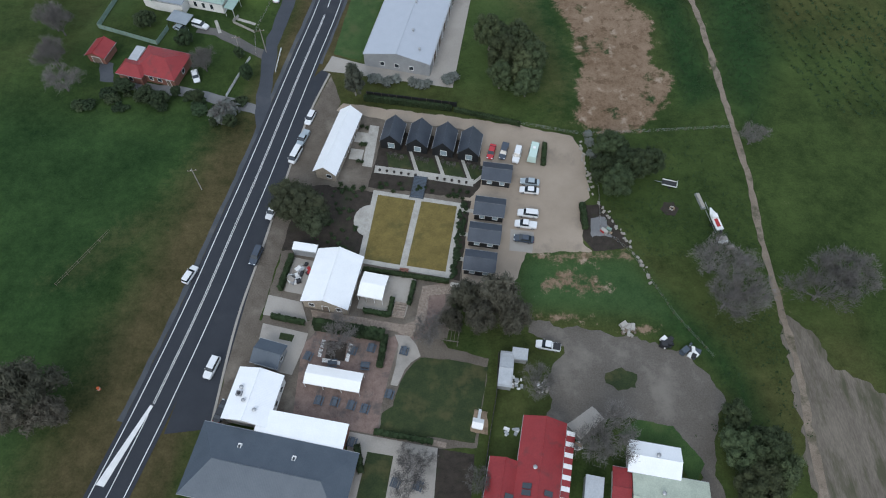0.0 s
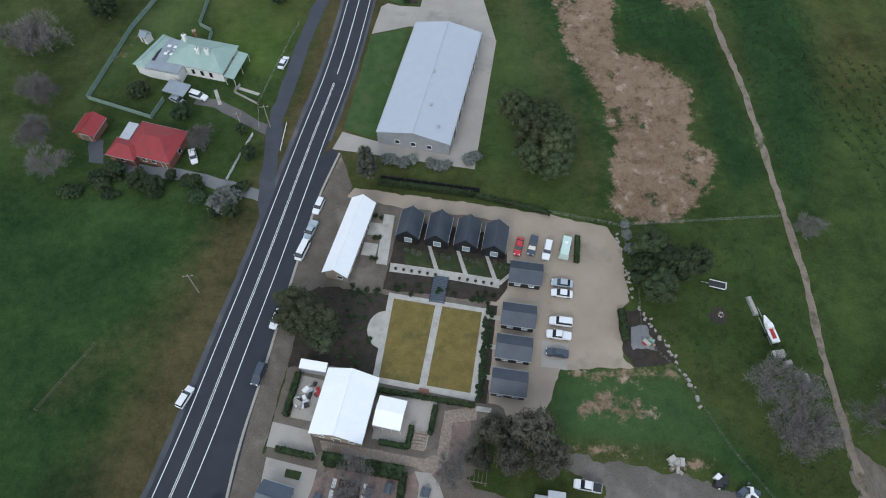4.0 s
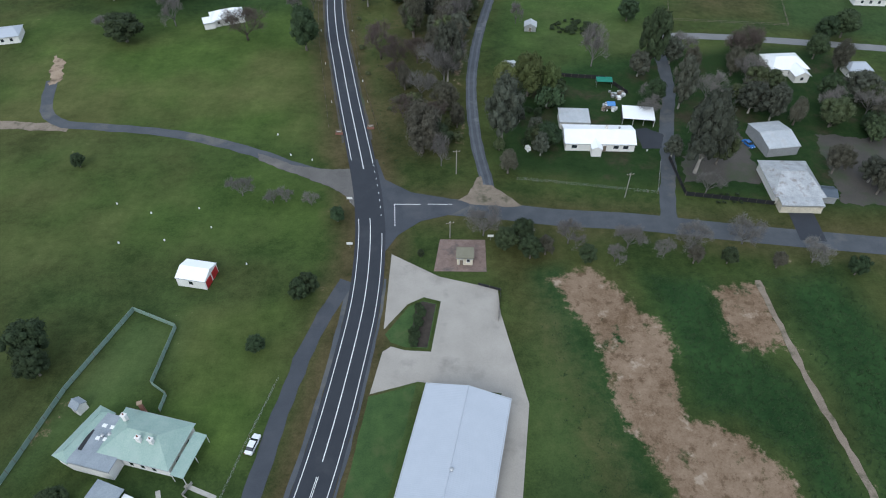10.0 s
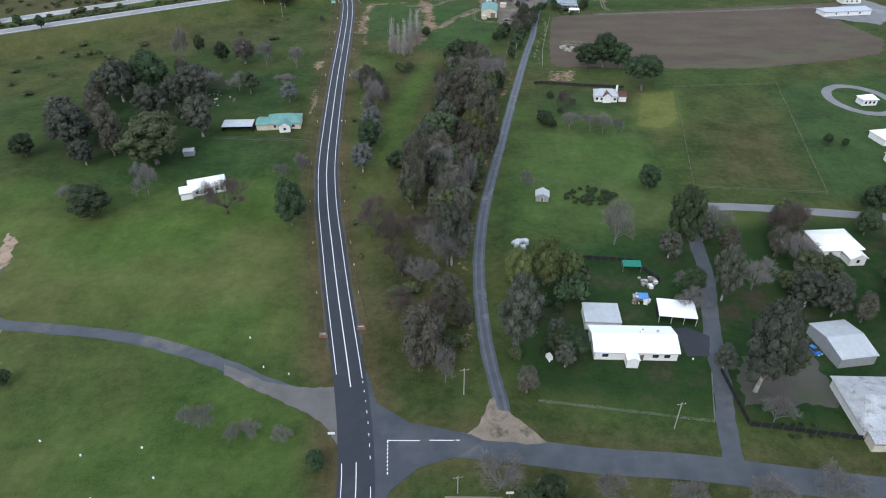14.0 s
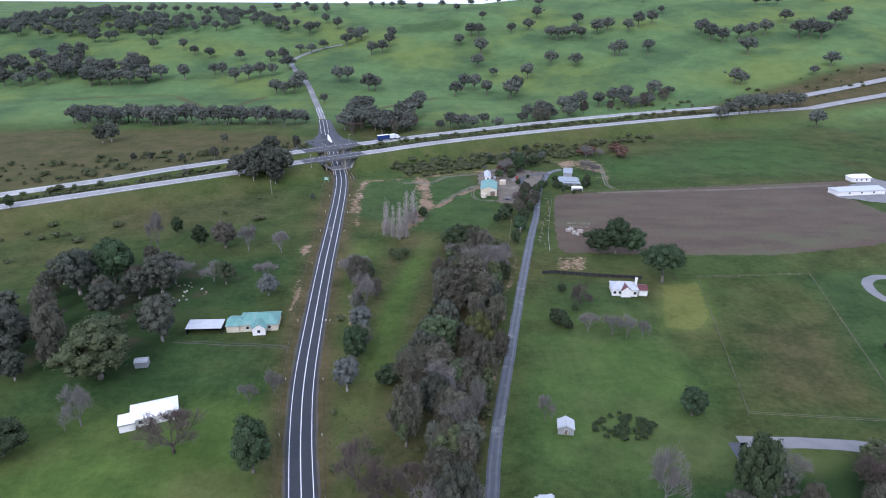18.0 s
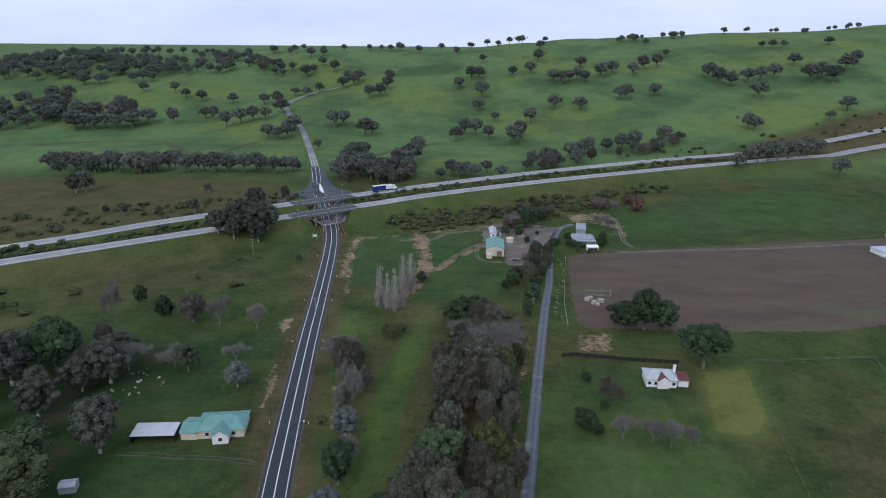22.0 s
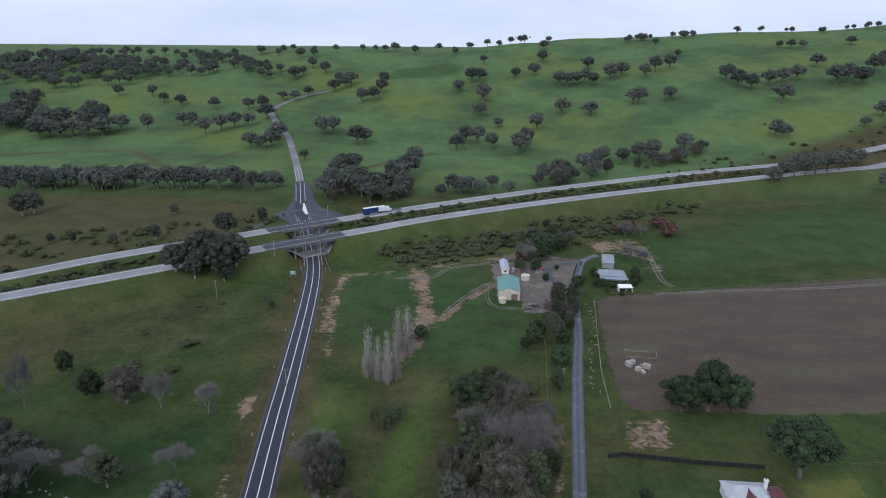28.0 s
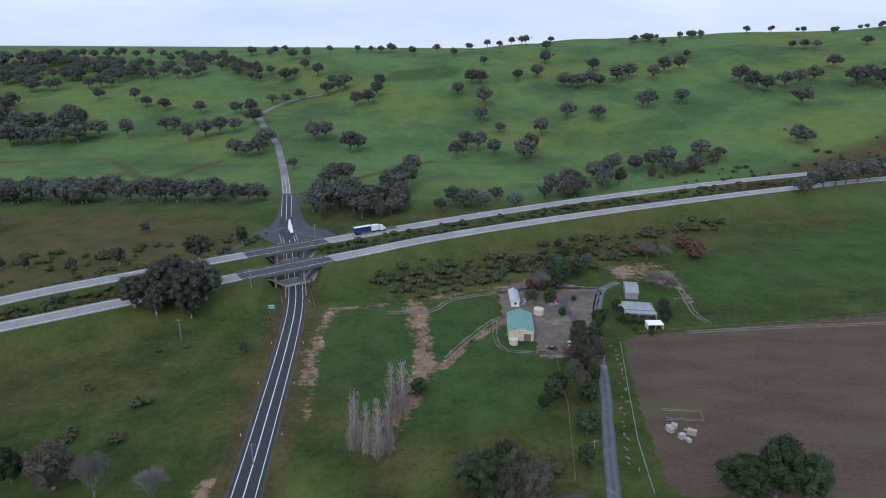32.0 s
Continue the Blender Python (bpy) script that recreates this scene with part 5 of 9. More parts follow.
def open_roof(name, x, y, L, W, turn, high, roof, label, category, slope=0.35, back="", group="", post="white_paint"):
    """A roof on posts, open at its sides; back: the material of a wall along its far side."""
    h = thing(name, x, y, turn, label, category, group)
    part("roof", Solid().slab([(-L / 2, -W / 2, high), (L / 2, -W / 2, high), (L / 2, W / 2, high + slope), (-L / 2, W / 2, high + slope)], 0.12), M[roof], h)
    for a in np.linspace(-L / 2 + 0.15, L / 2 - 0.15, max(2, int(L / 3.2) + 1)):
        for b in (-W / 2 + 0.12, W / 2 - 0.12):
            part("post", Solid().tube((a, b, -0.2), (a, b, high - 0.1 + slope * (b > 0)), 0.07, sides=6), M[post], h)
    if back:
        part("back_wall", Solid().box(-L / 2 + 0.1, W / 2 - 0.2, 0, L / 2 - 0.1, W / 2 - 0.1, high + slope - 0.15), M[back], h)
        for a in (-1, 1):
            part("side_wall", Solid().box(a * (L / 2 - 0.12) - 0.05, -W / 2 + 0.3, 0, a * (L / 2 - 0.12) + 0.05, W / 2 - 0.2, high - 0.15), M[back], h)
    return h


def from_eaves(rect, along):
    """Length, width and turn for building() from an eaves outline (x, y, w, d, turn); along: which side the ridge follows."""
    x, y, w, d, a = rect
    return (x, y, w, d, a) if along == "w" else (x, y, d, w, a + 90)


def wins(side, *pos, z=1.0, w=1.1, h=1.2):
    return [(side, p, z, w, h, False) for p in pos]


# depot shed
shed = building("depot_shed", *from_eaves((4.0, 177.3, 18.4, 40.2, -12.6), "d"), 4.2, 1.9, "tin_wall", "pale_roof", "long pale blue-grey steel depot shed", "shed", over=0.15,
                openings=[("S", p, 0.0, 3.0, 3.2, True) for p in (-14, -8, -2, 4, 10)] + wins("W", -4, 0, 4, z=1.2), vents=((-10, -2.2, 5.9), (1.0, -0.4, 6.1), (-16, -5.4, 5.2)))
for k, y in enumerate((-12.0, -4.5, 3.0, 10.5, 15.0)):
    part("downpipe", Solid().tube((y, -9.15, 0), (y, -9.15, 4.1), 0.08), M["white_paint"], shed)
# stone cottage with a white roof
building("stone_cottage", *from_eaves((-13.7, 130.6, 5.8, 20.2, -14.6), "d"), 3.0, 2.3, "stone_wall", "white_roof", "long stone cottage with a steep white roof", "cottage",
         openings=wins("S", -7, -2.5, 2.5, 7) + wins("W", -0.9) + [("S", 0, 0, 1.0, 2.1, True), ("S", 4.8, 0, 1.0, 2.1, True)] + wins("N", -6, 0, 6))
# gabled black cabins
for k, (x, y, d) in enumerate(((-0.4, 134.0, 6.8), (6.1, 133.0, 7.0), (12.5, 131.8, 7.0), (18.7, 130.5, 7.0))):
    building("gabled_cabin", x, y, d, 5.3, 79.4, 2.7, 2.6, "black_clad", "char_roof", "small black gabled cabin with a charcoal metal roof", "cabin", over=0.12, group="gabled cabins",
             openings=wins("W", -0.2, z=0.7, w=1.5, h=1.6), pane="pale_pane")
for x, y, w, d, a in ((24.9, 121.9, 7.2, 5.4, -8.4), (22.8, 111.9, 7.2, 5.3, -8.4), (21.4, 104.7, 7.4, 5.3, -8.4), (20.1, 97.4, 7.2, 5.3, -8.4)):
    building("low_cabin", x, y, w, d, a, 2.6, 1.3, "black_clad", "char_roof", "low black cabin with a blue-grey metal roof", "cabin", over=0.3, group="low cabins",
             openings=wins("E", 0.0, z=0.8) + wins("S", -1.5, 1.5, z=0.9) + [("W", 0.8, 0, 0.9, 2.0, True)], pane="pale_pane")
# white hall, marquees, kitchen awning
building("hall", *from_eaves((-11.8, 92.5, 10.4, 13.2, -11.6), "d"), 3.3, 2.4, "stone_wall", "white_roof", "stone hall with a broad white metal roof", "hall", over=0.35,
         openings=wins("W", -3, 3, z=1.2) + [("W", 0, 0, 1.4, 2.2, True)] + wins("S", -4, 0, 4))


def marquee(x, y, w, d, turn, eave, rise, label):
    m = thing("marquee", x, y, turn, label, "marquee", "marquees")
    a, b = w / 2, d / 2
    top = Solid()
    n = 6
    for i in range(n):
        x0, x1 = -a + w * i / n, -a + w * (i + 1) / n
        sag0, sag1 = (0.06 if i % 2 else 0.0), (0.0 if i % 2 else 0.06)
        top.slab([(x0, -b, eave - sag0), (x1, -b, eave - sag1), (x1, 0, eave + rise - sag1), (x0, 0, eave + rise - sag0)], 0.04)
        top.slab([(x1, b, eave - sag1), (x0, b, eave - sag0), (x0, 0, eave + rise - sag0), (x1, 0, eave + rise - sag1)], 0.04)
    part("canopy", top, M["canvas"], m)
    for s in (-1, 1):
        part("valance", Solid().box(-a, s * b - 0.02, eave - 0.35, a, s * b + 0.02, eave), M["canvas"], m)
        for k in range(4):
            px = -a + 0.1 + (w - 0.2) * k / 3
            part("post", Solid().tube((px, s * (b - 0.05), 0), (px, s * (b - 0.05), eave), 0.06), M["white_paint"], m)
    return m


marquee(-3.1, 91.2, 5.5, 5.9, -12, 2.6, 0.7, "square white marquee on a terrace")
marquee(-9.9, 70.5, 11.4, 4.0, -10, 2.5, 0.6, "long white marquee over beer garden tables")
building("awning", -18.7, 100.6, 5.5, 1.9, -9.5, 2.5, 0.0, "grey_wall", "white_roof", "narrow white-roofed kitchen lean-to", "shed", over=0.1)
# the pub
building("pub", -19.9, 52.0, 30.4, 13.5, -11.5, 3.6, 3.0, "brick_wall", "slate_roof", "large brick pub with a blue-grey hipped roof", "pub", over=0.9, hip=5.0,
         openings=wins("N", -9, -5, 8) + wins("E", -3, 0, 3))
pub = bpy.data.objects["pub"]
for px, py, pz in ((-6.5, 3.2, 5.0), (4.0, 3.0, 5.1)):
    fr = part("skylight", Solid().block(px, py, pz - 0.2, 0.8, 1.3, 0.5, 0.06), M["white_paint"], pub)
    part("pane", Solid().block(px, py, pz + 0.3, 0.4, 0.6, 0.05), M["pane"], fr)
building("pub_wing", *from_eaves((-25.0, 66.4, 9.2, 10.6, -11.6), "d"), 3.5, 1.8, "white_wall", "white_roof", "pub kitchen wing with a white metal roof", "pub wing", over=0.3,
         vents=((-1.5, 1.0, 5.0), (1.0, 2.4, 4.6), (-2.8, -1.6, 4.8)), openings=wins("S", -3, 0, 3))
building("pub_veranda", -15.0, 60.2, 17.4, 4.8, -10.2, 3.2, 0.0, "brick_wall", "white_roof", "flat white veranda roof of the pub", "veranda", over=0.2, openings=wins("N", -6, -2, 2, 6, z=0.9))
building("bottle_shop", -23.4, 75.6, 6.0, 5.4, -16, 2.6, 1.2, "grey_wall", "slate_roof", "small blue-grey roofed outbuilding", "outbuilding", openings=wins("E", 0))
# red house and neighbours in the south-east
red = building("red_roof_house", *from_eaves((29.8, 53.6, 8.4, 17.5, -11.5), "d"), 3.2, 2.0, "white_wall", "red_roof", "house with a long red metal roof", "house", vents=((-1.0, 1.0, 4.9),), openings=wins("S", -5, 0, 5))
for k in range(7):
    part("awning_stripe", Solid().slab([(7.4 - 2.05 * k, -4.3, 3.1), (7.4 - 2.05 * k, -5.9, 2.9), (6.5 - 2.05 * k, -5.9, 2.9), (6.5 - 2.05 * k, -4.3, 3.1)], 0.06), M["white_paint"], red, "white translucent awning sheet")
    part("awning_stripe", Solid().slab([(6.5 - 2.05 * k, -4.3, 3.1), (6.5 - 2.05 * k, -5.9, 2.9), (5.35 - 2.05 * k, -5.9, 2.9), (5.35 - 2.05 * k, -4.3, 3.1)], 0.06), M["red_roof"], red)
red_b = building("red_roof_house", *from_eaves((22.4, 49.6, 5.8, 10.5, -11.5), "d"), 3.0, 1.5, "white_wall", "red_roof", "smaller house with a red metal roof and solar panels", "house", openings=wins("N", -2, 2))
for hs, cells in ((red, ((-4.4, 2.0), (-5.6, 2.0), (-5.0, -2.0))), (red_b, ((-1.4, -1.6), (-2.6, -1.6)))):
    for px, py in cells:
        zz = 3.2 + 2.0 * (1 - abs(py) / 4.2) + 0.2 if hs is red else 3.0 + 1.5 * (1 - abs(py) / 2.9) + 0.2
        s = 0.46 if py < 0 else -0.46
        part("solar_panel", Solid().slab([(px - 0.5, py - 0.8, zz - 0.8 * s * 1.0), (px + 0.5, py - 0.8, zz - 0.8 * s), (px + 0.5, py + 0.8, zz + 0.8 * s), (px - 0.5, py + 0.8, zz + 0.8 * s)], 0.05), M["pane"], hs, "dark blue solar panel")
building("grey_roof_house", 51.3, 54.6, 9.8, 6.0, -10, 3.2, 1.2, "white_wall", "white_roof", "house end with a pale zinc roof", "house", vents=((0.4, 0.6, 4.4),))
building("sage_roof_house", 53.0, 46.8, 14.0, 10.0, -10, 3.0, 1.3, "white_wall", "sage_roof", "house with a pale sage green roof", "house", vents=((-1.5, 1.4, 4.1),), openings=wins("E", 0))
building("red_lean_to", 44.6, 49.6, 3.6, 7.5, -10, 2.7, 0.5, "white_wall", "red_roof", "low lean-to with a red roof", "shed")
building("garden_shed", 39.4, 48.6, 3.4, 6.5, -11, 2.2, 0.0, "tin_wall", "zinc_roof", "flat pale grey garden shed", "shed", over=0.1)
building("tin_shed", 24.6, 72.6, 2.8, 7.4, -8, 2.4, 0.5, "tin_wall", "zinc_roof", "rusty tin shed beside a fence", "shed", over=0.1)
building("tin_shed", 27.6, 75.8, 3.2, 2.4, -8, 2.2, 0.0, "tin_wall", "zinc_roof", "small pale tin shed", "shed", over=0.1)
# west side houses
rh = building("red_house", -62.6, 157.0, 12.6, 10.2, -15, 3.0, 2.3, "brick_wall", "red_roof", "brick house with a bright red hipped roof", "house", hip=4.4, openings=wins("S", -4, -1, 1.5) + wins("E", 0) + [("S", 4.0, 0, 1, 2.1, True)])
building("red_house_wing", -69.4, 154.9, 7.6, 5.6, -15, 2.95, 1.6, "brick_wall", "red_roof", "red-roofed side wing of a brick house", "house wing", hip=2.2, openings=wins("S", 0))
building("sunroom", -69.6, 160.2, 2.6, 5.0, -15, 3.0, 0.0, "white_wall", "zinc_roof", "flat grey sunroom roof behind a red house", "extension", over=0.1)
building("red_garage", *from_eaves((-80.3, 162.6, 5.8, 6.6, -14), "d"), 2.5, 1.4, "brick_wall", "red_roof", "small brick garage with a red roof", "garage", openings=[("W", 0, 0, 2.4, 2.1, True)])
building("homestead", -56.6, 186.4, 16.0, 10.6, -14, 3.6, 2.6, "white_wall", "green_roof", "white homestead with a pale green hipped roof", "house", over=0.5, hip=4.6, openings=wins("S", -6, -3.5, -1, 1.5, 4, z=0.8, w=0.9, h=1.7) + wins("E", -2, 2),
         chimneys=((-5.2, 2.0, 7.2), (0.2, -1.6, 7.0), (2.8, -1.4, 7.0)))
building("homestead_wing", -69.6, 187.6, 12.6, 4.2, 64, 3.3, 1.1, "white_wall", "green_roof", "white wing of the homestead with pale green roof", "house wing", over=0.4, hip=1.5, openings=wins("S", -3, 3))
building("homestead_link", -64.8, 185.8, 9.4, 11.4, -14, 3.35, 0.0, "white_wall", "grey_roof", "flat blue-grey roof joining the homestead wings", "house wing", over=0.1, vents=((0.5, 1.4, 3.9), (-0.8, 0.8, 3.9)))
open_roof("homestead_veranda", -47.4, 183.2, 9.6, 2.7, 76, 2.7, "green_roof", "pale green roofed veranda with slender posts", "veranda")
open_roof("carport", -61.5, 175.3, 6.2, 4.2, -20, 2.4, "grey_roof", "flat grey carport beside the homestead", "carport", 0.2, post="dark_metal")
building("outhouse", -74.4, 195.2, 2.6, 2.6, -30, 2.3, 0.9, "white_wall", "grey_roof", "small white outhouse with a grey roof", "outhouse", over=0.15, openings=[("S", 0, 0, 0.8, 1.9, True)])
link = bpy.data.objects["homestead_link"]
for px, py, w, d in ((-1.8, 3.0, 1.1, 0.9), (0.0, 3.0, 1.1, 0.9), (-1.5, 0.2, 1.0, 0.9), (0.1, 0.3, 1.0, 0.9), (2.0, 3.6, 1.0, 0.9)):
    part("skylight", Solid().block(px, py, 3.45, w, d, 0.4, 0.08), M["white_paint"], link)
part("roof_well", Solid().block(-3.6, -0.6, 3.45, 0.9, 4.6, 0.28, 0.05), M["black_clad"], link, "dark sunken strip in a flat roof")
tank = thing("brick_chimney", -59.9, 193.6, 20, "tall rust-orange brick chimney behind a homestead", "chimney")
part("stack", Solid().block(0, 0, -0.1, 0.9, 0.7, 5.0, 0.08), M["brick_wall"], tank)
part("crown", Solid().block(0, 0, 4.85, 1.05, 0.85, 0.3), M["clay"], tank)
for a, b in (((-52.6, 177.1), (-50.4, 171.9)), ((-47.6, 178.2), (-41.0, 175.6))):
    tagged(part("garden_path", ribbon(smooth_line([a, b], 1.5), 0.9, lift=0.04), M["paving"]), "narrow pale garden path before a homestead", "path", kind="structure")
rail = thing("white_rail", -32.7, 161.2, 87, "long low white rail beside the road", "rail")
part("bar", Solid().box(-4.4, -0.06, 0.5, 4.4, 0.06, 0.7), M["white_paint"], rail)
for k in range(5):
    part("post", Solid().block(-4.2 + 2.1 * k, 0, -0.1, 0.12, 0.12, 0.65), M["white_paint"], rail)
building("barn", -59.2, 233.2, 8.0, 6.8, -11, 3.0, 1.1, "white_wall", "white_roof", "white steel garage with red roller doors", "garage", over=0.1, openings=wins("S", 0.0, z=1.2) )
barn_doors = bpy.data.objects["barn"]
for y in (-1.6, 1.6):
    part("roller_door", Solid().box(3.88, y - 1.3, 0.05, 4.02, y + 1.3, 2.5), M["red_paint"], barn_doors, "red roller door")
building("kiosk", 8.9, 239.2, 4.6, 3.8, -3, 2.7, 0.0, "cream_wall", "khaki_roof", "small cream brick public kiosk", "kiosk", over=0.25, openings=wins("S", 0.9, z=1.2, w=0.8) + [("S", -0.9, 0, 0.9, 2.0, True)])
# houses beyond the side road
building("bungalow", 52.6, 291.8, 22.4, 10.6, -2, 3.0, 1.8, "white_wall", "white_roof", "long white bungalow with a white metal roof", "house", openings=wins("S", -8, -2, 5, 8, w=1.6) + [("S", 1.5, 0, 1, 2.1, True)], chimneys=((2.2, 0.6, 5.6),), vents=((6.5, 1.4, 4.5),))
building("bungalow_annexe", 46.4, 302.4, 10.0, 8.0, -3, 2.8, 0.0, "white_wall", "zinc_roof", "flat pale annexe behind a bungalow", "annexe", over=0.2)
open_roof("open_garage", 68.0, 304.4, 10.4, 7.4, -8, 2.6, "white_roof", "open garage with a white roof", "garage", 0.3, "dark_metal")
wh = building("weathered_house", *from_eaves((105.0, 269.4, 14.5, 17.0, -2), "w"), 3.1, 2.6, "white_wall", "patchy_roof", "old weatherboard house with a stained patchy roof", "house", hip=3.5, over=0.6, openings=wins("S", -4, 0, 4))
building("weathered_veranda", 104.2, 259.2, 12.0, 3.6, -2, 2.7, 0.0, "cream_wall", "patchy_roof", "patched veranda roof of an old house", "veranda", over=0.2)
building("small_carport", 113.8, 264.0, 4.6, 5.2, -8, 2.6, 0.8, "grey_wall", "slate_roof", "small dark grey gabled porch", "carport", over=0.3)
building("grey_workshop", 107.8, 291.0, 10.6, 14.0, 8, 3.4, 1.3, "grey_wall", "zinc_roof", "plain grey sheet metal workshop", "workshop", over=0.2)
building("villa", 128.6, 337.6, 14.0, 12.0, 4, 3.0, 2.0, "white_wall", "white_roof", "white house with an angular white roof", "house", hip=3.2, openings=wins("S", -4, 0, 4))
building("villa_wing", 131.4, 330.6, 7.0, 6.0, 94, 2.9, 1.5, "white_wall", "white_roof", "projecting gabled wing of a white house", "house wing", openings=wins("W", 0))
building("tin_hut", 38.8, 369.0, 4.8, 5.0, 82, 2.2, 1.2, "tin_wall", "zinc_roof", "small grey tin hut in a paddock", "hut", over=0.2, openings=[("W", 0, 0, 0.9, 1.8, True)])
building("cottage", 81.0, 461.6, 11.4, 8.6, -6, 3.2, 1.9, "white_wall", "zinc_roof", "white farm cottage with a grey and red roof", "cottage", hip=2.6, openings=wins("S", -4.2, -2, 2, 4.2) + [("S", 0, 0, 1.1, 2.1, True)], chimneys=((5.2, 1.4, 6.4),))
building("cottage_gable", 81.0, 459.0, 5.0, 4.4, 89, 3.2, 1.6, "white_wall", "maroon_roof", "small red-roofed front gable of a farm cottage", "gable", over=0.2)
building("cottage_lean_to", 88.8, 461.0, 4.0, 6.6, -6, 2.7, 0.8, "white_wall", "maroon_roof", "red-roofed side room of a farm cottage", "lean-to", over=0.25)
building("teal_house", -66.4, 433.4, 15.0, 10.6, 5, 3.0, 2.4, "cream_wall", "teal_roof", "cream house with a teal green hipped roof", "house", hip=3.6, openings=wins("S", -4, 0, 4))
building("teal_house_wing", -75.4, 431.6, 5.4, 8.6, 0, 2.8, 1.2, "cream_wall", "teal_roof", "lower teal-roofed wing of a house", "house wing", over=0.3)
building("teal_house_gable", -65.4, 427.8, 5.6, 5.6, 97, 3.0, 1.8, "white_wall", "teal_roof", "front gable of a teal-roofed house", "gable", openings=wins("W", 0))
open_roof("open_shed", -86.0, 429.4, 13.2, 6.6, 2, 2.5, "zinc_roof", "long grey open-fronted shed", "shed", 0.4, "dark_metal", post="dark_metal")
building("white_house", -84.4, 376.6, 13.6, 8.6, 22, 3.0, 2.0, "white_wall", "white_roof", "white weatherboard house with a white roof", "house", hip=2.8, openings=wins("S", -4, -1, 3))
building("white_house_wing", -90.6, 371.4, 4.6, 5.2, 22, 2.6, 0.0, "white_wall", "white_roof", "low white lean-to of a house", "house wing", over=0.2)
building("water_tank_shed", -100.0, 405.0, 4.4, 3.6, 10, 2.2, 0.6, "tin_wall", "zinc_roof", "small pale tin shed among trees", "shed", over=0.1)
fs = building("farm_shed", *from_eaves((35.0, 606.0, 10.2, 18.4, -5), "d"), 4.2, 1.8, "cream_wall", "teal_roof", "cream farm shed with a teal green roof", "shed", over=0.15, openings=[("W", -2.5, 0, 3, 3.2, True)])
building("farm_outbuilding", *from_eaves((36.6, 637.0, 4.4, 14.0, -2), "d"), 2.6, 1.2, "white_wall", "pale_roof", "long white farm outbuilding", "outbuilding", openings=wins("W", 0))
building("farmhouse", 88.2, 624.4, 15.0, 8.6, -8, 2.9, 1.7, "white_wall", "grey_roof", "white farmhouse with a grey roof and veranda", "farmhouse", hip=2.4, openings=wins("S", -5, -2, 2, 5))
open_roof("veranda", 88.0, 618.4, 14.6, 2.6, -8, 2.3, "grey_roof", "pale veranda on white posts along a farmhouse", "veranda")
building("rear_house", 92.4, 645.0, 6.2, 14.0, -12, 3.2, 1.4, "grey_wall", "grey_roof", "grey rear wing of a farmhouse", "house wing", over=0.2)
open_roof("white_carport", 91.2, 608.2, 6.6, 4.4, -1, 2.3, "white_roof", "flat-roofed white carport beside a farmhouse", "carport", 0.2, "white_wall")
sheet("garage_apron", [(-81, 160.4), (-77.2, 159.7), (-75.1, 152.4), (-78.8, 153.1)], M["asphalt_old"], "dark asphalt apron before a garage", "driveway", 0.04, ragged=0.2)
sheet("bungalow_drive", [(66.4, 288.3), (72.4, 288.3), (74.9, 295.6), (70, 299.6), (66, 299)], M["asphalt"], "dark asphalt drive beside a bungalow", "driveway", 0.045, ragged=0.15)
porch = building("bungalow_porch", 51.0, 286.4, 5.0, 3.4, 88, 2.9, 0.9, "white_wall", "white_roof", "small gabled front porch of a bungalow", "porch", over=0.2)


# ---------------------------------------------------------------- trees and shrubs
def lump(level):
    """Points and faces of a small round core."""
    bm = bmesh.new()
    bmesh.ops.create_icosphere(bm, subdivisions=level, radius=1.0)
    v = np.array([p.co[:] for p in bm.verts])
    f = [tuple(q.index for q in g.verts) for g in bm.faces]
    bm.free()
    return v, f


LUMPS = {1: lump(1), 2: lump(2)}


def clump(b, rng, centre, radius, flat, level):
    """The dense twiggy heart of a clump, uneven all round."""
    v, f = LUMPS[level]
    k = len(b.v)
    v = v * (radius * rng.uniform(0.72, 1.12, (len(v), 1))) * np.array([1, 1, flat])
    b.v += (v + centre).tolist()
    b.f += [tuple(k + i for i in g) for g in f]


def leaves(b, rng, centre, radius, count, size, droop=0.0, flat=0.8, slim=0.5):
    """Leaf sprays on the skin of a clump, most of them on its upper side, lying along it."""
    d = rng.normal(size=(count, 3))
    d /= np.linalg.norm(d, axis=1, keepdims=True)
    d[:, 2] = np.where((d[:, 2] < -0.25) & (rng.random(count) < 0.7), -d[:, 2], d[:, 2])
    p = np.asarray(centre) + d * radius * rng.uniform(0.74, 1.30, (count, 1)) * np.array([1, 1, flat])
    n = d + rng.normal(0, 0.6, (count, 3)) + np.array([0, 0, 0.3])
    u = rng.normal(size=(count, 3)) + np.array([0, 0, -droop])
    n /= np.linalg.norm(n, axis=1, keepdims=True)
    u -= n * (u * n).sum(1, keepdims=True) * (1.0 if droop < 0.5 else 0.4)
    u /= np.linalg.norm(u, axis=1, keepdims=True) + 1e-6
    w = np.cross(n, u)
    s = size * rng.uniform(0.6, 1.35, (count, 1))
    w = w * s * slim * rng.uniform(0.7, 1.2, (count, 1))
    u = u * s
    k = len(b.v)
    b.v += np.stack([p - u * 0.6, p + w, p + u, p - w * 0.9], 1).reshape(-1, 3).tolist()
    b.f += [(k + 4 * i, k + 4 * i + 1, k + 4 * i + 2, k + 4 * i + 3) for i in range(count)]


def limb(t, a, b, r0, r1, sides, root):
    """A tapered limb grown together with the wood it springs from."""
    k = len(t.v)
    t.tube(a, b, r0, r1, sides)
    if root is not None:
        t.f.append((root, k, k + 1))
    return k + sides


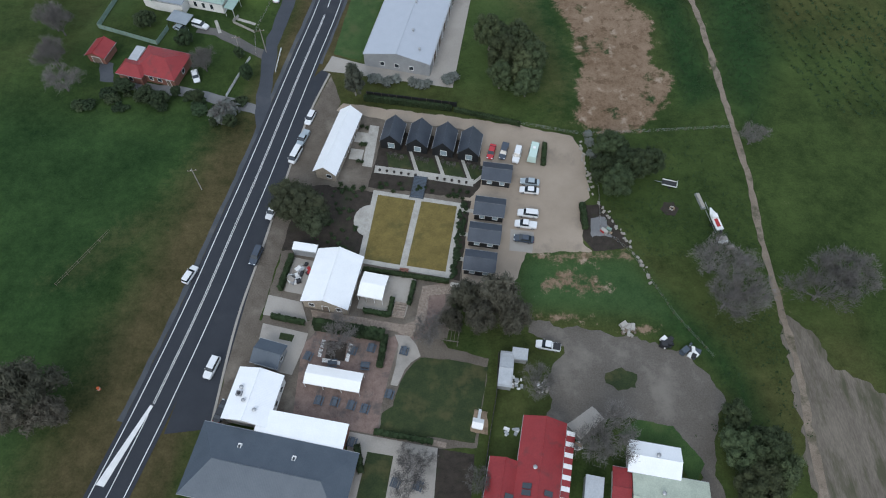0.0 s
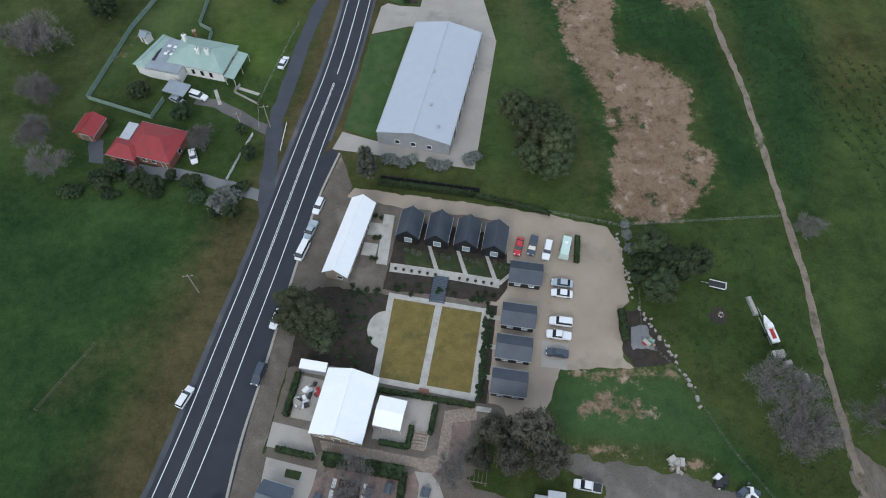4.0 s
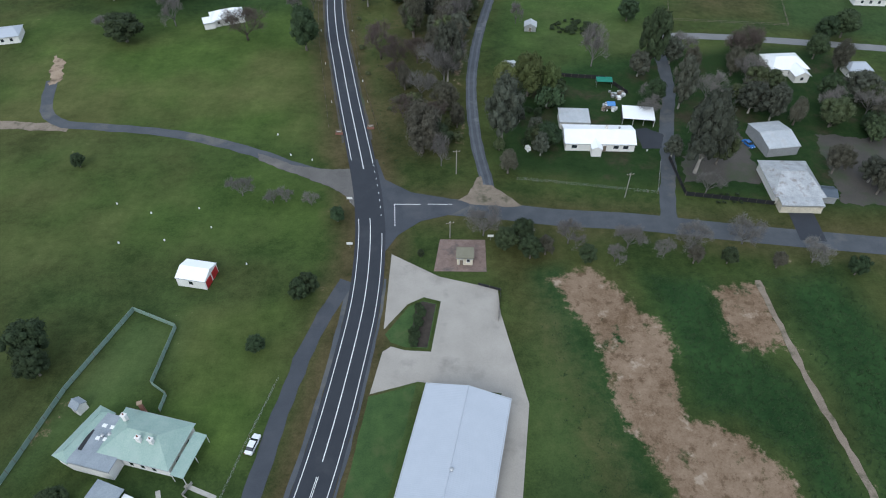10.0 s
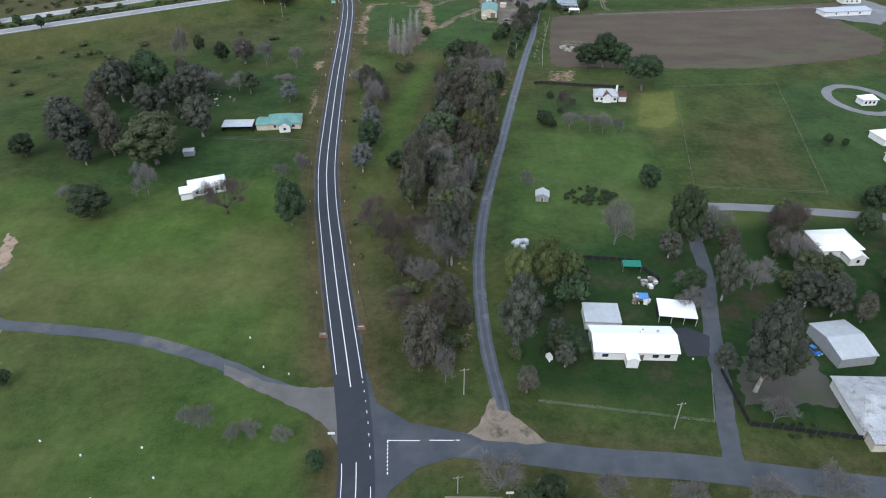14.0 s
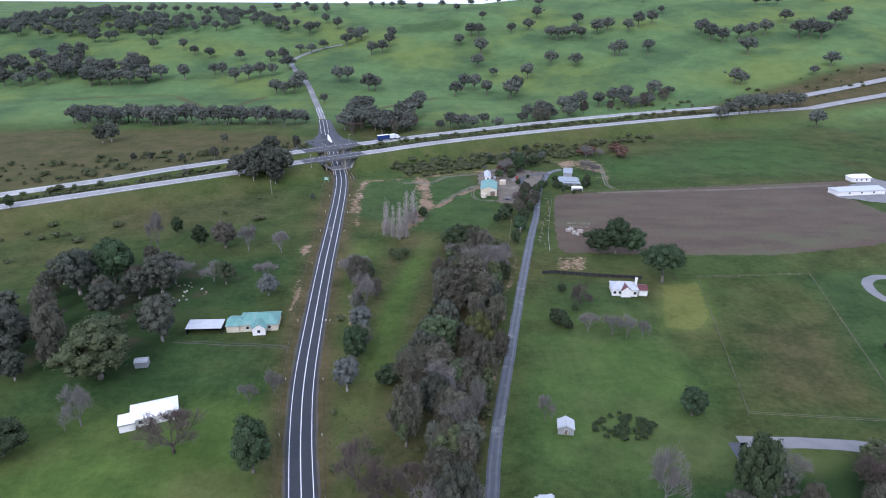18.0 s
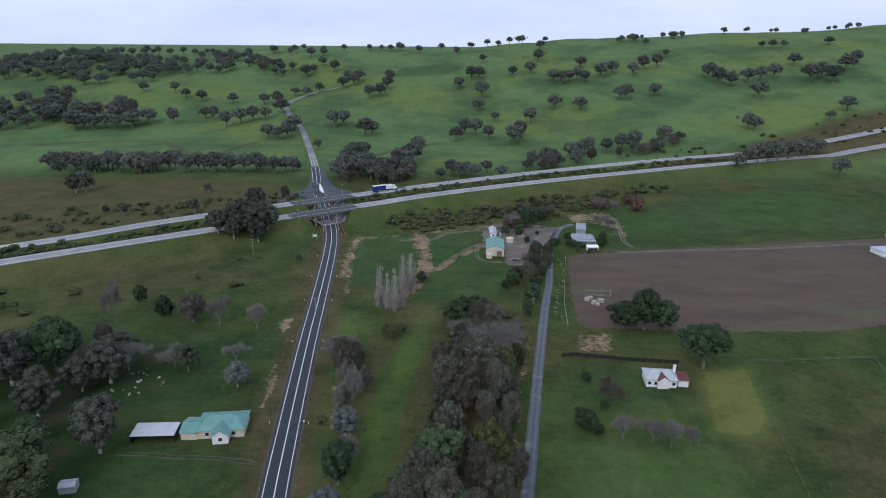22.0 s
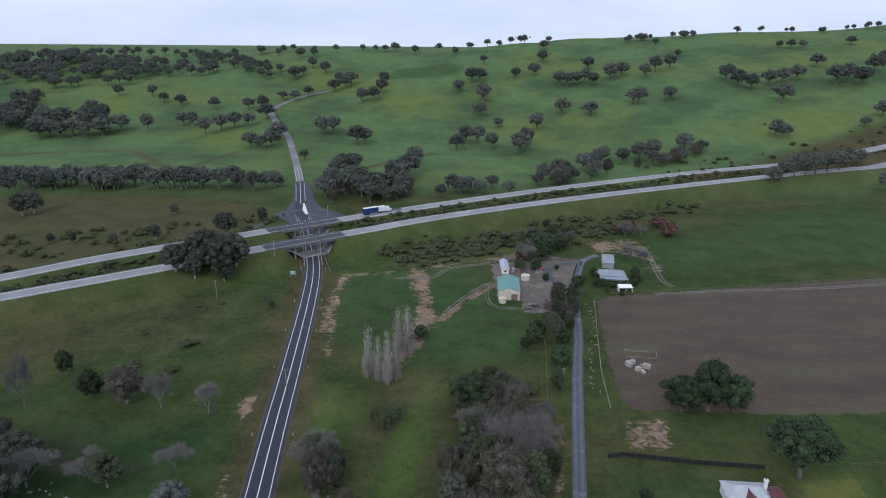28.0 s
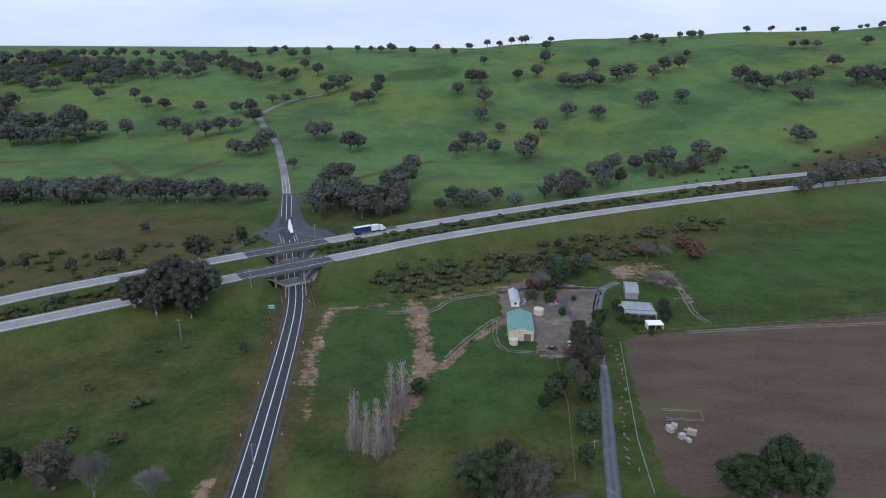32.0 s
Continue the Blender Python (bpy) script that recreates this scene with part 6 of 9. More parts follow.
def crowned(seed, trunk_h, limbs, reach, blob, count, size, droop, z_mid, z_half, flat=0.8, slim=0.5, level=2, core=0.86, ragged=0.22):
    """Trunk and crown of a tree ten metres high: clumps on the skin of an uneven dome, with gaps between them."""
    rng = np.random.default_rng(seed)
    t, c = Solid(), Solid()
    lean = Vector((rng.normal(0, 0.05), rng.normal(0, 0.05), 1)).normalized()
    fork = lean * trunk_h
    end = limb(t, (0, 0, -0.3), fork * 0.5, 0.40, 0.3, 8, None)
    end = limb(t, fork * 0.5, fork, 0.3, 0.24, 8, end)
    ph = rng.uniform(0, 6.28, 3)
    for k in range(limbs):
        up = 1 - 1.72 * (k + 0.5) / limbs
        a = 2.39996 * k + rng.normal(0, 0.25)
        wide = 1 + ragged * (math.sin(2 * a + ph[0]) * 0.8 + 0.6 * math.sin(3 * a + ph[1]) + 0.5 * math.sin(5 * a + ph[2]))
        out = math.sqrt(max(0.0, 1 - up * up)) * (reach - 0.6 * blob) * wide * rng.uniform(0.62, 1.02)
        tip = Vector((out * math.cos(a), out * math.sin(a), z_mid + up * (z_half - 0.5 * blob) * rng.uniform(0.78, 1.08)))
        if k % 3 == 0:
            bend = fork.lerp(tip, 0.5) + Vector((rng.normal(0, 0.25), rng.normal(0, 0.25), 0.3))
            joint = limb(t, fork * 0.97, bend, 0.15, 0.08, 5, end)
            limb(t, bend, tip, 0.08, 0.03, 4, joint)
        r = blob * rng.uniform(0.68, 1.35)
        if core:
            clump(c, rng, tip, r * core, flat, level)
        leaves(c, rng, tip, r, int(count / limbs * (r / blob) ** 2), size, droop, flat, slim)
    if core:
        clump(c, rng, Vector((0, 0, z_mid - 0.2 * z_half)), 0.52 * reach, z_half / reach, 2)
    return t, c


def fork_out(t, rng, a, way, length, r, depth, root, tips):
    """A leafless limb that splits into thinner ones."""
    b = a + way * length
    joint = limb(t, a, b, r, r * 0.6, 5 if r > 0.08 else 3, root)
    if depth == 0:
        tips.append((b, way))
        return
    for _ in range(3):
        w = (way + Vector((rng.normal(0, 0.42), rng.normal(0, 0.42), rng.normal(0, 0.25) + 0.16))).normalized()
        fork_out(t, rng, a + way * length * rng.uniform(0.7, 1.0), w, length * rng.uniform(0.6, 0.85), max(r * 0.6, 0.03), depth - 1, joint, tips)


def twigs(c, rng, at, way, count, length, width, fan):
    """Fine shoots fanning out from one place."""
    d = np.asarray(way) + rng.normal(0, fan, (count, 3)) + np.array([0, 0, 0.25])
    d /= np.linalg.norm(d, axis=1, keepdims=True)
    p = np.asarray(at) + rng.normal(0, 0.3, (count, 3))
    s = np.cross(d, rng.normal(size=(count, 3)))
    s *= width / (np.linalg.norm(s, axis=1, keepdims=True) + 1e-6)
    e = p + d * length * rng.uniform(0.5, 1.2, (count, 1))
    k = len(c.v)
    c.v += np.stack([p - s, p + s, e], 1).reshape(-1, 3).tolist()
    c.f += [(k + 3 * i, k + 3 * i + 1, k + 3 * i + 2) for i in range(count)]


def leafless(seed, upright=False):
    rng = np.random.default_rng(seed)
    t, c = Solid(), Solid()
    if upright:
        limb(t, (0, 0, -0.3), (0.1, 0, 9.4), 0.2, 0.03, 6, None)
        for k in range(190):
            z = 0.7 + 8.7 * rng.random() ** 1.15
            a = rng.uniform(0, 6.28)
            wide = 0.62 * math.sin(math.pi * ((z + 1.2) / 11.0) ** 0.7) ** 1.4 * rng.uniform(0.25, 1.0)
            p = (math.cos(a) * wide, math.sin(a) * wide, z)
            twigs(c, rng, p, (math.cos(a) * 0.22, math.sin(a) * 0.22, 1.0), max(3, int(11 * wide / 0.5)), 1.35 * (1 - 0.55 * z / 10), 0.03, 0.11)
        return t, c
    end = limb(t, (0, 0, -0.3), (0, 0, 2.0), 0.26, 0.18, 7, None)
    tips = []
    for k in range(7):
        a = 2 * math.pi * (k + rng.uniform(-0.3, 0.3)) / 7
        w = Vector((math.cos(a), math.sin(a), rng.uniform(0.6, 1.9))).normalized()
        fork_out(t, rng, Vector((0, 0, rng.uniform(1.2, 1.9))), w, rng.uniform(2.0, 2.6), 0.10, 4, end, tips)
    for p, w in tips:
        twigs(c, rng, p, w, 6, 0.85, 0.034, 0.6)
    return t, c


def shrub(seed, leaf=0.34, count=420, slim=0.55):
    rng = np.random.default_rng(seed)
    t, c = Solid(), Solid()
    root = None
    for k in range(6):
        a = 2 * math.pi * (k + rng.uniform(-0.3, 0.3)) / 6
        out = rng.uniform(0.45, 1.15) if k else 0.1
        tip = Vector((math.cos(a) * out, math.sin(a) * out, rng.uniform(0.7, 1.25) if k else 1.35))
        limb(t, (0, 0, -0.1), tip, 0.05, 0.02, 4, root)
        root = 0
        r = rng.uniform(0.5, 0.85)
        clump(c, rng, tip, r * 0.82, 0.85, 1)
        leaves(c, rng, tip, r, count // 6, leaf, 0.0, 0.85, slim)
    return t, c


SPECIES = {
    # name, label, category, leaf material, bark, nominal height, makers
    "gum": ("gum_tree", "spreading green gum tree with clumped crown", "tree", "gum", "bark", 10, [lambda s=s: crowned(s, 2.0, 56, 4.5, 1.0, 4400, 0.26, 0.3, 5.5, 4.3, 0.9) for s in (1, 2, 3)]),
    "gum_grey": ("gum_tree", "grey-green gum tree with a loose crown", "tree", "gum_grey", "bark_pale", 10, [lambda s=s: crowned(s, 2.0, 50, 4.1, 0.92, 4400, 0.26, 0.7, 5.5, 4.4, 0.95, 0.42, ragged=0.3) for s in (11, 12, 13)]),
    "olive": ("street_tree", "broad olive-green shade tree", "tree", "olive", "bark", 10, [lambda s=s: crowned(s, 2.4, 46, 4.9, 1.15, 3800, 0.25, 0.1, 5.9, 3.4, 0.8) for s in (21, 22)]),
    "deep": ("evergreen_tree", "dense dark evergreen tree", "tree", "deep", "bark", 10, [lambda s=s: crowned(s, 1.4, 52, 4.3, 1.08, 4200, 0.26, 0.0, 5.2, 4.2, 0.9, ragged=0.16) for s in (31, 32, 33)]),
    "casuarina": ("she_oak", "brown-grey she-oak with drooping needles", "tree", "casuarina", "bark", 10, [lambda s=s: crowned(s, 2.2, 40, 3.2, 0.8, 4200, 0.44, 1.6, 5.6, 4.3, 1.35, 0.17, core=0.62, ragged=0.3) for s in (41, 42, 43)]),
    "hill": ("paddock_tree", "dark paddock gum standing on grassland", "tree", "hill_gum", "bark", 10, [lambda s=s: crowned(s, 2.6, 24, 4.6, 1.3, 1000, 0.46, 0.2, 6.1, 3.3, 0.85, level=1, core=0.8, ragged=0.38) for s in (51, 52, 53, 54)]),
    "bare": ("bare_tree", "leafless winter tree with a haze of twigs", "tree", "twigs", "twigs", 8, [lambda s=s: leafless(s) for s in (61, 62, 63)]),
    "poplar": ("poplar", "tall narrow leafless poplar", "tree", "twigs_pale", "twigs_pale", 10, [lambda s=s: leafless(s, True) for s in (71, 72)]),
    "silver_gum": ("gum_tree", "silver-grey gum tree with a rounded crown", "tree", "silver_gum", "bark_pale", 10, [lambda s=s: crowned(s, 2.4, 34, 4.2, 1.15, 3200, 0.28, 0.3, 5.8, 3.8, 0.9) for s in (14, 15)]),
    "umbrella": ("spreading_tree", "broad dark tree with a flat spreading crown", "tree", "deep", "bark", 10, [lambda s=s: crowned(s, 4.2, 44, 5.6, 1.15, 3800, 0.3, 0.2, 7.0, 2.8, 0.75) for s in (34,)]),
    "twiggy": ("bare_tree", "brown leafless tree with dense fine twigs", "tree", "twigs_brown", "twigs_brown", 8, [lambda s=s: leafless(s) for s in (64, 65)]),
    "shrub": ("shrub", "rounded dark green garden shrub", "shrub", "deep", "bark", 2.2, [lambda s=s: shrub(s) for s in (81, 82)]),
    "silver": ("shrub", "rounded garden shrub with silver leaves", "shrub", "silver", "bark", 2.2, [lambda s=s: shrub(s) for s in (83, 84)]),
    "scrub": ("shrub", "low dark bush of wild scrub", "shrub", "scrub_leaves", "bark", 2.2, [lambda s=s: shrub(s, 0.42, 200) for s in (85, 86, 87)]),
    "rust": ("shrub", "russet brown shrub in grass", "shrub", "rust", "bark", 2.2, [lambda s=s: shrub(s, 0.3, 300) for s in (88,)]),
    "hedgeling": ("hedge_plant", "clipped dark green hedge plant", "hedge", "hedge", "bark", 2.2, [lambda s=s: shrub(s, 0.26, 360) for s in (89, 90)]),
}
M["willow"] = foliage("willow_leaves", (0.052, 0.066, 0.022), (0.118, 0.138, 0.052))
SPECIES["willow"] = ("willow", "drooping yellow-green willow beside a lane", "tree", "willow", "bark", 10, [lambda s=s: crowned(s, 2.0, 40, 4.4, 1.0, 3800, 0.42, 1.6, 5.4, 3.9, 1.2, 0.22, core=0.75) for s in (95, 96)])
GROWN = {}
planting = random.Random(7)


def plant(kind, x, y, h, group="", broad=1.0, parent=None):
    name, label, category, leaf, bark, nominal, makers = SPECIES[kind]
    v = planting.randrange(len(makers))
    if (kind, v) not in GROWN:
        t, c = makers[v]()
        GROWN[kind, v] = (t.mesh("trunk", M[bark], True), c.mesh("crown", M[leaf]))
    s = h / nominal
    root = new(name)
    wide = s * broad * planting.uniform(0.88, 1.15)
    root.matrix_world = Matrix.LocRotScale((x, y, height(x, y)), Euler((0, 0, planting.uniform(0, 6.28))), (wide, wide * planting.uniform(0.9, 1.1), s * planting.uniform(0.92, 1.08)))
    tagged(root, label, category, group)
    for nm, me in zip(("trunk", "crown"), GROWN[kind, v]):
        ob = new(nm, me)
        ob.parent = root
    return root



def planted_mass(name, kind, rows, label, category, low=1.1, high=1.6):
    """Many low plants that nobody could count, as one mesh."""
    _, _, _, leaf, bark, nominal, makers = SPECIES[kind]
    forms = []
    for mk in makers:
        t, c = mk()
        k = len(c.v)
        c.v += t.v
        c.f += [tuple(i + k for i in q) for q in t.f] if kind == "hill" else []
        forms.append((np.array(c.v), c.f))
    b = Solid()
    for x, y, h in rows:
        v, f = forms[planting.randrange(len(forms))]
        a, s = planting.uniform(0, 6.28), h / nominal
        w = s * planting.uniform(low, high)
        k = len(b.v)
        ca, sa = math.cos(a) * w, math.sin(a) * w
        z = height(x, y)
        b.v += [tuple(q) for q in np.stack([x + v[:, 0] * ca - v[:, 1] * sa, y + v[:, 0] * sa + v[:, 1] * ca, z + v[:, 2] * s], -1).tolist()]
        b.f += [tuple(k + i for i in g) for g in f]
    return tagged(part(name, b, M[leaf]), label, category, kind="stuff")


GARDEN_TREES = ("olive", [(-20.4, 109.9, 9), (-23.2, 112.4, 8), (-17.7, 107.4, 8)])
DEPOT_TREES = ("gum", [(24.7, 166.1, 8), (31.8, 161.5, 9), (32.7, 153.2, 8), (27.0, 151.7, 7), (35.3, 158.1, 8), (29, 158, 9), (28, 164, 8), (33.6, 149, 7), (31, 166, 7)])
YARD_TREES = ("deep", [(52.5, 126.7, 8), (49.6, 121.6, 6), (52.7, 117.8, 7), (57.6, 122.6, 7), (62.3, 124.7, 6), (54.5, 122.4, 8)])
STREET_TREE = ("gum_grey", [(-10.9, 148.9, 6)])
PUB_TREES = ("casuarina", [(16.6, 86.6, 8), (22.8, 86.4, 9), (26.0, 82.4, 8), (19.3, 81.8, 8), (13.8, 82.4, 5)])
SOUTHWEST_TREES = ("casuarina", [(-65.7, 65.8, 11), (-68.1, 62.0, 9), (-61.6, 62.3, 7)])
SOUTHEAST_TREES = ("gum", [(68.1, 62.4, 6), (71.5, 56.3, 8), (73.0, 51.7, 8), (67.4, 55.9, 7), (68.8, 49.7, 8)])
BARE_YARD_TREES = ("bare", [(43.1, 58.7, 6), (40.3, 57.2, 5), (30.5, 69.0, 4), (9.1, 80.4, 4), (-9.5, 78.9, 5), (5.2, 51.1, 4), (18.2, 50.7, 3)])
EAST_TREES = ("bare", [(92.7, 89.5, 8), (98.5, 92.3, 7), (75.5, 89.7, 7), (72.2, 87.4, 6), (71.3, 96.3, 6), (89.0, 133.1, 4)])
WEST_BARE = ("bare", [(-98.9, 190.5, 7), (-103.7, 189.0, 6), (-92.9, 170.3, 5), (-91.0, 158.7, 5), (-86.1, 149.4, 5), (-44.0, 140.9, 3), (-51.3, 157.0, 4)])
WEST_TREES = ("deep", [(-90.5, 209.7, 8), (-86.9, 203.9, 7), (-39.6, 210.4, 4), (-39.8, 153.9, 4), (-41.6, 137.7, 3), (-45.9, 137.5, 2.5), (-70.5, 174.4, 4), (-57.4, 148.2, 2.5), (-51.2, 146.2, 3), (-62.2, 146.8, 2), (-43.2, 162.2, 3)])
KIOSK_TREES = ("deep", [(23.9, 244.7, 7), (19.8, 243.5, 6), (26.0, 240.1, 6), (-26.0, 254.5, 4), (-32.4, 226.5, 5), (-30.3, 228.6, 5), (-2.6, 240.6, 2), (2.1, 289.2, 7), (-1.2, 294.5, 7)])
KIOSK_BARE = ("bare", [(14.2, 248.7, 6), (36.8, 245.5, 5), (52.4, 243.7, 5), (69.6, 243.6, 5), (83.6, 245.3, 5), (-45.3, 262.3, 3), (-41.8, 262.9, 3), (-34.2, 261.4, 3), (-54.8, 265.6, 4), (-132.0, 368.3, 4)])
LEFT_DARK = ("deep", [(-107.2, 279.3, 4), (-262.9, 560.3, 6), (-244.4, 554.5, 5), (-228.1, 548.9, 6)])
GULLY_A = ("casuarina", [(17.8, 498.0, 9), (27.9, 483.5, 9), (7.8, 446.4, 10), (15.8, 431.3, 10), (-0.1, 413.5, 10), (12.3, 404.1, 10), (-5.7, 387.4, 9), (1.1, 377.9, 10), (6.4, 364.8, 9), (-8.3, 364.9, 9), (3.9, 328.1, 10), (8.2, 338.1, 9), (18.9, 454.6, 9), (4.9, 425.2, 9), (19.9, 422.1, 8), (-3.6, 402.6, 9), (7.8, 384.9, 10), (2.5, 469.5, 8)])
GULLY_GREEN = ("gum", [(9.1, 511.8, 7), (18.8, 515.4, 8), (22.5, 508.4, 8), (26.3, 464.1, 7), (12.4, 492.2, 8), (-35.9, 480.4, 7), (-29.6, 466.8, 8), (-30.7, 445.2, 6), (-17.1, 495.3, 4), (16.3, 420.9, 8), (-8.5, 400.9, 8), (-1.4, 413.9, 9)])
RIGHT_GREEN = ("deep", [(50.0, 431.0, 4), (110.4, 335.7, 7), (160.7, 361.6, 9), (153.4, 359.6, 8), (163.7, 412.3, 4), (169.6, 409.5, 3)])
FARM_TREES = ("gum", [(7.7, 510.1, 8), (17.6, 504.9, 9), (21.1, 503.2, 8), (11.5, 473.8, 8), (9.0, 484.1, 8), (-19.7, 499.0, 4), (-13.5, 500.5, 4), (44.4, 634.8, 5), (53.0, 643.2, 6), (61.3, 656.5, 9), (56.7, 579.3, 5)])
FARM_DARK = ("deep", [(39.3, 555.2, 6), (34.9, 548.0, 4), (51.9, 573.6, 6), (50.2, 552.6, 6), (45.6, 534.5, 7), (41.5, 518.7, 6), (-11.5, 555.6, 5), (-5.9, 558.0, 5), (80.5, 626.6, 4), (81.9, 604.5, 3), (87.7, 601.1, 2), (54.9, 619.0, 4)])
FARM_BARE = ("bare", [(21.7, 492.4, 7), (25.3, 481.2, 7), (15.7, 484.0, 7), (27.8, 476.0, 7), (-35.7, 482.0, 6), (-31.7, 476.8, 6), (-38.1, 476.9, 6), (-74.8, 477.4, 5), (-96.3, 472.8, 6), (50.7, 647.5, 6), (115.2, 691.9, 6)])
BRIDGE_TREES = ("gum_grey", [(-112.4, 623.5, 12), (-103.0, 619.7, 13), (-98.2, 627.3, 12), (-123.2, 643.7, 9), (-114.9, 671.1, 9), (-262.3, 741.2, 12), (-267.7, 737.9, 10), (-161.8, 686.5, 6), (-159.0, 620.0, 4), (-219.1, 681.3, 4), (-170.2, 741.4, 5), (-183.8, 681.3, 4), (-108.1, 722.4, 7), (-206.3, 681.3, 4), (-72.8, 589.1, 3)])
HILL_TREES_A = ("hill", [(-114, 1023, 15), (-104, 1029, 12), (-75, 991, 14), (-68, 996, 12), (-160, 980, 13), (-170, 974, 11), (-180, 977, 11), (-157, 1004, 13), (-186, 1169, 9), (-170, 1166, 10), (-156, 1184, 9), (-218, 1123, 11), (-201, 1123, 12), (-186, 1078, 13), (-265, 1059, 12), (-239, 1024, 13), (-227, 1039, 12), (-215, 1049, 12), (-201, 1053, 11), (-276, 1065, 10), (-260, 1130, 10), (-304, 1141, 11), (-350, 1173, 11), (-328, 1151, 10), (-391, 1170, 10), (-334, 1039, 13), (-305, 1038, 13), (-407, 1011, 15), (-450, 1057, 13), (-404, 1051, 14), (-481, 1091, 13), (-377, 1047, 14)])
HILL_TREES_B = ("hill", [(-351, 1037, 13), (-416, 1051, 14), (-377, 1021, 13), (-461, 1101, 12), (-110, 1205, 12), (-104, 1218, 12), (-124, 1195, 11), (-84, 1140, 12), (-69, 1143, 12), (-61, 1169, 13), (-60, 1206, 12), (-122, 1234, 11), (-148, 1284, 12), (-188, 1263, 12), (37, 1180, 12), (56, 1214, 14), (67, 1213, 14), (66, 1147, 15), (59, 1096, 13), (77, 1288, 9), (116, 1227, 11), (143, 1239, 13), (164, 1302, 12), (177, 1371, 11), (39, 1353, 9), (170, 1195, 13), (178, 1183, 13), (191, 1191, 13), (203, 1198, 13), (211, 1184, 12), (237, 1200, 14), (254, 1208, 13)])
HILL_TREES_C = ("hill", [(279, 1190, 13), (299, 1209, 14), (320, 1217, 13), (220, 1257, 13), (153, 1085, 14), (182, 1068, 12), (242, 1088, 13), (281, 1096, 13), (236, 1090, 12), (118, 1047, 14), (26, 971, 13), (37, 1000, 13), (49, 999, 13), (62, 977, 13), (76, 1059, 8), (88, 961, 15), (97, 983, 14), (370, 1153, 15), (373, 1127, 15), (384, 1112, 14), (412, 1128, 13), (432, 1136, 13), (394, 1056, 15), (453, 1143, 13), (499, 1184, 13), (483, 1109, 16), (501, 1116, 15), (503, 1091, 15), (543, 1135, 14), (351, 1375, 8), (355, 1286, 8), (525, 1301, 9)])
HILL_TREES_D = ("hill", [(510, 1305, 8), (604, 1288, 9), (540, 1298, 8), (-22, 1396, 10), (457, 979, 12), (428, 959, 8), (-73, 863, 13), (-77, 859, 12), (-66, 868, 12), (-29, 843, 12), (-18, 853, 14), (-22, 833, 12), (-14, 900, 12), (-74, 805, 12), (-63, 796, 12), (-51, 787, 12), (-42, 796, 12), (-32, 805, 12), (-78, 788, 11), (-44, 771, 11), (-23, 796, 10), (-59, 824, 12), (16, 806, 9), (22, 797, 8), (29, 805, 9), (47, 814, 8), (36, 796, 8), (7, 788, 7), (58, 796, 7), (90, 835, 10), (104, 849, 11), (112, 855, 10)])
HILL_TREES_E = ("hill", [(132, 878, 11), (142, 890, 11), (157, 910, 12), (176, 911, 11), (194, 920, 12), (209, 926, 13), (244, 942, 12), (258, 936, 9), (339, 957, 12), (344, 952, 10), (274, 816, 11), (289, 826, 12), (300, 829, 12), (312, 836, 12), (325, 842, 12), (341, 852, 12), (358, 866, 11), (370, 870, 9), (264, 810, 9), (-309, 794, 10), (-307, 822, 9), (-285, 811, 10), (-271, 817, 10), (-253, 812, 9), (-239, 812, 11), (-229, 821, 10), (-211, 812, 10), (-201, 813, 11), (-187, 819, 11), (-178, 822, 11), (-162, 812, 11), (-149, 814, 10)])
HILL_TREES_F = ("hill", [(-135, 807, 10), (-127, 813, 9), (-287, 831, 9), (-332, 820, 10), (-117, 925, 7), (-118, 822, 5), (354, 808, 12), (572, 1164, 13)])

TALL = {'hill': 1.5, 'casuarina': 1.5, 'gum_grey': 1.55, 'gum': 1.35, 'bare': 1.45, 'deep': 1.35, 'olive': 1.15}
SPAN = {'gum': 8.6, 'gum_grey': 7.9, 'olive': 9.4, 'deep': 8.4, 'casuarina': 6.3, 'bare': 10.0, 'twiggy': 10.0, 'silver_gum': 8.0, 'umbrella': 11.0, 'willow': 8.6}
BROAD = {'hill': 1.0, 'casuarina': 0.95, 'gum_grey': 0.85, 'gum': 0.88, 'deep': 0.9, 'olive': 1.1, 'bare': 1.0}
for kind, rows in (GARDEN_TREES, DEPOT_TREES, YARD_TREES, STREET_TREE, PUB_TREES, SOUTHWEST_TREES, SOUTHEAST_TREES, BARE_YARD_TREES, EAST_TREES, WEST_BARE, WEST_TREES, KIOSK_TREES, KIOSK_BARE, LEFT_DARK, GULLY_A, GULLY_GREEN, RIGHT_GREEN, FARM_TREES, FARM_DARK, FARM_BARE, BRIDGE_TREES, HILL_TREES_A, HILL_TREES_B, HILL_TREES_C, HILL_TREES_D, HILL_TREES_E, HILL_TREES_F):
    for x, y, h in rows:
        k = kind
        if kind == "casuarina" and y > 280:
            k = planting.choice(("casuarina", "casuarina", "gum_grey", "gum", "bare"))
        plant(k, x, y, h * TALL.get(kind, 1.25), {'hill': 'paddock trees on the hills', 'casuarina': 'she-oaks along the gully'}.get(kind, ''), BROAD[kind] * (0.8 if y > 280 and kind == 'casuarina' else 1.0))

for x, y, h in ((-24.2, 527, 21), (-20.6, 524.5, 17), (-17.2, 522.5, 19.5), (-14.4, 525, 18), (-14.4, 543.5, 19), (-10.9, 545.5, 20.5)):
    plant("poplar", x, y, h, "bare poplars in a row", 1.0)
grove = random.Random(9)
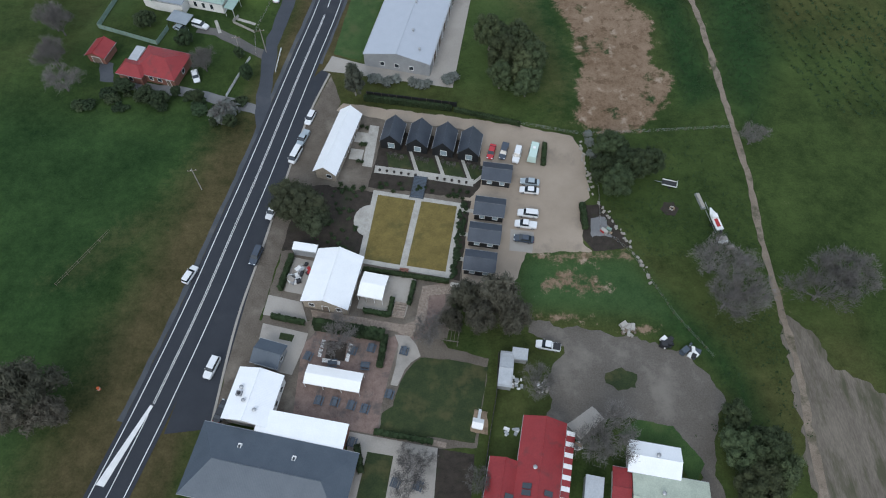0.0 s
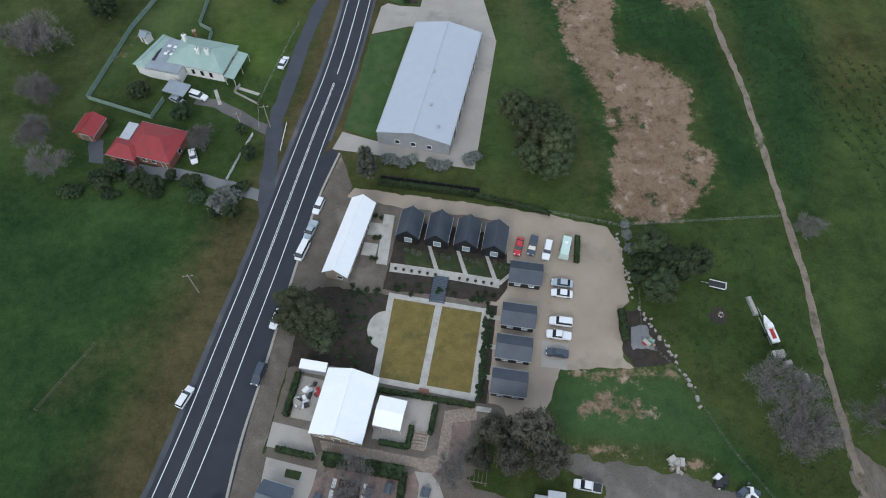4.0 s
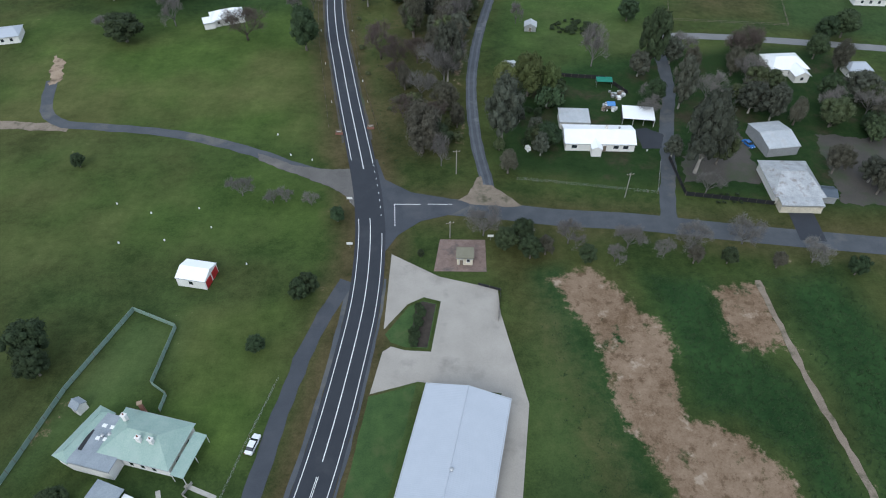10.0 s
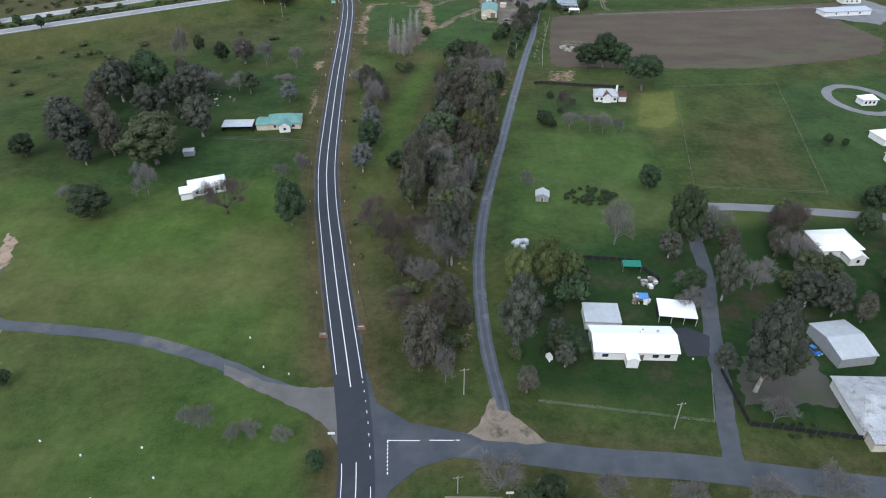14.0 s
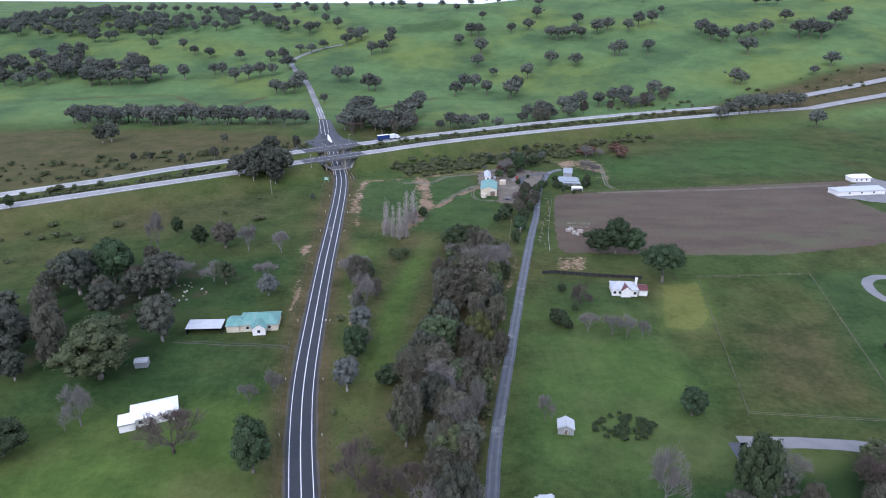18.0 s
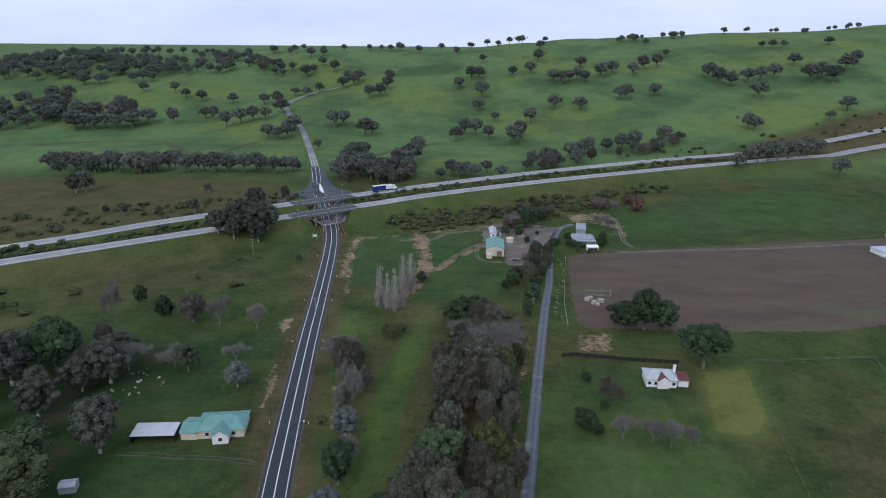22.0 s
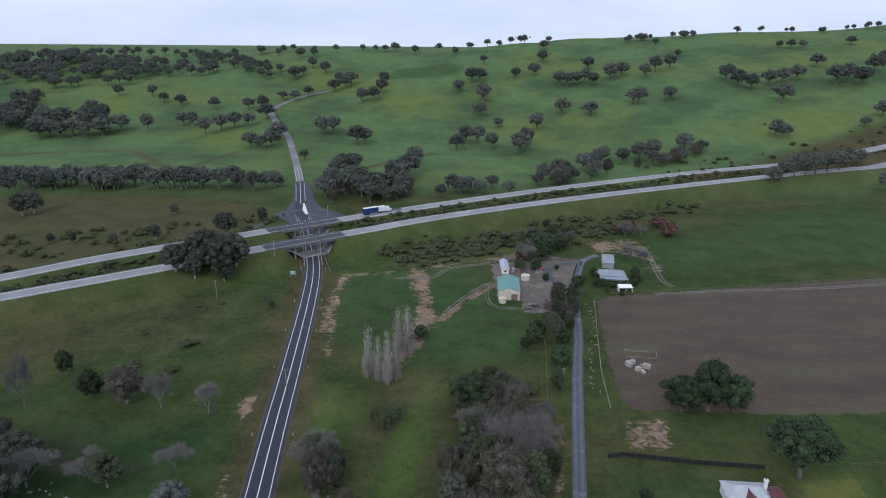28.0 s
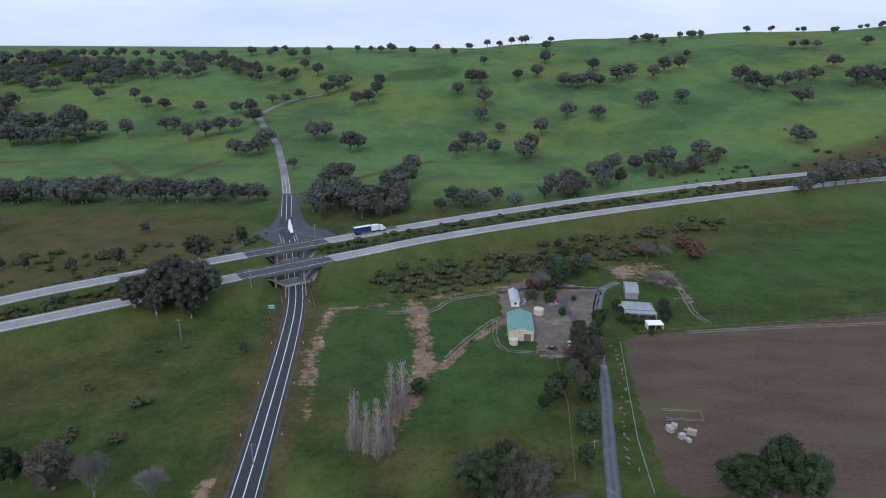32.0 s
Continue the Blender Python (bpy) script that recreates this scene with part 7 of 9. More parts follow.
# valley trees: place, height and width of crown
VALLEY_TREES = (
    ("gum_grey", [(-148.2, 410.3, 19.4, 18.5), (-148.2, 460.1, 19.2, 15.8), (-114.6, 461.4, 15.7, 16.1), (-99.3, 421.3, 19.9, 13.6), (0.1, 372.6, 17.6, 9.1), (5.2, 328.8, 21.1, 8.4), (21.9, 290.3, 23.1, 10.6), (88, 341.5, 10, 8.1), (83.4, 311, 19.4, 8.6), (79.4, 276, 30.5, 14.1), (106.3, 308.2, 11.9, 7.7), (111.9, 303.8, 13.4, 7.1)]),
    ("casuarina", [(-135.1, 413.9, 16.2, 10.4), (-102.9, 511.6, 13.1, 10.3), (-31.9, 462.7, 15.3, 9.5), (-9.9, 323.3, 9.7, 4.9), (-3.1, 286.5, 18, 11.6), (15.7, 457, 18.3, 16.6), (8.8, 441.5, 18, 11.4), (20.8, 445, 17.7, 11.1), (23, 405.8, 13, 6.5), (-7.9, 361.9, 20.8, 9.2), (5.6, 368.2, 14.7, 13.8), (16.2, 393.3, 15.5, 7.7), (1.2, 392.7, 15.8, 8.9), (9.5, 385.1, 15, 8.9), (-7.3, 389.3, 15.3, 8.9)]),
    ("deep", [(-138.4, 470.8, 23.9, 15.7), (-132.7, 530.8, 10.7, 5.2), (-115.7, 514.7, 11.9, 7.7), (-119.8, 358.8, 11.9, 15.8), (-48.6, 351.7, 18, 9.6), (-26.8, 406.4, 14.6, 9.2), (-14.9, 393.4, 7.7, 8.2), (12.4, 503.5, 15.3, 14.6), (30, 470.3, 11.1, 6.7), (78.9, 376.1, 10, 9.8), (48.1, 433.8, 6.7, 8.2), (80.4, 504.9, 13, 13.5), (88.8, 504.6, 18.5, 12.1), (97.2, 504.6, 13.6, 11.9)]),
    ("gum", [(-110.4, 397.1, 19.6, 23.1), (20.4, 508, 12, 11.1), (0.6, 408.9, 17.4, 13.6), (78.8, 335.8, 23.9, 10.9)]),
    ("bare", [(-134, 508.1, 18, 9.3), (-90.4, 508.1, 13.9, 10), (-73.7, 504.5, 10.9, 8.8), (-104.4, 371.8, 13, 10), (-50.7, 386.5, 9.2, 6.2), (-57.6, 382.4, 7.6, 6.3), (-27.4, 441.7, 17.6, 11.9), (2.8, 279.6, 10.3, 5.5), (12, 369.4, 14.6, 8.2), (58.5, 339.4, 15, 12.1), (33.2, 373.4, 9, 5.5), (58.2, 426.9, 8, 6.9), (66.9, 424.8, 8, 7.4), (71.7, 422.4, 9, 5.3), (77.4, 422.3, 7.7, 5.5)]),
    ("olive", [(-90.1, 469.6, 11.1, 8.8)]),
    ("silver_gum", [(-69.3, 458.7, 10, 8.8), (-27.6, 428.9, 10.7, 10.1), (-28, 389.2, 12.2, 8.2)]),
    ("twiggy", [(-72.8, 359.9, 13, 15.6), (-19.7, 345.1, 12.4, 11.7), (-13.2, 330.4, 7.7, 6.5), (112.1, 339.4, 16.5, 13.6), (59, 446, 10.1, 10.2)]),
    ("willow", [(15.7, 414, 15.7, 9.2), (24.8, 318.8, 13, 8.7), (32.8, 319, 16.6, 10.5), (39.9, 318.5, 13.6, 7)]),
    ("umbrella", [(100.6, 470.6, 18, 19.4)]),
)
for kind, trees in VALLEY_TREES:
    for x, y, h, w in trees:
        plant(kind, x, y, h, "trees of the valley", w / (SPAN[kind] * h / SPECIES[kind][5]))
for kind, x, y, h in (("casuarina", -143, 430, 12), ("gum_grey", -128, 440, 14), ("casuarina", -152, 440, 13), ("deep", -122, 425, 11), ("gum_grey", -118, 478, 12), ("casuarina", -128, 486, 11), ("gum_grey", -160, 470, 12), ("casuarina", -162, 425, 12), ("gum_grey", -138, 396, 11), ("bare", -120, 412, 10), ("deep", -112, 436, 9), ("gum_grey", -150, 478, 13), ("casuarina", -134, 452, 12), ("gum_grey", -122, 456, 13), ("casuarina", -140, 484, 12), ("bare", -112, 470, 10), ("twiggy", -126, 470, 10), ("casuarina", -158, 456, 12), ("gum_grey", -168, 440, 12), ("casuarina", -130, 404, 11), ("twiggy", -142, 418, 10), ("deep", -166, 404, 10),
                      ("casuarina", 1, 345, 12), ("casuarina", 8, 352, 11), ("twiggy", -6, 342, 9), ("casuarina", 4, 310, 11), ("twiggy", 0, 302, 8), ("bare", -4, 318, 9), ("twiggy", -14, 340, 9), ("casuarina", 8, 300, 9), ("twiggy", -10, 306, 7), ("casuarina", -24, 456, 9), ("bare", -26, 414, 9), ("casuarina", -30, 474, 10)):
    plant(kind, x, y, h, "trees of the western grove" if x < -90 else "trees of the gully", 1.05)
for k in range(64):
    x, y = grove.uniform(72, 152), grove.uniform(262, 352)
    if min(math.hypot(x - a, y - b) for a, b in ((105, 268), (105, 260), (108, 291), (128, 338), (131, 331), (101, 290), (113, 264), (136, 281))) > 11 and abs(x - 84) > 4:
        plant(grove.choice(("gum", "deep", "casuarina", "gum_grey", "bare")), x, y, grove.uniform(6, 13), "garden trees among the houses", 0.95)
for k in range(16):
    x, y = grove.uniform(20, 40), grove.uniform(284, 330)
    plant(grove.choice(("gum", "deep", "gum_grey", "shrub")), x, y, grove.uniform(2, 9), "garden trees beside the lane", 0.85)
for k in range(10):
    plant(grove.choice(("casuarina", "bare", "bare", "deep")), 22 + 9.5 * k + grove.uniform(-3, 3), 242 - 0.8 * k + grove.uniform(-3, 4), grove.uniform(5, 8), "roadside trees", 0.9)
for k in range(14):
    plant(grove.choice(("deep", "shrub", "gum")), grove.uniform(60, 76), grove.uniform(606, 636) + 0 * k, grove.uniform(2, 5), "garden trees of the farmhouse", 0.9) if k < 4 else plant(grove.choice(("casuarina", "deep", "gum_grey")), 58 + 0.22 * 5 * k + grove.uniform(-8, -4), 545 + 5 * k, grove.uniform(5, 8), "trees along the farm lane", 0.8)
RIDGE = []
# woodland on the western ridge and trees along the skyline
rows = random.Random(3)
for k in range(60):
    x = rows.uniform(-680, -160)
    y = 1265 + rows.random() ** 1.4 * 135 + 0.02 * x
    RIDGE.append((x, y, rows.uniform(12, 17)))
for k in range(46):
    x = rows.uniform(-640, 240)
    RIDGE.append((x, 1420 + rows.uniform(-14, 24), rows.uniform(10, 15)))
for k in range(30):
    x = rows.choice((330, 352, 400, 420, 440, 468, 500, 540, 600, 640, 690, 720)) + rows.uniform(-12, 12)
    RIDGE.append((x, 1428 + rows.uniform(-10, 14), rows.uniform(8, 13)))


def wood(poly, n, low, high, group, kinds=("hill",), broad=1.0):
    """Trees spread at random inside an outline."""
    xs, ys = [p[0] for p in poly], [p[1] for p in poly]
    while n:
        x, y = rows.uniform(min(xs), max(xs)), rows.uniform(min(ys), max(ys))
        if inside(x, y, poly):
            RIDGE.append((x, y, rows.uniform(low, high))) if group == "woodland on the ridge" else plant(rows.choice(kinds), x, y, rows.uniform(low, high), group, broad)
            n -= 1


wood([(-680, 1400), (-536, 1384), (-459, 1358), (-406, 1337), (-382, 1275), (-403, 1224), (-463, 1202), (-546, 1226), (-680, 1240)], 110, 13, 20, "woodland on the ridge")
wood([(-540, 1137), (-462, 1158), (-428, 1116), (-370, 1087), (-339, 1022), (-370, 1012), (-420, 1003), (-540, 1000)], 44, 16, 22, "wood on the western slope")
wood([(-365, 1398), (-287, 1393), (-228, 1314), (-272, 1273), (-322, 1287)], 26, 11, 16, "woodland on the ridge")
wood([(-330, 806), (-120, 808), (-120, 822), (-330, 828)], 42, 13, 18, "tree belt below the western slope")
wood([(-75, 764), (-71, 818), (-51, 826), (-31, 845), (-11, 835), (-9, 782), (-41, 766)], 34, 9, 14, "wood beside the freeway", ("hill", "casuarina", "casuarina", "twiggy"))
wood([(60, 800), (94, 834), (160, 884), (245, 932), (250, 920), (160, 868), (90, 815)], 24, 10, 15, "trees above the freeway", ("hill", "hill", "casuarina"))
wood([(-128, 612), (-118, 642), (-98, 640), (-90, 622), (-104, 610)], 9, 10, 15, "dark trees beside the bridge", ("gum_grey", "deep", "gum_grey"))
wood([(36, 655), (72, 668), (98, 716), (82, 728), (40, 690)], 24, 3, 7, "scrubby trees below the freeway", ("deep", "hill", "gum"))
wood([(-10, 652), (38, 658), (36, 684), (-10, 680)], 14, 2, 4, "scrubby trees below the freeway", ("deep", "hill", "scrub"))
wood([(118, 690), (150, 690), (150, 712), (120, 712)], 3, 6, 9, "russet trees below the freeway", ("bare", "rust"))
for p in ((56.6, 444, 4), (48.3, 432.2, 4.5), (51.5, 430, 4), (54.8, 462, 4)):
    plant("deep", *p, "garden trees of the cottage", 0.95)
planted_mass("ridge_woodland", "hill", RIDGE, "dark gum woodland on the ridge of the hills", "woodland", 1.0, 0.9)
# scrub: median of the freeway, its banks, the dry bank to the north-east
SCRUB = []
fa, fb = smooth_line(FREEWAY_A, 4.2), smooth_line(FREEWAY_B, 4.2)
for p in fa:
    if -330 < p.x < 330 and abs(p.x + 72) > 24:
        q = min(fb, key=lambda o: (o - p).length)
        for s in (0.36, 0.5, 0.64):
            m = p.lerp(q, s + rows.uniform(-0.07, 0.07))
            SCRUB.append((m.x + rows.uniform(-1, 1), m.y + rows.uniform(-1, 1), rows.uniform(1.8, 3.2)))
for k in range(90):
    x = rows.uniform(-30, 190)
    y = 668 + 0.475 * (x + 20) + rows.gauss(0, 6) - 4
    SCRUB.append((x, y, rows.uniform(1.5, 4.0)))
for k in range(70):
    x = rows.uniform(190, 560)
    SCRUB.append((x, 838 + 0.25 * (x - 190) + rows.uniform(0, 60), rows.uniform(1.2, 3.2)))
for k in range(150):
    x = rows.uniform(-330, -95)
    y = 700 + 0.36 * (x + 95) + rows.uniform(-25, 45)
    if min(distance(x, y, FREEWAY_A), distance(x, y, FREEWAY_B)) > 12:
        SCRUB.append((x, y, rows.uniform(1.2, 3.6)))
for k in range(26):
    x = rows.uniform(-260, -90)
    y = 560 + 0.5 * (x + 90) + rows.uniform(-40, 40)
    SCRUB.append((x, y, rows.uniform(1.2, 3.2)))
for k in range(34):
    x = rows.uniform(-36, -22) + 0 * k
    y = rows.uniform(300, 500)
    SCRUB.append((x - 0.12 * (y - 320), y, rows.uniform(1.0, 2.4))) if distance(x - 0.12 * (y - 320), y, ROAD) > 8 else None
for k in range(60):
    y = rows.uniform(285, 520)
    x = 4 + 0.13 * (y - 285) + rows.uniform(-22, 6)
    if distance(x, y, ROAD) > 9 and distance(x, y, LANE) > 4:
        SCRUB.append((x, y, rows.uniform(1.2, 3.2)))
for k in range(170):
    x = rows.uniform(-20, 110)
    SCRUB.append((x, 650 + 0.42 * (x + 20) + rows.gauss(0, 7), rows.uniform(1.2, 3.4)))
planted_mass("scrub", "scrub", SCRUB, "dark wild scrub on banks and gully sides", "scrub")
for x, y in ((-6.5, 154), (-4.6, 153.4), (-2.6, 153.4), (-0.7, 154), (3.9, 152.6), (5.6, 152.2), (7.8, 152.6), (13.2, 153.6), (14.3, 155)):
    plant("silver", x, y, 2.0, "silver shrubs before the depot", 1.1)
for k in range(14):
    plant("hedgeling", -3.4 + rows.uniform(-0.8, 0.8) + 0.17 * (k - 6), 212 + 0.88 * k, 1.2, "dark shrubs on the traffic island", 1.3)



def hedge_row(a, b, n, h, group, broad=0.8):
    """One continuous clipped hedge from a to b: a trimmed body with leaves all over it."""
    rng = np.random.default_rng(int(abs(a[0] * 31 + a[1] * 17) * 10) + n)
    d = Vector((b[0] - a[0], b[1] - a[1], 0))
    L, w = d.length + 0.6, 1.15 * broad
    t = thing("hedge", (a[0] + b[0]) / 2, (a[1] + b[1]) / 2, math.degrees(math.atan2(d.y, d.x)), group + " of dense dark green leaves", "hedge", "clipped hedges")
    c = Solid()
    steps = max(2, int(L / 0.5))
    ring = [(-w / 2, 0.0), (-w / 2, h * 0.9), (-w * 0.38, h), (w * 0.38, h), (w / 2, h * 0.9), (w / 2, 0.0)]
    for k in range(steps + 1):
        for y, z in ring:
            c.v.append((-L / 2 + L * k / steps + rng.normal(0, 0.05), y + rng.normal(0, 0.06), max(0.0, z + rng.normal(0, 0.06))))
    for k in range(steps):
        q = 6 * k
        c.f += [(q + i, q + i + 1, q + i + 7, q + i + 6) for i in range(5)]
    c.f += [(5, 4, 3, 2, 1, 0), tuple(6 * steps + i for i in range(6))]
    count = int(L * (w + 2 * h) * 26)
    side = rng.choice(3, count, p=(w / (w + 2 * h), h / (w + 2 * h), h / (w + 2 * h)))
    u, v = rng.uniform(-0.5, 0.5, count) * L, rng.uniform(0, 1, count)
    p = np.stack([u, np.where(side == 0, (v - 0.5) * w, np.where(side == 1, -w / 2, w / 2)), np.where(side == 0, h, v * h)], -1) + rng.normal(0, 0.05, (count, 3))
    e = rng.normal(0, 0.13, (count, 3))
    f = rng.normal(0, 0.10, (count, 3))
    k = len(c.v)
    c.v += np.stack([p - e, p + f, p + e, p - f], 1).reshape(-1, 3).tolist()
    c.f += [(k + 4 * i, k + 4 * i + 1, k + 4 * i + 2, k + 4 * i + 3) for i in range(count)]
    part("foliage", c, M["hedge"], t)
    return t


hedge_row((-8.3, 147.2), (14.0, 143.8), 22, 1.6, "screening car park hedge", 0.9)
hedge_row((15.2, 143.5), (31.5, 138.9), 16, 1.1, "low car park hedge", 0.8)
hedge_row((-15.2, 83.4), (-0.6, 80.9), 15, 1.7, "clipped beer garden hedge", 1.15)
hedge_row((-14.8, 82.4), (-0.8, 79.9), 15, 1.7, "clipped beer garden hedge", 1.1)
hedge_row((-0.2, 80.2), (-1.0, 73.8), 8, 1.5, "clipped beer garden hedge", 1.0)
hedge_row((-24.2, 84.8), (-17.6, 83.4), 7, 1.2, "clipped terrace hedge")
hedge_row((-23.4, 91.4), (-21.9, 99.4), 9, 1.6, "clipped kitchen yard hedge")
hedge_row((-4.8, 86.2), (0.2, 85.3), 6, 1.0, "clipped marquee hedge", 0.7)
hedge_row((0.4, 85.4), (1.0, 89), 4, 1.0, "clipped marquee hedge", 0.7)
hedge_row((4.6, 88), (5.6, 93), 5, 1.0, "clipped marquee hedge", 0.7)
hedge_row((-5.4, 96.4), (13, 93.4), 18, 0.9, "clipped lawn hedge", 0.7)
hedge_row((36.6, 126), (37.4, 132), 6, 1.3, "car park hedge", 0.8)
for x, y in ((-8.4, 132), (-7.6, 132), (-8.9, 126.6), (-8, 126.4), (-7.2, 137.4), (-8.6, 137.8), (-11.2, 118.6), (-9.4, 118.9), (-7, 118.6), (-12.6, 119.6)):
    plant("hedgeling", x, y, 0.9, "low shrubs round the courtyard", 1.0)
planted_mass("bed_plants", "shrub", [(rows.uniform(-19, -7), rows.uniform(100, 119), rows.uniform(0.3, 0.65)) for k in range(60)], "young plants in a dark mulch bed", "plants")
for k in range(24):
    x, y = rows.uniform(-4, 18), rows.uniform(117, 119.5)
    plant("hedgeling", x, y - 0.12 * x + 0.6, rows.uniform(0.5, 0.9), "shrubs below the cabin walk", 1.1)
for x, y, h in ((48.5, 133, 1.6), (49, 129, 1.6), (48.8, 136, 1.4), (49.6, 125, 1.3)):
    plant("silver", x, y, h, "silver shrubs at the car park edge", 1.2)
for k in range(26):
    plant("shrub", -52 + rows.uniform(-30, 14), 146.5 + rows.uniform(-4, 3), rows.uniform(0.9, 2.2), "shrubs below the red house", 1.4)
for x, y, h in ((46.5, 652, 6), (50, 656, 7), (53, 651, 5), (117, 699, 8), (122, 702, 7), (113, 700, 6)):
    plant("rust", x, y, h, "russet trees beyond the farm", 0.75)
for kind, x, y, h in (("deep", 59.5, 655, 15), ("casuarina", 63, 660, 11), ("deep", 54, 583, 10), ("casuarina", 55.5, 590, 11), ("deep", 53, 576, 9), ("casuarina", 48, 566, 9), ("deep", 57, 598, 9), ("twiggy", 52, 574, 9), ("casuarina", 49, 556, 9), ("deep", 41, 558, 8), ("deep", 72, 668, 9), ("hill", 80, 680, 8), ("bare", 106, 652, 9), ("bare", 110, 645, 8), ("deep", 99, 618, 6), ("deep", 97, 612, 5), ("deep", 81, 612, 5)):
    plant(kind, x, y, h, "trees about the farm", 0.95)
for k in range(9):
    plant("shrub", 82 + 2.2 * (k % 4) + rows.uniform(-0.5, 0.5), 262 + 3.4 * (k // 4), 0.8, "round shrubs on a house lawn", 1.0)

planted_mass("border_plants", "shrub", [(16.9 - 0.14 * (114 - y) + rows.uniform(-0.8, 0.8), y, rows.uniform(0.3, 0.7)) for y in np.linspace(94.5, 114.5, 60)], "low plants in beds beside the lawn", "plants")
for k in range(4):
    for s in range(3):
        plant("bare", -1.0 + 6.4 * k + 1.4 * s, 128.2 - 1.1 * k - 0.5 * s, 2.0, "staked young trees before the cabins", 0.5)
hedge_row((44.8, 114), (44.9, 107.6), 7, 1.3, "dark shrubs of a works corner", 1.0)
for p in ((5.0, 56.2, 3.4), (8.4, 54.9, 3.4)):
    plant("bare", *p, "bare young court trees", 0.9)
hedge_row((-4.6, 57.6), (-3.6, 53), 5, 1.0, "clipped court hedge", 0.9)
hedge_row((-1.2, 60.4), (9.6, 58.6), 10, 0.9, "low lawn edge planting", 0.8)

for kind, x, y, h, wide in (("deep", 36, 289, 9, 1.0), ("deep", 31.7, 291, 7, 1.0), ("casuarina", 22.8, 276, 9, 0.9), ("deep", 75.6, 314, 10, 0.9), ("gum", 87, 280, 12, 0.85), ("deep", 108, 313.5, 8, 1.0), ("gum_grey", 116.3, 310, 10, 0.8), ("rust", 122, 326, 3, 1.2),
                            ("deep", -58.6, 167.1, 5, 1.0), ("bare", -52.1, 158.3, 5, 1.0), ("silver", -44.2, 140.6, 4, 1.2), ("deep", -61, 145, 4, 1.4), ("deep", -65, 146.6, 4, 1.4), ("deep", -70.8, 149.6, 4, 1.3), ("deep", -72.3, 174, 5, 1.0), ("bare", -95.4, 172, 9, 0.9), ("bare", -91, 157.4, 8, 0.9),
                            ("gum", 52, 632, 8, 0.9), ("deep", 78, 614, 5, 1.0), ("deep", 80, 619, 5, 1.0), ("deep", 102, 628, 5, 1.0), ("deep", 100, 618, 4, 1.2), ("shrub", 86, 613, 2.4, 1.4), ("shrub", 90, 612.5, 2.4, 1.4), ("bare", 50, 652, 9, 1.0)):
    plant(kind, x, y, h, "", wide)
wood([(2, 350), (10, 350), (24, 430), (34, 500), (20, 515), (4, 470), (-6, 400)], 58, 9, 14, "trees of the gully", ("casuarina", "casuarina", "casuarina", "gum_grey", "bare", "gum"), 0.78)
BRAMBLE = [(46.3, 372.1), (57.1, 377.7), (66.9, 370.6), (61.1, 363.7), (47.7, 365.1)]
patch = []
while len(patch) < 70:
    x, y = rows.uniform(46, 67), rows.uniform(363, 378)
    if inside(x, y, BRAMBLE):
        patch.append((x, y, rows.uniform(0.7, 1.3)))
planted_mass("bramble_patch", "hedgeling", patch, "dark green patch of brambles in a paddock", "brambles")


# ---------------------------------------------------------------- vehicles
def paint(name, colour):
    m = material(name, tuple(c * 0.9 for c in colour), colour, 0.8, 0.25, 0.0)
    m.node_tree.nodes["Principled BSDF"].inputs["Coat Weight"].default_value = 0.6
    return m


PAINT = {"white": paint("white_car_paint", (0.76, 0.77, 0.78)), "red": paint("red_car_paint", (0.45, 0.012, 0.02)), "dark": paint("dark_blue_car_paint", (0.035, 0.05, 0.075)), "silver": paint("silver_car_paint", (0.36, 0.42, 0.46)),
         "blue": paint("blue_car_paint", (0.03, 0.14, 0.42)), "black": paint("black_car_paint", (0.015, 0.016, 0.018)), "mint": paint("pale_mint_caravan_skin", (0.52, 0.66, 0.60)), "navy": paint("navy_curtain", (0.02, 0.045, 0.16))}
M["lamp_clear"] = glass_material("headlamp_lens", (0.7, 0.72, 0.74))
M["lamp_red"] = glass_material("tail_lamp_lens", (0.35, 0.01, 0.01))
WHEEL = Solid().tube((0, -0.12, 0), (0, 0.12, 0), 0.34, sides=14).mesh("wheel", M["tyre"])
RIM = Solid().tube((0, -0.13, 0), (0, 0.13, 0), 0.2, sides=10).mesh("rim", M["steel"])
SHAPES = {
    # length, width, belt height, roof height, glass from-to at its foot and at its top (along the length, 0 back to 1 front)
    "sedan": (4.7, 1.8, 0.92, 1.45, 0.14, 0.74, 0.28, 0.58),
    "wagon": (4.6, 1.8, 0.98, 1.55, 0.03, 0.74, 0.08, 0.58),
    "offroad": (4.9, 1.9, 1.12, 1.85, 0.03, 0.72, 0.06, 0.60),
    "ute": (5.2, 1.9, 1.08, 1.75, 0.36, 0.76, 0.40, 0.63),
    "van": (5.1, 1.95, 1.15, 2.0, 0.02, 0.92, 0.03, 0.78),
}


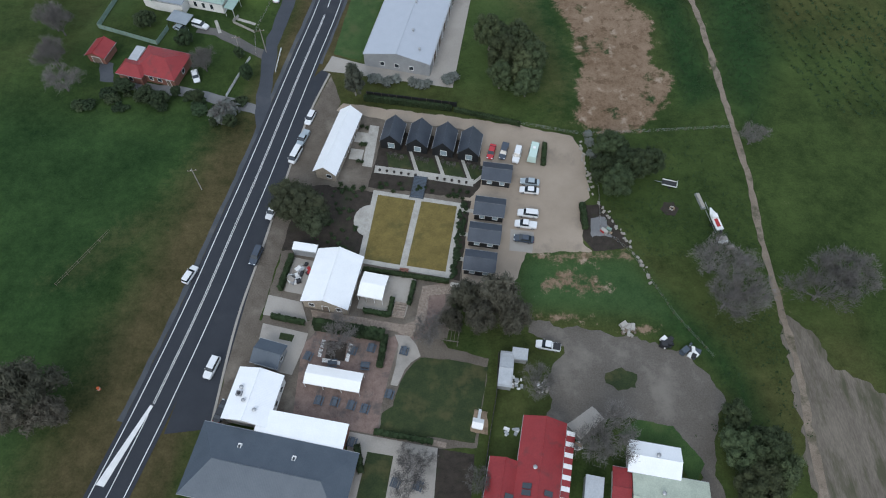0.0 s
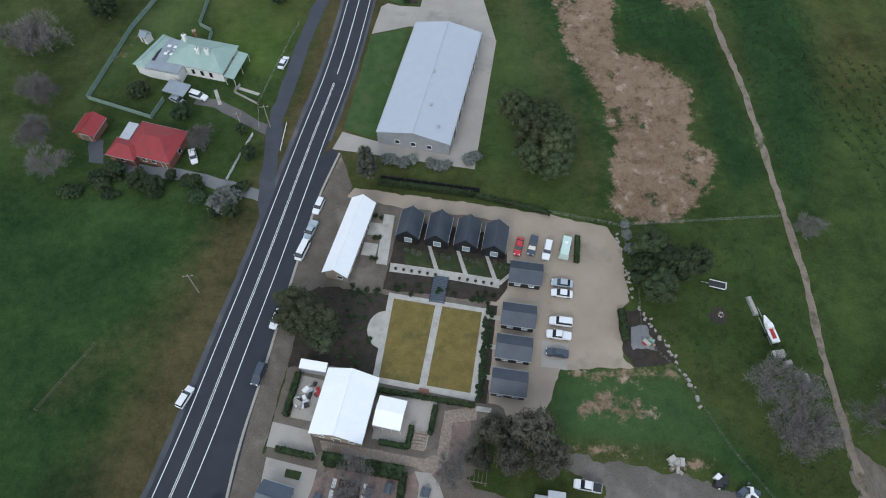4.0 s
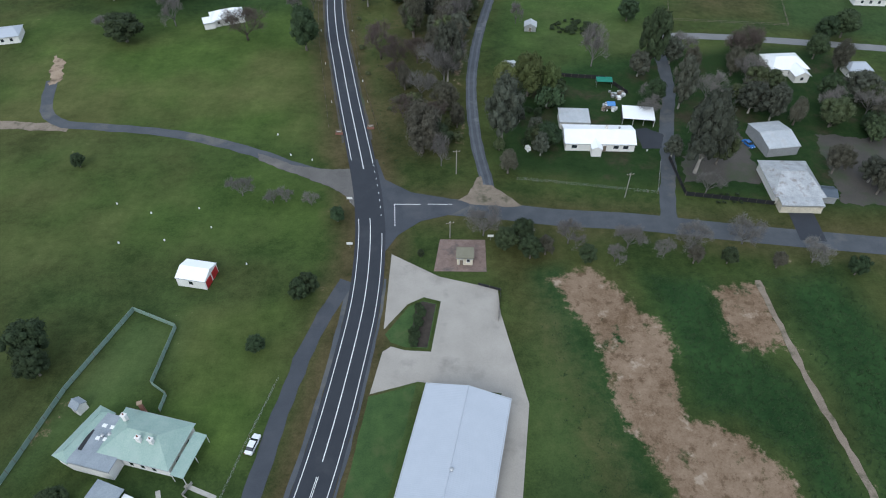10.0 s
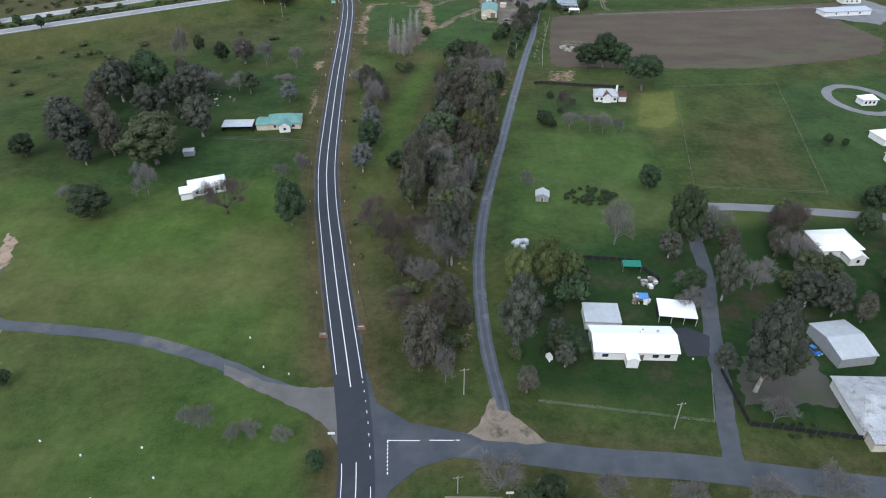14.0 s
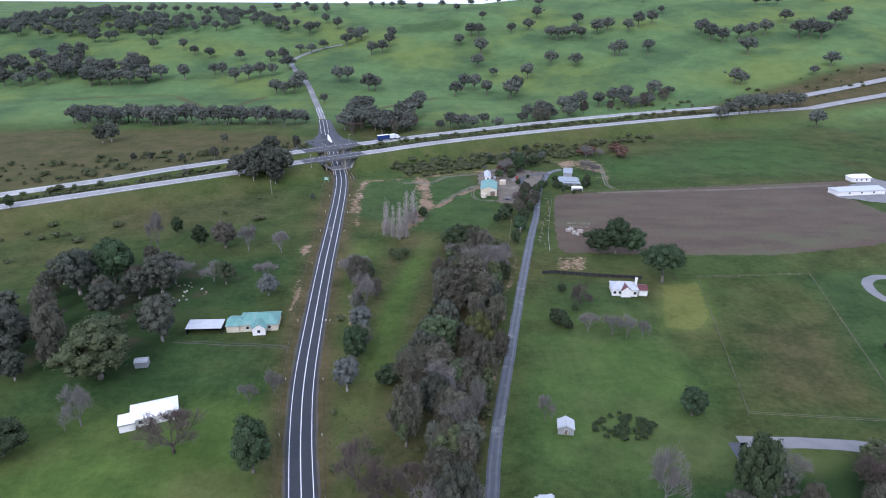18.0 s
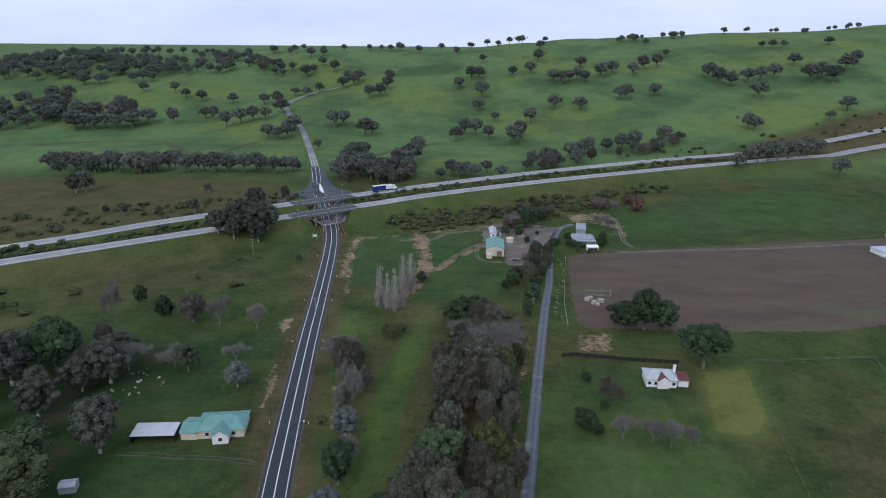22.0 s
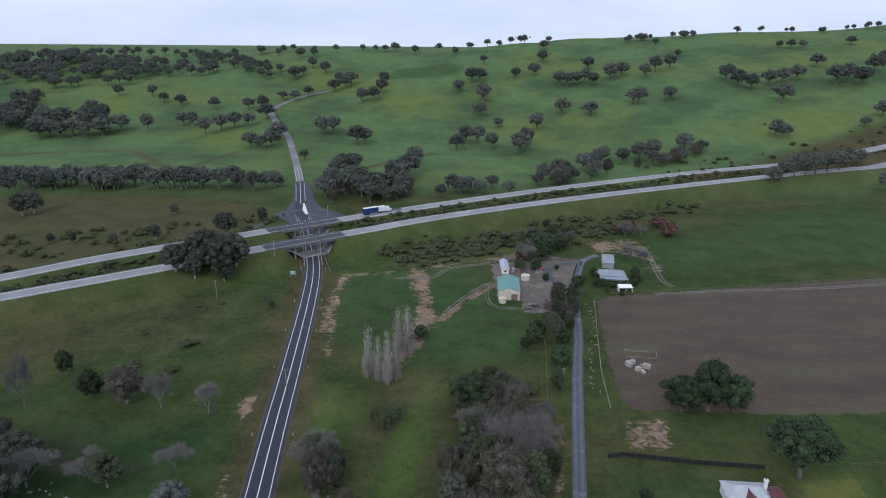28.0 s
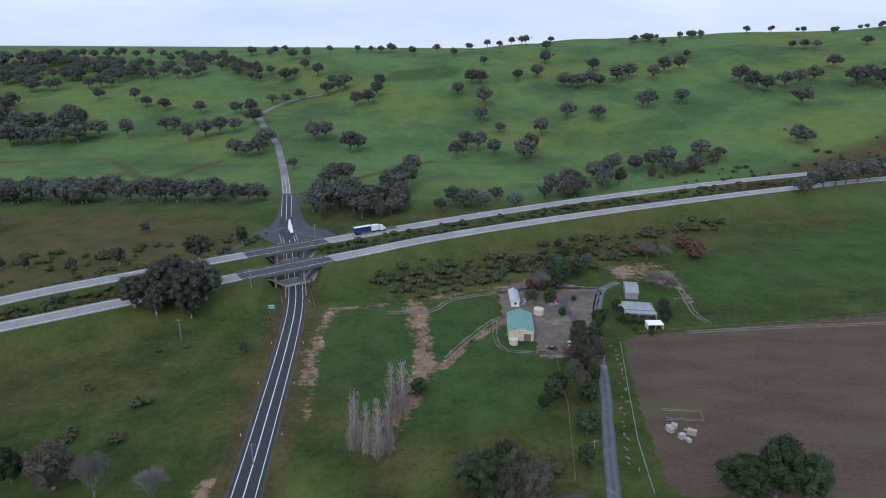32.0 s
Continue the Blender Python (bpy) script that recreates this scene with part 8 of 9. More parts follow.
def car(kind, colour, x, y, turn, label, tray=False):
    L, W, belt, top, f0, f1, t0, t1 = SHAPES[kind]
    v = thing("car", x, y, turn, label, "car")
    b = Solid()
    ring = []
    for s, wide, low, high in ((0.0, 0.84, 0.42, belt * 0.86), (0.03, 0.97, 0.28, belt * 0.97), (0.2, 1.0, 0.24, belt), (0.5, 1.0, 0.24, belt), (0.72, 1.0, 0.24, belt), (0.94, 0.95, 0.28, belt * 0.83), (1.0, 0.78, 0.4, belt * 0.68)):
        px, hw = (s - 0.5) * L, W / 2 * wide
        k = len(b.v)
        b.v += [(px, -hw * 0.92, low), (px, -hw, (low + high) / 2), (px, -hw * 0.9, high), (px, hw * 0.9, high), (px, hw, (low + high) / 2), (px, hw * 0.92, low)]
        ring.append(k)
    for a, c in zip(ring, ring[1:]):
        b.f += [(a + i, a + (i + 1) % 6, c + (i + 1) % 6, c + i) for i in range(6)]
    b.f += [tuple(ring[0] + i for i in (5, 4, 3, 2, 1, 0)), tuple(ring[-1] + i for i in range(6))]
    part("body", b, PAINT[colour], v, smooth=False)
    g = Solid()
    hw = W / 2
    g.v = [((f0 - 0.5) * L, -hw * 0.88, belt - 0.02), ((f1 - 0.5) * L, -hw * 0.88, belt - 0.02), ((f1 - 0.5) * L, hw * 0.88, belt - 0.02), ((f0 - 0.5) * L, hw * 0.88, belt - 0.02),
           ((t0 - 0.5) * L, -hw * 0.72, top - 0.06), ((t1 - 0.5) * L, -hw * 0.72, top - 0.06), ((t1 - 0.5) * L, hw * 0.72, top - 0.06), ((t0 - 0.5) * L, hw * 0.72, top - 0.06)]
    g.f = [(0, 1, 5, 4), (1, 2, 6, 5), (2, 3, 7, 6), (3, 0, 4, 7), (4, 5, 6, 7)]
    for nm, q in (("windscreen", (1, 2, 6, 5)), ("rear_window", (3, 0, 4, 7)), ("side_window", (0, 1, 5, 4)), ("side_window", (2, 3, 7, 6))):
        part(nm, Solid().slab([g.v[i] for i in q], 0.03), M["pane"], v)
    part("roof", Solid().block(((t0 + t1) / 2 - 0.5) * L, 0, top - 0.07, (t1 - t0) * L + 0.1, W * 0.76, 0.08, 0.05), PAINT[colour], v)
    if kind == "ute":
        part("tray", Solid().block(-0.33 * L, 0, belt - 0.05, 0.30 * L, W * 0.84, 0.1), M["dark_metal"] if tray else PAINT[colour], v, "dark tray cover" if tray else "open tray")
    for sx in (-0.31, 0.31):
        for sy in (-1, 1):
            w = part("wheel", WHEEL, None, v)
            w.location = (sx * L, sy * (hw - 0.12), 0.34)
            part("rim", RIM, None, w)
    for sy in (-1, 1):
        part("headlamp", Solid().block(0.47 * L, sy * hw * 0.62, belt * 0.66, 0.2, 0.34, 0.14), M["lamp_clear"], v)
        part("tail_lamp", Solid().block(-0.49 * L, sy * hw * 0.68, belt * 0.66, 0.1, 0.2, 0.22), M["lamp_red"], v)
        part("mirror", Solid().block((f1 - 0.56) * L, sy * (hw + 0.05), belt, 0.12, 0.18, 0.14), PAINT[colour], v)
    return v


for row in (("wagon", "white", -21.9, 140.3, 254, "white wagon parked on the street shoulder"), ("ute", "silver", -23.0, 133.6, 252, "silver utility parked on the street shoulder"), ("van", "white", -24.3, 128.2, 252, "long white van parked on the street shoulder"),
            ("offroad", "dark", -29.8, 99.5, 255, "dark blue off-road car parked by the kerb"), ("offroad", "white", -35.0, 73.3, 253, "white off-road car parked by the kerb"), ("wagon", "white", -43.6, 94.7, 68, "white car standing on the grass verge"),
            ("sedan", "red", 24.0, 129.7, 255, "red hatchback in the car park"), ("ute", "dark", 27.1, 129.9, 255, "dark pickup in the car park"), ("offroad", "white", 30.3, 128.7, 255, "white off-road car in the car park"),
            ("sedan", "silver", 32.9, 120.5, 172, "grey sedan in the car park"), ("sedan", "white", 32.6, 118.0, 172, "white sedan in the car park"), ("offroad", "white", 31.8, 111.3, 172, "white four-wheel drive in the car park"),
            ("ute", "white", 31.1, 108.3, 172, "white twin-cab utility in the car park"), ("sedan", "dark", 30.4, 104.4, 172, "dark sedan on a concrete parking slab"), ("sedan", "silver", -61.4, 172.9, 330, "silver car beside a carport"),
            ("offroad", "white", -56.2, 174.3, 338, "white off-road car on a drive"), ("sedan", "white", -53.8, 154.6, 292, "white sedan on grass by the red house"), ("sedan", "white", -35.9, 186.6, 76, "white car beside the service lane"),
            ("sedan", "blue", 100.3, 289.9, 292, "blue sedan in a dirt yard"), ("sedan", "black", -31.6, 64.4, 74, "black car beside the pub"), ("sedan", "white", -27.9, 111.6, 255, "white car under a street tree"),
            ("sedan", "white", 136.5, 281, 60, "white car in a yard"), ("ute", "white", 52.8, 592.6, 80, "white utility in the farm yard"), ("sedan", "black", 45.0, 590, 160, "black car in the farm yard")):
    car(*row)
car("ute", "white", 33.8, 78.3, 169, "white pickup with a dark tray cover", True)

cv = thing("caravan", 34.3, 129.0, 75, "pale mint green caravan with white trim", "caravan")
part("shell", Solid().block(0, 0, 0.45, 5.2, 2.2, 1.0).block(0, 0, 1.45, 5.2, 2.2, 1.0, 0.18), PAINT["mint"], cv)
part("roof_hatch", Solid().block(0.6, 0, 2.44, 0.7, 0.7, 0.12), M["white_paint"], cv)
part("drawbar", Solid().tube((2.6, 0, 0.45), (3.8, 0, 0.45), 0.06), M["dark_metal"], cv)
for sy in (-1, 1):
    part("window", Solid().block(0.3, sy * 1.1, 1.4, 1.4, 0.06, 0.6), M["pane"], cv)
    w = part("wheel", WHEEL, None, cv)
    w.location = (-0.3, sy * 1.0, 0.34)

# the lorry on the far carriageway
tr = thing("lorry", -35.5, 715.2, 31, "semi-trailer lorry, blue side curtain and white cab", "lorry", z=DECK + 0.17)
tl = part("trailer", Solid().box(-8.5, -1.25, 1.2, 1.2, 1.25, 4.2), PAINT["navy"], tr, "long trailer with a navy blue curtain")
part("trailer_roof", Solid().box(-8.55, -1.3, 4.2, 1.25, 1.3, 4.32), M["white_paint"], tl)
part("second_trailer", Solid().box(1.6, -1.25, 1.2, 6.4, 1.25, 4.1), PAINT["white"], tr, "white front trailer body")
part("cab", Solid().block(8.0, 0, 0.8, 2.4, 2.4, 2.6, 0.15).block(9.8, 0, 0.8, 1.6, 2.0, 1.2, 0.12), PAINT["white"], tr)
part("windscreen", Solid().block(9.15, 0, 2.2, 0.2, 2.0, 0.8), M["pane"], tr)
for sx in (-7.6, -6.4, -5.2, 2.4, 3.6, 6.6, 9.9):
    for sy in (-1, 1):
        w = part("wheel", WHEEL, None, tr)
        w.location = (sx, sy * 1.05, 0.5)
        w.scale = (1.45, 1.6, 1.45)


# ---------------------------------------------------------------- fences
def fence(name, pts, h, label, board="panel", mat="fence_green", pitch=2.4, solid=True, wires=3, post_mat="timber", group=""):
    """A fence along straight runs: posts, with sheets or with wires between them."""
    f = tagged(new(name), label, "fence", group)
    f.location = (pts[0][0], pts[0][1], height(*pts[0]))
    o = Vector(f.location)
    for a, b in zip(pts, pts[1:]):
        d = Vector((b[0] - a[0], b[1] - a[1], 0))
        n = max(1, round(d.length / pitch))
        u = d.normalized()
        side = Vector((u.y, -u.x, 0)) * 0.03
        for k in range(n):
            p, q = Vector((*a, 0)) + d * (k / n), Vector((*a, 0)) + d * ((k + 1) / n)
            p.z, q.z = height(p.x, p.y), height(q.x, q.y)
            p, q = p - o, q - o
            part("post", Solid().tube(p - Vector((0, 0, 0.2)), p + Vector((0, 0, h + 0.08)), 0.06, sides=4), M[post_mat], f)
            if solid:
                s = Solid()
                c = [p + u * 0.05 - side, q - u * 0.02 - side, q - u * 0.02 + side, p + u * 0.05 + side]
                s.v = [tuple(v + Vector((0, 0, 0.05))) for v in c] + [tuple(v + Vector((0, 0, h))) for v in c]
                s.f = [(0, 1, 5, 4), (1, 2, 6, 5), (2, 3, 7, 6), (3, 0, 4, 7), (4, 5, 6, 7)]
                part(board, s, M[mat], f)
            else:
                s = Solid()
                for w in range(wires):
                    z = Vector((0, 0, h * (w + 1) / wires - 0.05))
                    s.tube(p + z, q + z, 0.012 if wires > 2 else 0.04, sides=3)
                part("wire" if wires > 2 else "rail", s, M[mat], f)
    return f


fence("sheet_fence", [(-57.3, 194.4), (-57.1, 198.5), (-61.2, 201.3), (-60.3, 217.2), (-72.0, 222.4), (-79.6, 199.9), (-84.6, 173.4), (-66.7, 166.9), (-64.9, 173.2)], 1.6, "pale green metal sheet fence round a homestead garden")
fence("front_fence", [(-39.0, 163), (-40.6, 172), (-37.6, 186), (-33.4, 203)], 1.1, "low wire fence along a service lane", solid=False, mat="steel")
fence("garden_fence", [(-44.6, 147.6), (-42.6, 155), (-40.4, 162)], 1.0, "low white picket fence of a garden", "picket_panel", "white_paint", 1.5)
fence("garden_fence", [(-40.8, 172), (-47.4, 176), (-46.2, 178.6)], 1.0, "low pale fence before a veranda", "picket_panel", "paving", 1.5)
fence("board_fence", [(23.4, 76.5), (22.6, 68), (20.6, 58), (18.6, 46)], 1.9, "tall dark board fence beside the lawn", "board", "black_clad", 1.2)
fence("screen_fence", [(-8.0, 148.6), (15.6, 144.9)], 1.7, "dark screened fence behind the car park", "screen", "black_clad", 2.0)
fence("wire_fence", [(47.6, 135.4), (49.3, 118.5), (48.4, 108), (54.9, 100.6), (61.5, 86), (68, 76)], 1.2, "timber post and wire paddock fence", solid=False, mat="steel")
fence("wire_fence", [(31, 139.2), (47.6, 135.6), (86, 138.5)], 1.2, "timber post and wire paddock fence", solid=False, mat="steel")
fence("dark_fence", [(49.2, 480.4), (54.4, 481.3), (73.2, 477.5), (93, 474.8)], 1.6, "dark sheet fence behind a farm cottage", "panel", "dark_metal", 3.0)
fence("wire_fence", [(118.3, 475.6), (96.5, 376.1), (143.7, 371.1), (170.7, 478.9), (118.3, 475.6)], 1.2, "pale timber post and rail paddock fence", solid=False, mat="timber", pitch=5, wires=2)
fence("wire_fence", [(25.4, 272.9), (65.9, 266.2), (70.4, 281.4)], 1.1, "pale wire fence along a garden", solid=False, mat="steel", pitch=3)
fence("dark_fence", [(73.3, 283), (73.8, 265.4), (98.0, 261.1)], 1.5, "dark sheet fence of a house garden", "panel", "black_clad", 2.4)
fence("dark_fence", [(38, 333), (62, 330), (68, 320)], 1.5, "dark sheet fence behind the bungalow", "panel", "dark_metal", 2.4)
fence("wire_fence", [(-36.4, 395), (-27, 336), (-17, 296)], 1.1, "wire fence beside the road", solid=False, mat="dark_metal", pitch=6)
fence("wire_fence", [(-34, 300), (-46, 366), (-55, 436), (-59.5, 500), (-64, 560), (-73, 630)], 1.1, "wire fence beside the road", solid=False, mat="dark_metal", pitch=6)
fence("wire_fence", [(80, 603), (160, 613), (281, 634)], 1.1, "pale wire fence along a tilled field", solid=False, mat="timber", pitch=6, wires=2)
fence("wire_fence", [(57, 506), (60, 530), (66, 560), (73, 594)], 1.1, "pale rail fence beside a lane", solid=False, mat="paving", pitch=4, wires=2)
fence("yard_rail", [(-72, 92), (-64, 106)], 1.2, "short pale rail fence in a paddock", solid=False, mat="timber", pitch=3, wires=2)
fence("guard_rail", [(-52, 630), (-61, 664), (-66, 700)], 0.8, "steel guard rail under the bridge", "rail_panel", "steel", 4)
fence("guard_rail", [(-66, 630), (-80, 680), (-87, 720)], 0.8, "steel guard rail under the bridge", "rail_panel", "steel", 4)
fence("board_fence", [(16.4, 219), (17.6, 228.6), (12, 230.6)], 0.9, "low dark barrier at the forecourt edge", "board", "black_clad", 2.4)


# ---------------------------------------------------------------- small things
def picnic_table(x, y, turn):
    t = thing("picnic_table", x, y, turn, "slate-grey picnic table with fixed benches", "table", "picnic tables")
    for k in range(4):
        part("top_plank", Solid().block(0, -0.33 + 0.22 * k, 0.72, 1.9, 0.2, 0.05), M["slate_roof"], t)
    for s in (-1, 1):
        part("bench", Solid().block(0, s * 0.75, 0.42, 1.9, 0.28, 0.05), M["slate_roof"], t)
        part("leg_frame", Solid().block(s * 0.7, 0, 0, 0.09, 1.5, 0.42).block(s * 0.7, 0, 0.42, 0.09, 0.6, 0.3), M["slate_roof"], t)
    return t


first = picnic_table(-15.8, 75.9, 70)
for x, y, a in ((-10.7, 74.4, 0), (-6.8, 77.1, 75), (-2.9, 77.7, 75), (-4.0, 73.8, -5), (-12.7, 66.6, 75), (-9.5, 66.3, 75), (-6.2, 65.6, 75), (-3.5, 64.9, 75), (1.2, 67.9, 75), (3.9, 77.1, 75), (-5.6, 58.4, 75), (3.0, 50.9, 70), (7.2, 50.4, 70)):
    copy_thing(first, pose(x, y, 0.05, 0, 0, a))


def bench(x, y, turn):
    t = thing("bench", x, y, turn, "white slatted bench in the beer garden", "bench", "white benches")
    for k in range(3):
        part("seat_slat", Solid().block(0, -0.2 + 0.2 * k, 0.44, 1.7, 0.16, 0.05), M["white_paint"], t)
    part("backrest", Solid().block(0, 0.34, 0.5, 1.7, 0.06, 0.4), M["white_paint"], t)
    for s in (-1, 1):
        part("leg", Solid().block(s * 0.7, 0, 0, 0.08, 0.5, 0.44), M["white_paint"], t)
    return t


b0 = bench(-12.9, 78.6, 80)
for x, y, a in ((-13.3, 76.6, 80), (-12.0, 74.8, -8), (-10.0, 74.4, -8), (-7.2, 77.7, 80), (-7.6, 75.6, 80)):
    copy_thing(b0, pose(x, y, 0.05, 0, 0, a))
sheet("sunken_bed", [(-12.2, 79.6), (-8, 79), (-8.4, 75), (-12.4, 75.6)], M["mulch"], "dark planted bed amid benches", "garden bed", 0.07)

for x, y, h in ((-45.5, 118.0, 8), (7.3, 275.5, 9), (56.0, 264.6, 9), (5.1, 247.9, 6), (-36.5, 164.5, 8), (-43, 163, 7), (26, 480, 8), (-52, 520, 8), (44, 520, 8), (-34, 470, 8), (-82, 640, 9), (-100, 600, 9)):
    p = thing("power_pole", x, y, 10, "grey timber power pole with crossarm", "power pole", "power poles")
    part("pole", Solid().tube((0, 0, -0.3), (0, 0, h), 0.15, 0.1, 8), M["bark_pale"], p)
    ca = part("crossarm", Solid().block(0, 0, h - 0.7, 2.2, 0.12, 0.14), M["timber"], p)
    for k in (-0.9, -0.3, 0.9):
        part("insulator", Solid().tube((k, 0, h - 0.56), (k, 0, h - 0.36), 0.05, 0.04, 6), M["white_paint"], ca)
lamp = thing("street_lamp", -66.5, 722, 0, "tall street lamp at the freeway ramp", "street lamp")
part("pole", Solid().tube((0, 0, -0.3), (0, 0, 11), 0.12, 0.08, 8), M["steel"], lamp)
part("lamp_head", Solid().block(0.6, 0, 10.8, 1.2, 0.3, 0.15, 0.05), M["steel"], lamp)


def guide_post(x, y):
    g = thing("guide_post", x, y, 0, "white roadside guide post", "guide post", "roadside guide posts")
    part("stake", Solid().block(0, 0, -0.1, 0.12, 0.06, 1.1), M["white_paint"], g)
    part("reflector", Solid().block(0, -0.04, 0.8, 0.08, 0.03, 0.12), M["lamp_red"], g)


road_far = smooth_line(ROAD, 30)
for p in road_far:
    if 285 < p.y < 740:
        for s in (-6.2, 6.2):
            guide_post(p.x + s, p.y)
for x, y in ((-60.6, 252), (-66, 260), (-72, 247), (-48, 238), (-90, 262), (-84, 246), (-79, 258), (-37, 282.5), (-44, 285), (-50, 296), (30, 286.6), (67.5, 287), (-25.2, 329), (-42, 437)):
    m = thing("marker_post", x, y, 15, "small white marker on grass", "marker", "white markers")
    part("slab", Solid().block(0, 0, -0.05, 0.4, 0.3, 0.6, 0.05), M["white_paint"], m)
for x, y, a in ((-30.2, 296.4, 0), (-20.2, 299.4, 0)):
    s = thing("town_sign", x, y, a, "brick town sign plinth with brown panel", "sign", "town signs")
    part("plinth", Solid().block(0, 0, -0.1, 2.4, 0.8, 0.7, 0.05), M["brick_wall"], s)
    part("panel", Solid().block(0, 0, 0.6, 2.0, 0.15, 1.0), M["timber"], s)
    part("writing_bar", Solid().block(0, -0.09, 1.05, 1.4, 0.04, 0.16), M["white_paint"], s)
M["sign_green"] = material("green_sign_face", (0.01, 0.17, 0.09), (0.02, 0.22, 0.12), 1.0, 0.5)
s = thing("direction_sign", -70.1, 625.6, 0, "green and white road direction sign", "sign")
part("board", Solid().block(0, 0, 1.6, 3.4, 0.1, 2.2), M["sign_green"], s)
for z, w in ((3.2, 2.4), (2.6, 2.0), (2.1, 2.6)):
    part("writing_bar", Solid().block(0, -0.08, z, w, 0.04, 0.24), M["white_paint"], s)
for k in (-1.2, 1.2):
    part("leg", Solid().tube((k, 0.1, -0.2), (k, 0.1, 2.2), 0.07), M["steel"], s)
for x, y in ((-21.6, 244), (16.0, 246.8), (-23.4, 262.5)):
    s = thing("road_sign", x, y, 0, "white road sign on a post", "sign", "road signs")
    part("board", Solid().block(0, 0, 1.3, 1.6, 0.06, 0.8), M["white_paint"], s)
    part("leg", Solid().tube((0, 0.06, -0.2), (0, 0.06, 1.6), 0.05), M["steel"], s)

# paddock with the boat, trailer and fire pit
bt = thing("boat_trailer", 75.2, 109.6, 100, "white motor boat with a red deck on a trailer", "boat")
hull = Solid()
for s, w, z in ((-3.0, 0.85, 0.7), (-1.0, 0.92, 0.7), (1.4, 0.8, 0.75), (3.2, 0.1, 1.1)):
    hull.v += [(s, -w, 1.5), (s, -w * 0.7, z), (s, w * 0.7, z), (s, w, 1.5)]
for k in range(3):
    a = 4 * k
    hull.f += [(a + i, a + i + 1, a + i + 5, a + i + 4) for i in range(3)] + [(a + 3, a, a + 4, a + 7)]
hull.f.append((0, 3, 2, 1))
part("hull", hull, M["white_paint"], bt)
part("deck", Solid().block(-0.6, 0, 1.5, 3.2, 0.8, 0.12), M["red_paint"], bt, "red deck cover")
part("cabin", Solid().block(0.6, 0, 1.5, 1.4, 1.6, 0.6, 0.2), M["white_paint"], bt)
part("outboard_motor", Solid().block(-3.5, 0, 0.9, 0.5, 0.4, 0.9, 0.05), M["dark_metal"], bt)
part("trailer_frame", Solid().box(-3.2, -0.8, 0.4, 3.2, -0.7, 0.5).box(-3.2, 0.7, 0.4, 3.2, 0.8, 0.5).box(3.2, -0.05, 0.4, 5.4, 0.05, 0.5), M["steel"], bt)
for sy in (-1, 1):
    w = part("wheel", WHEEL, None, bt)
    w.location = (-0.8, sy * 0.95, 0.34)
for x, y, a, L, W, h, nm, lab, mt in ((73.3, 115.5, 100, 4.6, 1.2, 0.5, "aluminium_dinghy", "small pale dinghy lying on grass", "steel"), (76.2, 104.6, 5, 2.2, 1.6, 0.9, "equipment_crate", "white equipment crate on grass", "white_paint"),
                                      (77.6, 102.6, 15, 1.6, 1.2, 0.6, "timber_pallet", "weathered timber pallet on grass", "timber"), (80.6, 99.2, 95, 2.6, 0.8, 0.5, "plastic_kayak", "pale green upturned dinghy on grass", "fence_green")):
    d = thing(nm, x, y, a, lab, nm.split("_")[-1])
    part("body", Solid().block(0, 0, 0, L, W, h, 0.2), M[mt], d)
    part("rim", Solid().block(0, 0, h - 0.02, L * 0.86, W * 0.7, 0.06), M["concrete"], d)
trl = thing("box_trailer", 66.6, 120.3, 165, "empty grey flatbed trailer parked on grass", "trailer")
part("bed", Solid().block(0, 0, 0.5, 3.4, 1.7, 0.12), M["dark_metal"], trl)
for sy in (-1, 1):
    part("side_rail", Solid().block(0, sy * 0.85, 0.62, 3.4, 0.06, 0.3), M["white_paint"], trl)
    w = part("wheel", WHEEL, None, trl)
    w.location = (-0.2, sy * 0.95, 0.34)
part("drawbar", Solid().tube((1.7, 0, 0.5), (3.4, 0, 0.5), 0.06), M["steel"], trl)
part("winch_post", Solid().block(-1.8, 0, 0.6, 0.1, 1.6, 0.7), M["white_paint"], trl)
sheet("burnt_patch", [(63.6, 113.2), (64.6, 115), (67, 115.2), (68, 113.4), (66.6, 111.4), (64.4, 111.6)], M["mulch"], "burnt black fire patch in grass", "burnt patch", 0.03, ragged=0.4)
fp = thing("fire_pit", 66.2, 113.4, 0, "small pile of stones in a burnt patch", "fire pit")
for k in range(7):
    a = k * 0.9
    part("stone", Solid().block(0.5 * math.cos(a), 0.5 * math.sin(a), 0, 0.4, 0.35, 0.3, 0.08), M["paving"] if k % 3 else M["clay"], fp)

# walled corner with building rubble
sheet("works_corner", [(44.4, 114.4), (49.4, 114.4), (55.2, 102.6), (46.0, 101.6), (44.2, 104.5)], M["mulch"], "dark soil heap in a works corner", "dirt", 0.05, ragged=0.3)
sheet("works_pad", [(46.6, 110.8), (49.8, 110.8), (50.9, 105.3), (46.2, 105.3)], M["asphalt_pale"], "grey gravel pad in a works corner", "gravel", 0.07, ragged=0.35)
junk = random.Random(11)


def heap(name, x, y, r, n, label, mats, size=0.6, group=""):
    h = thing(name, x, y, 0, label, "junk", group)
    for k in range(n):
        a, d = junk.uniform(0, 6.28), r * math.sqrt(junk.random())
        s = size * junk.uniform(0.5, 1.5)
        o = part("piece", Solid().block(0, 0, 0, s * junk.uniform(0.7, 2.0), s, s * junk.uniform(0.4, 1.0), 0.05 * s), M[junk.choice(mats)], h)
        o.matrix_local = pose(d * math.cos(a), d * math.sin(a), 0, 0, 0, math.degrees(a) * 3)
    return h


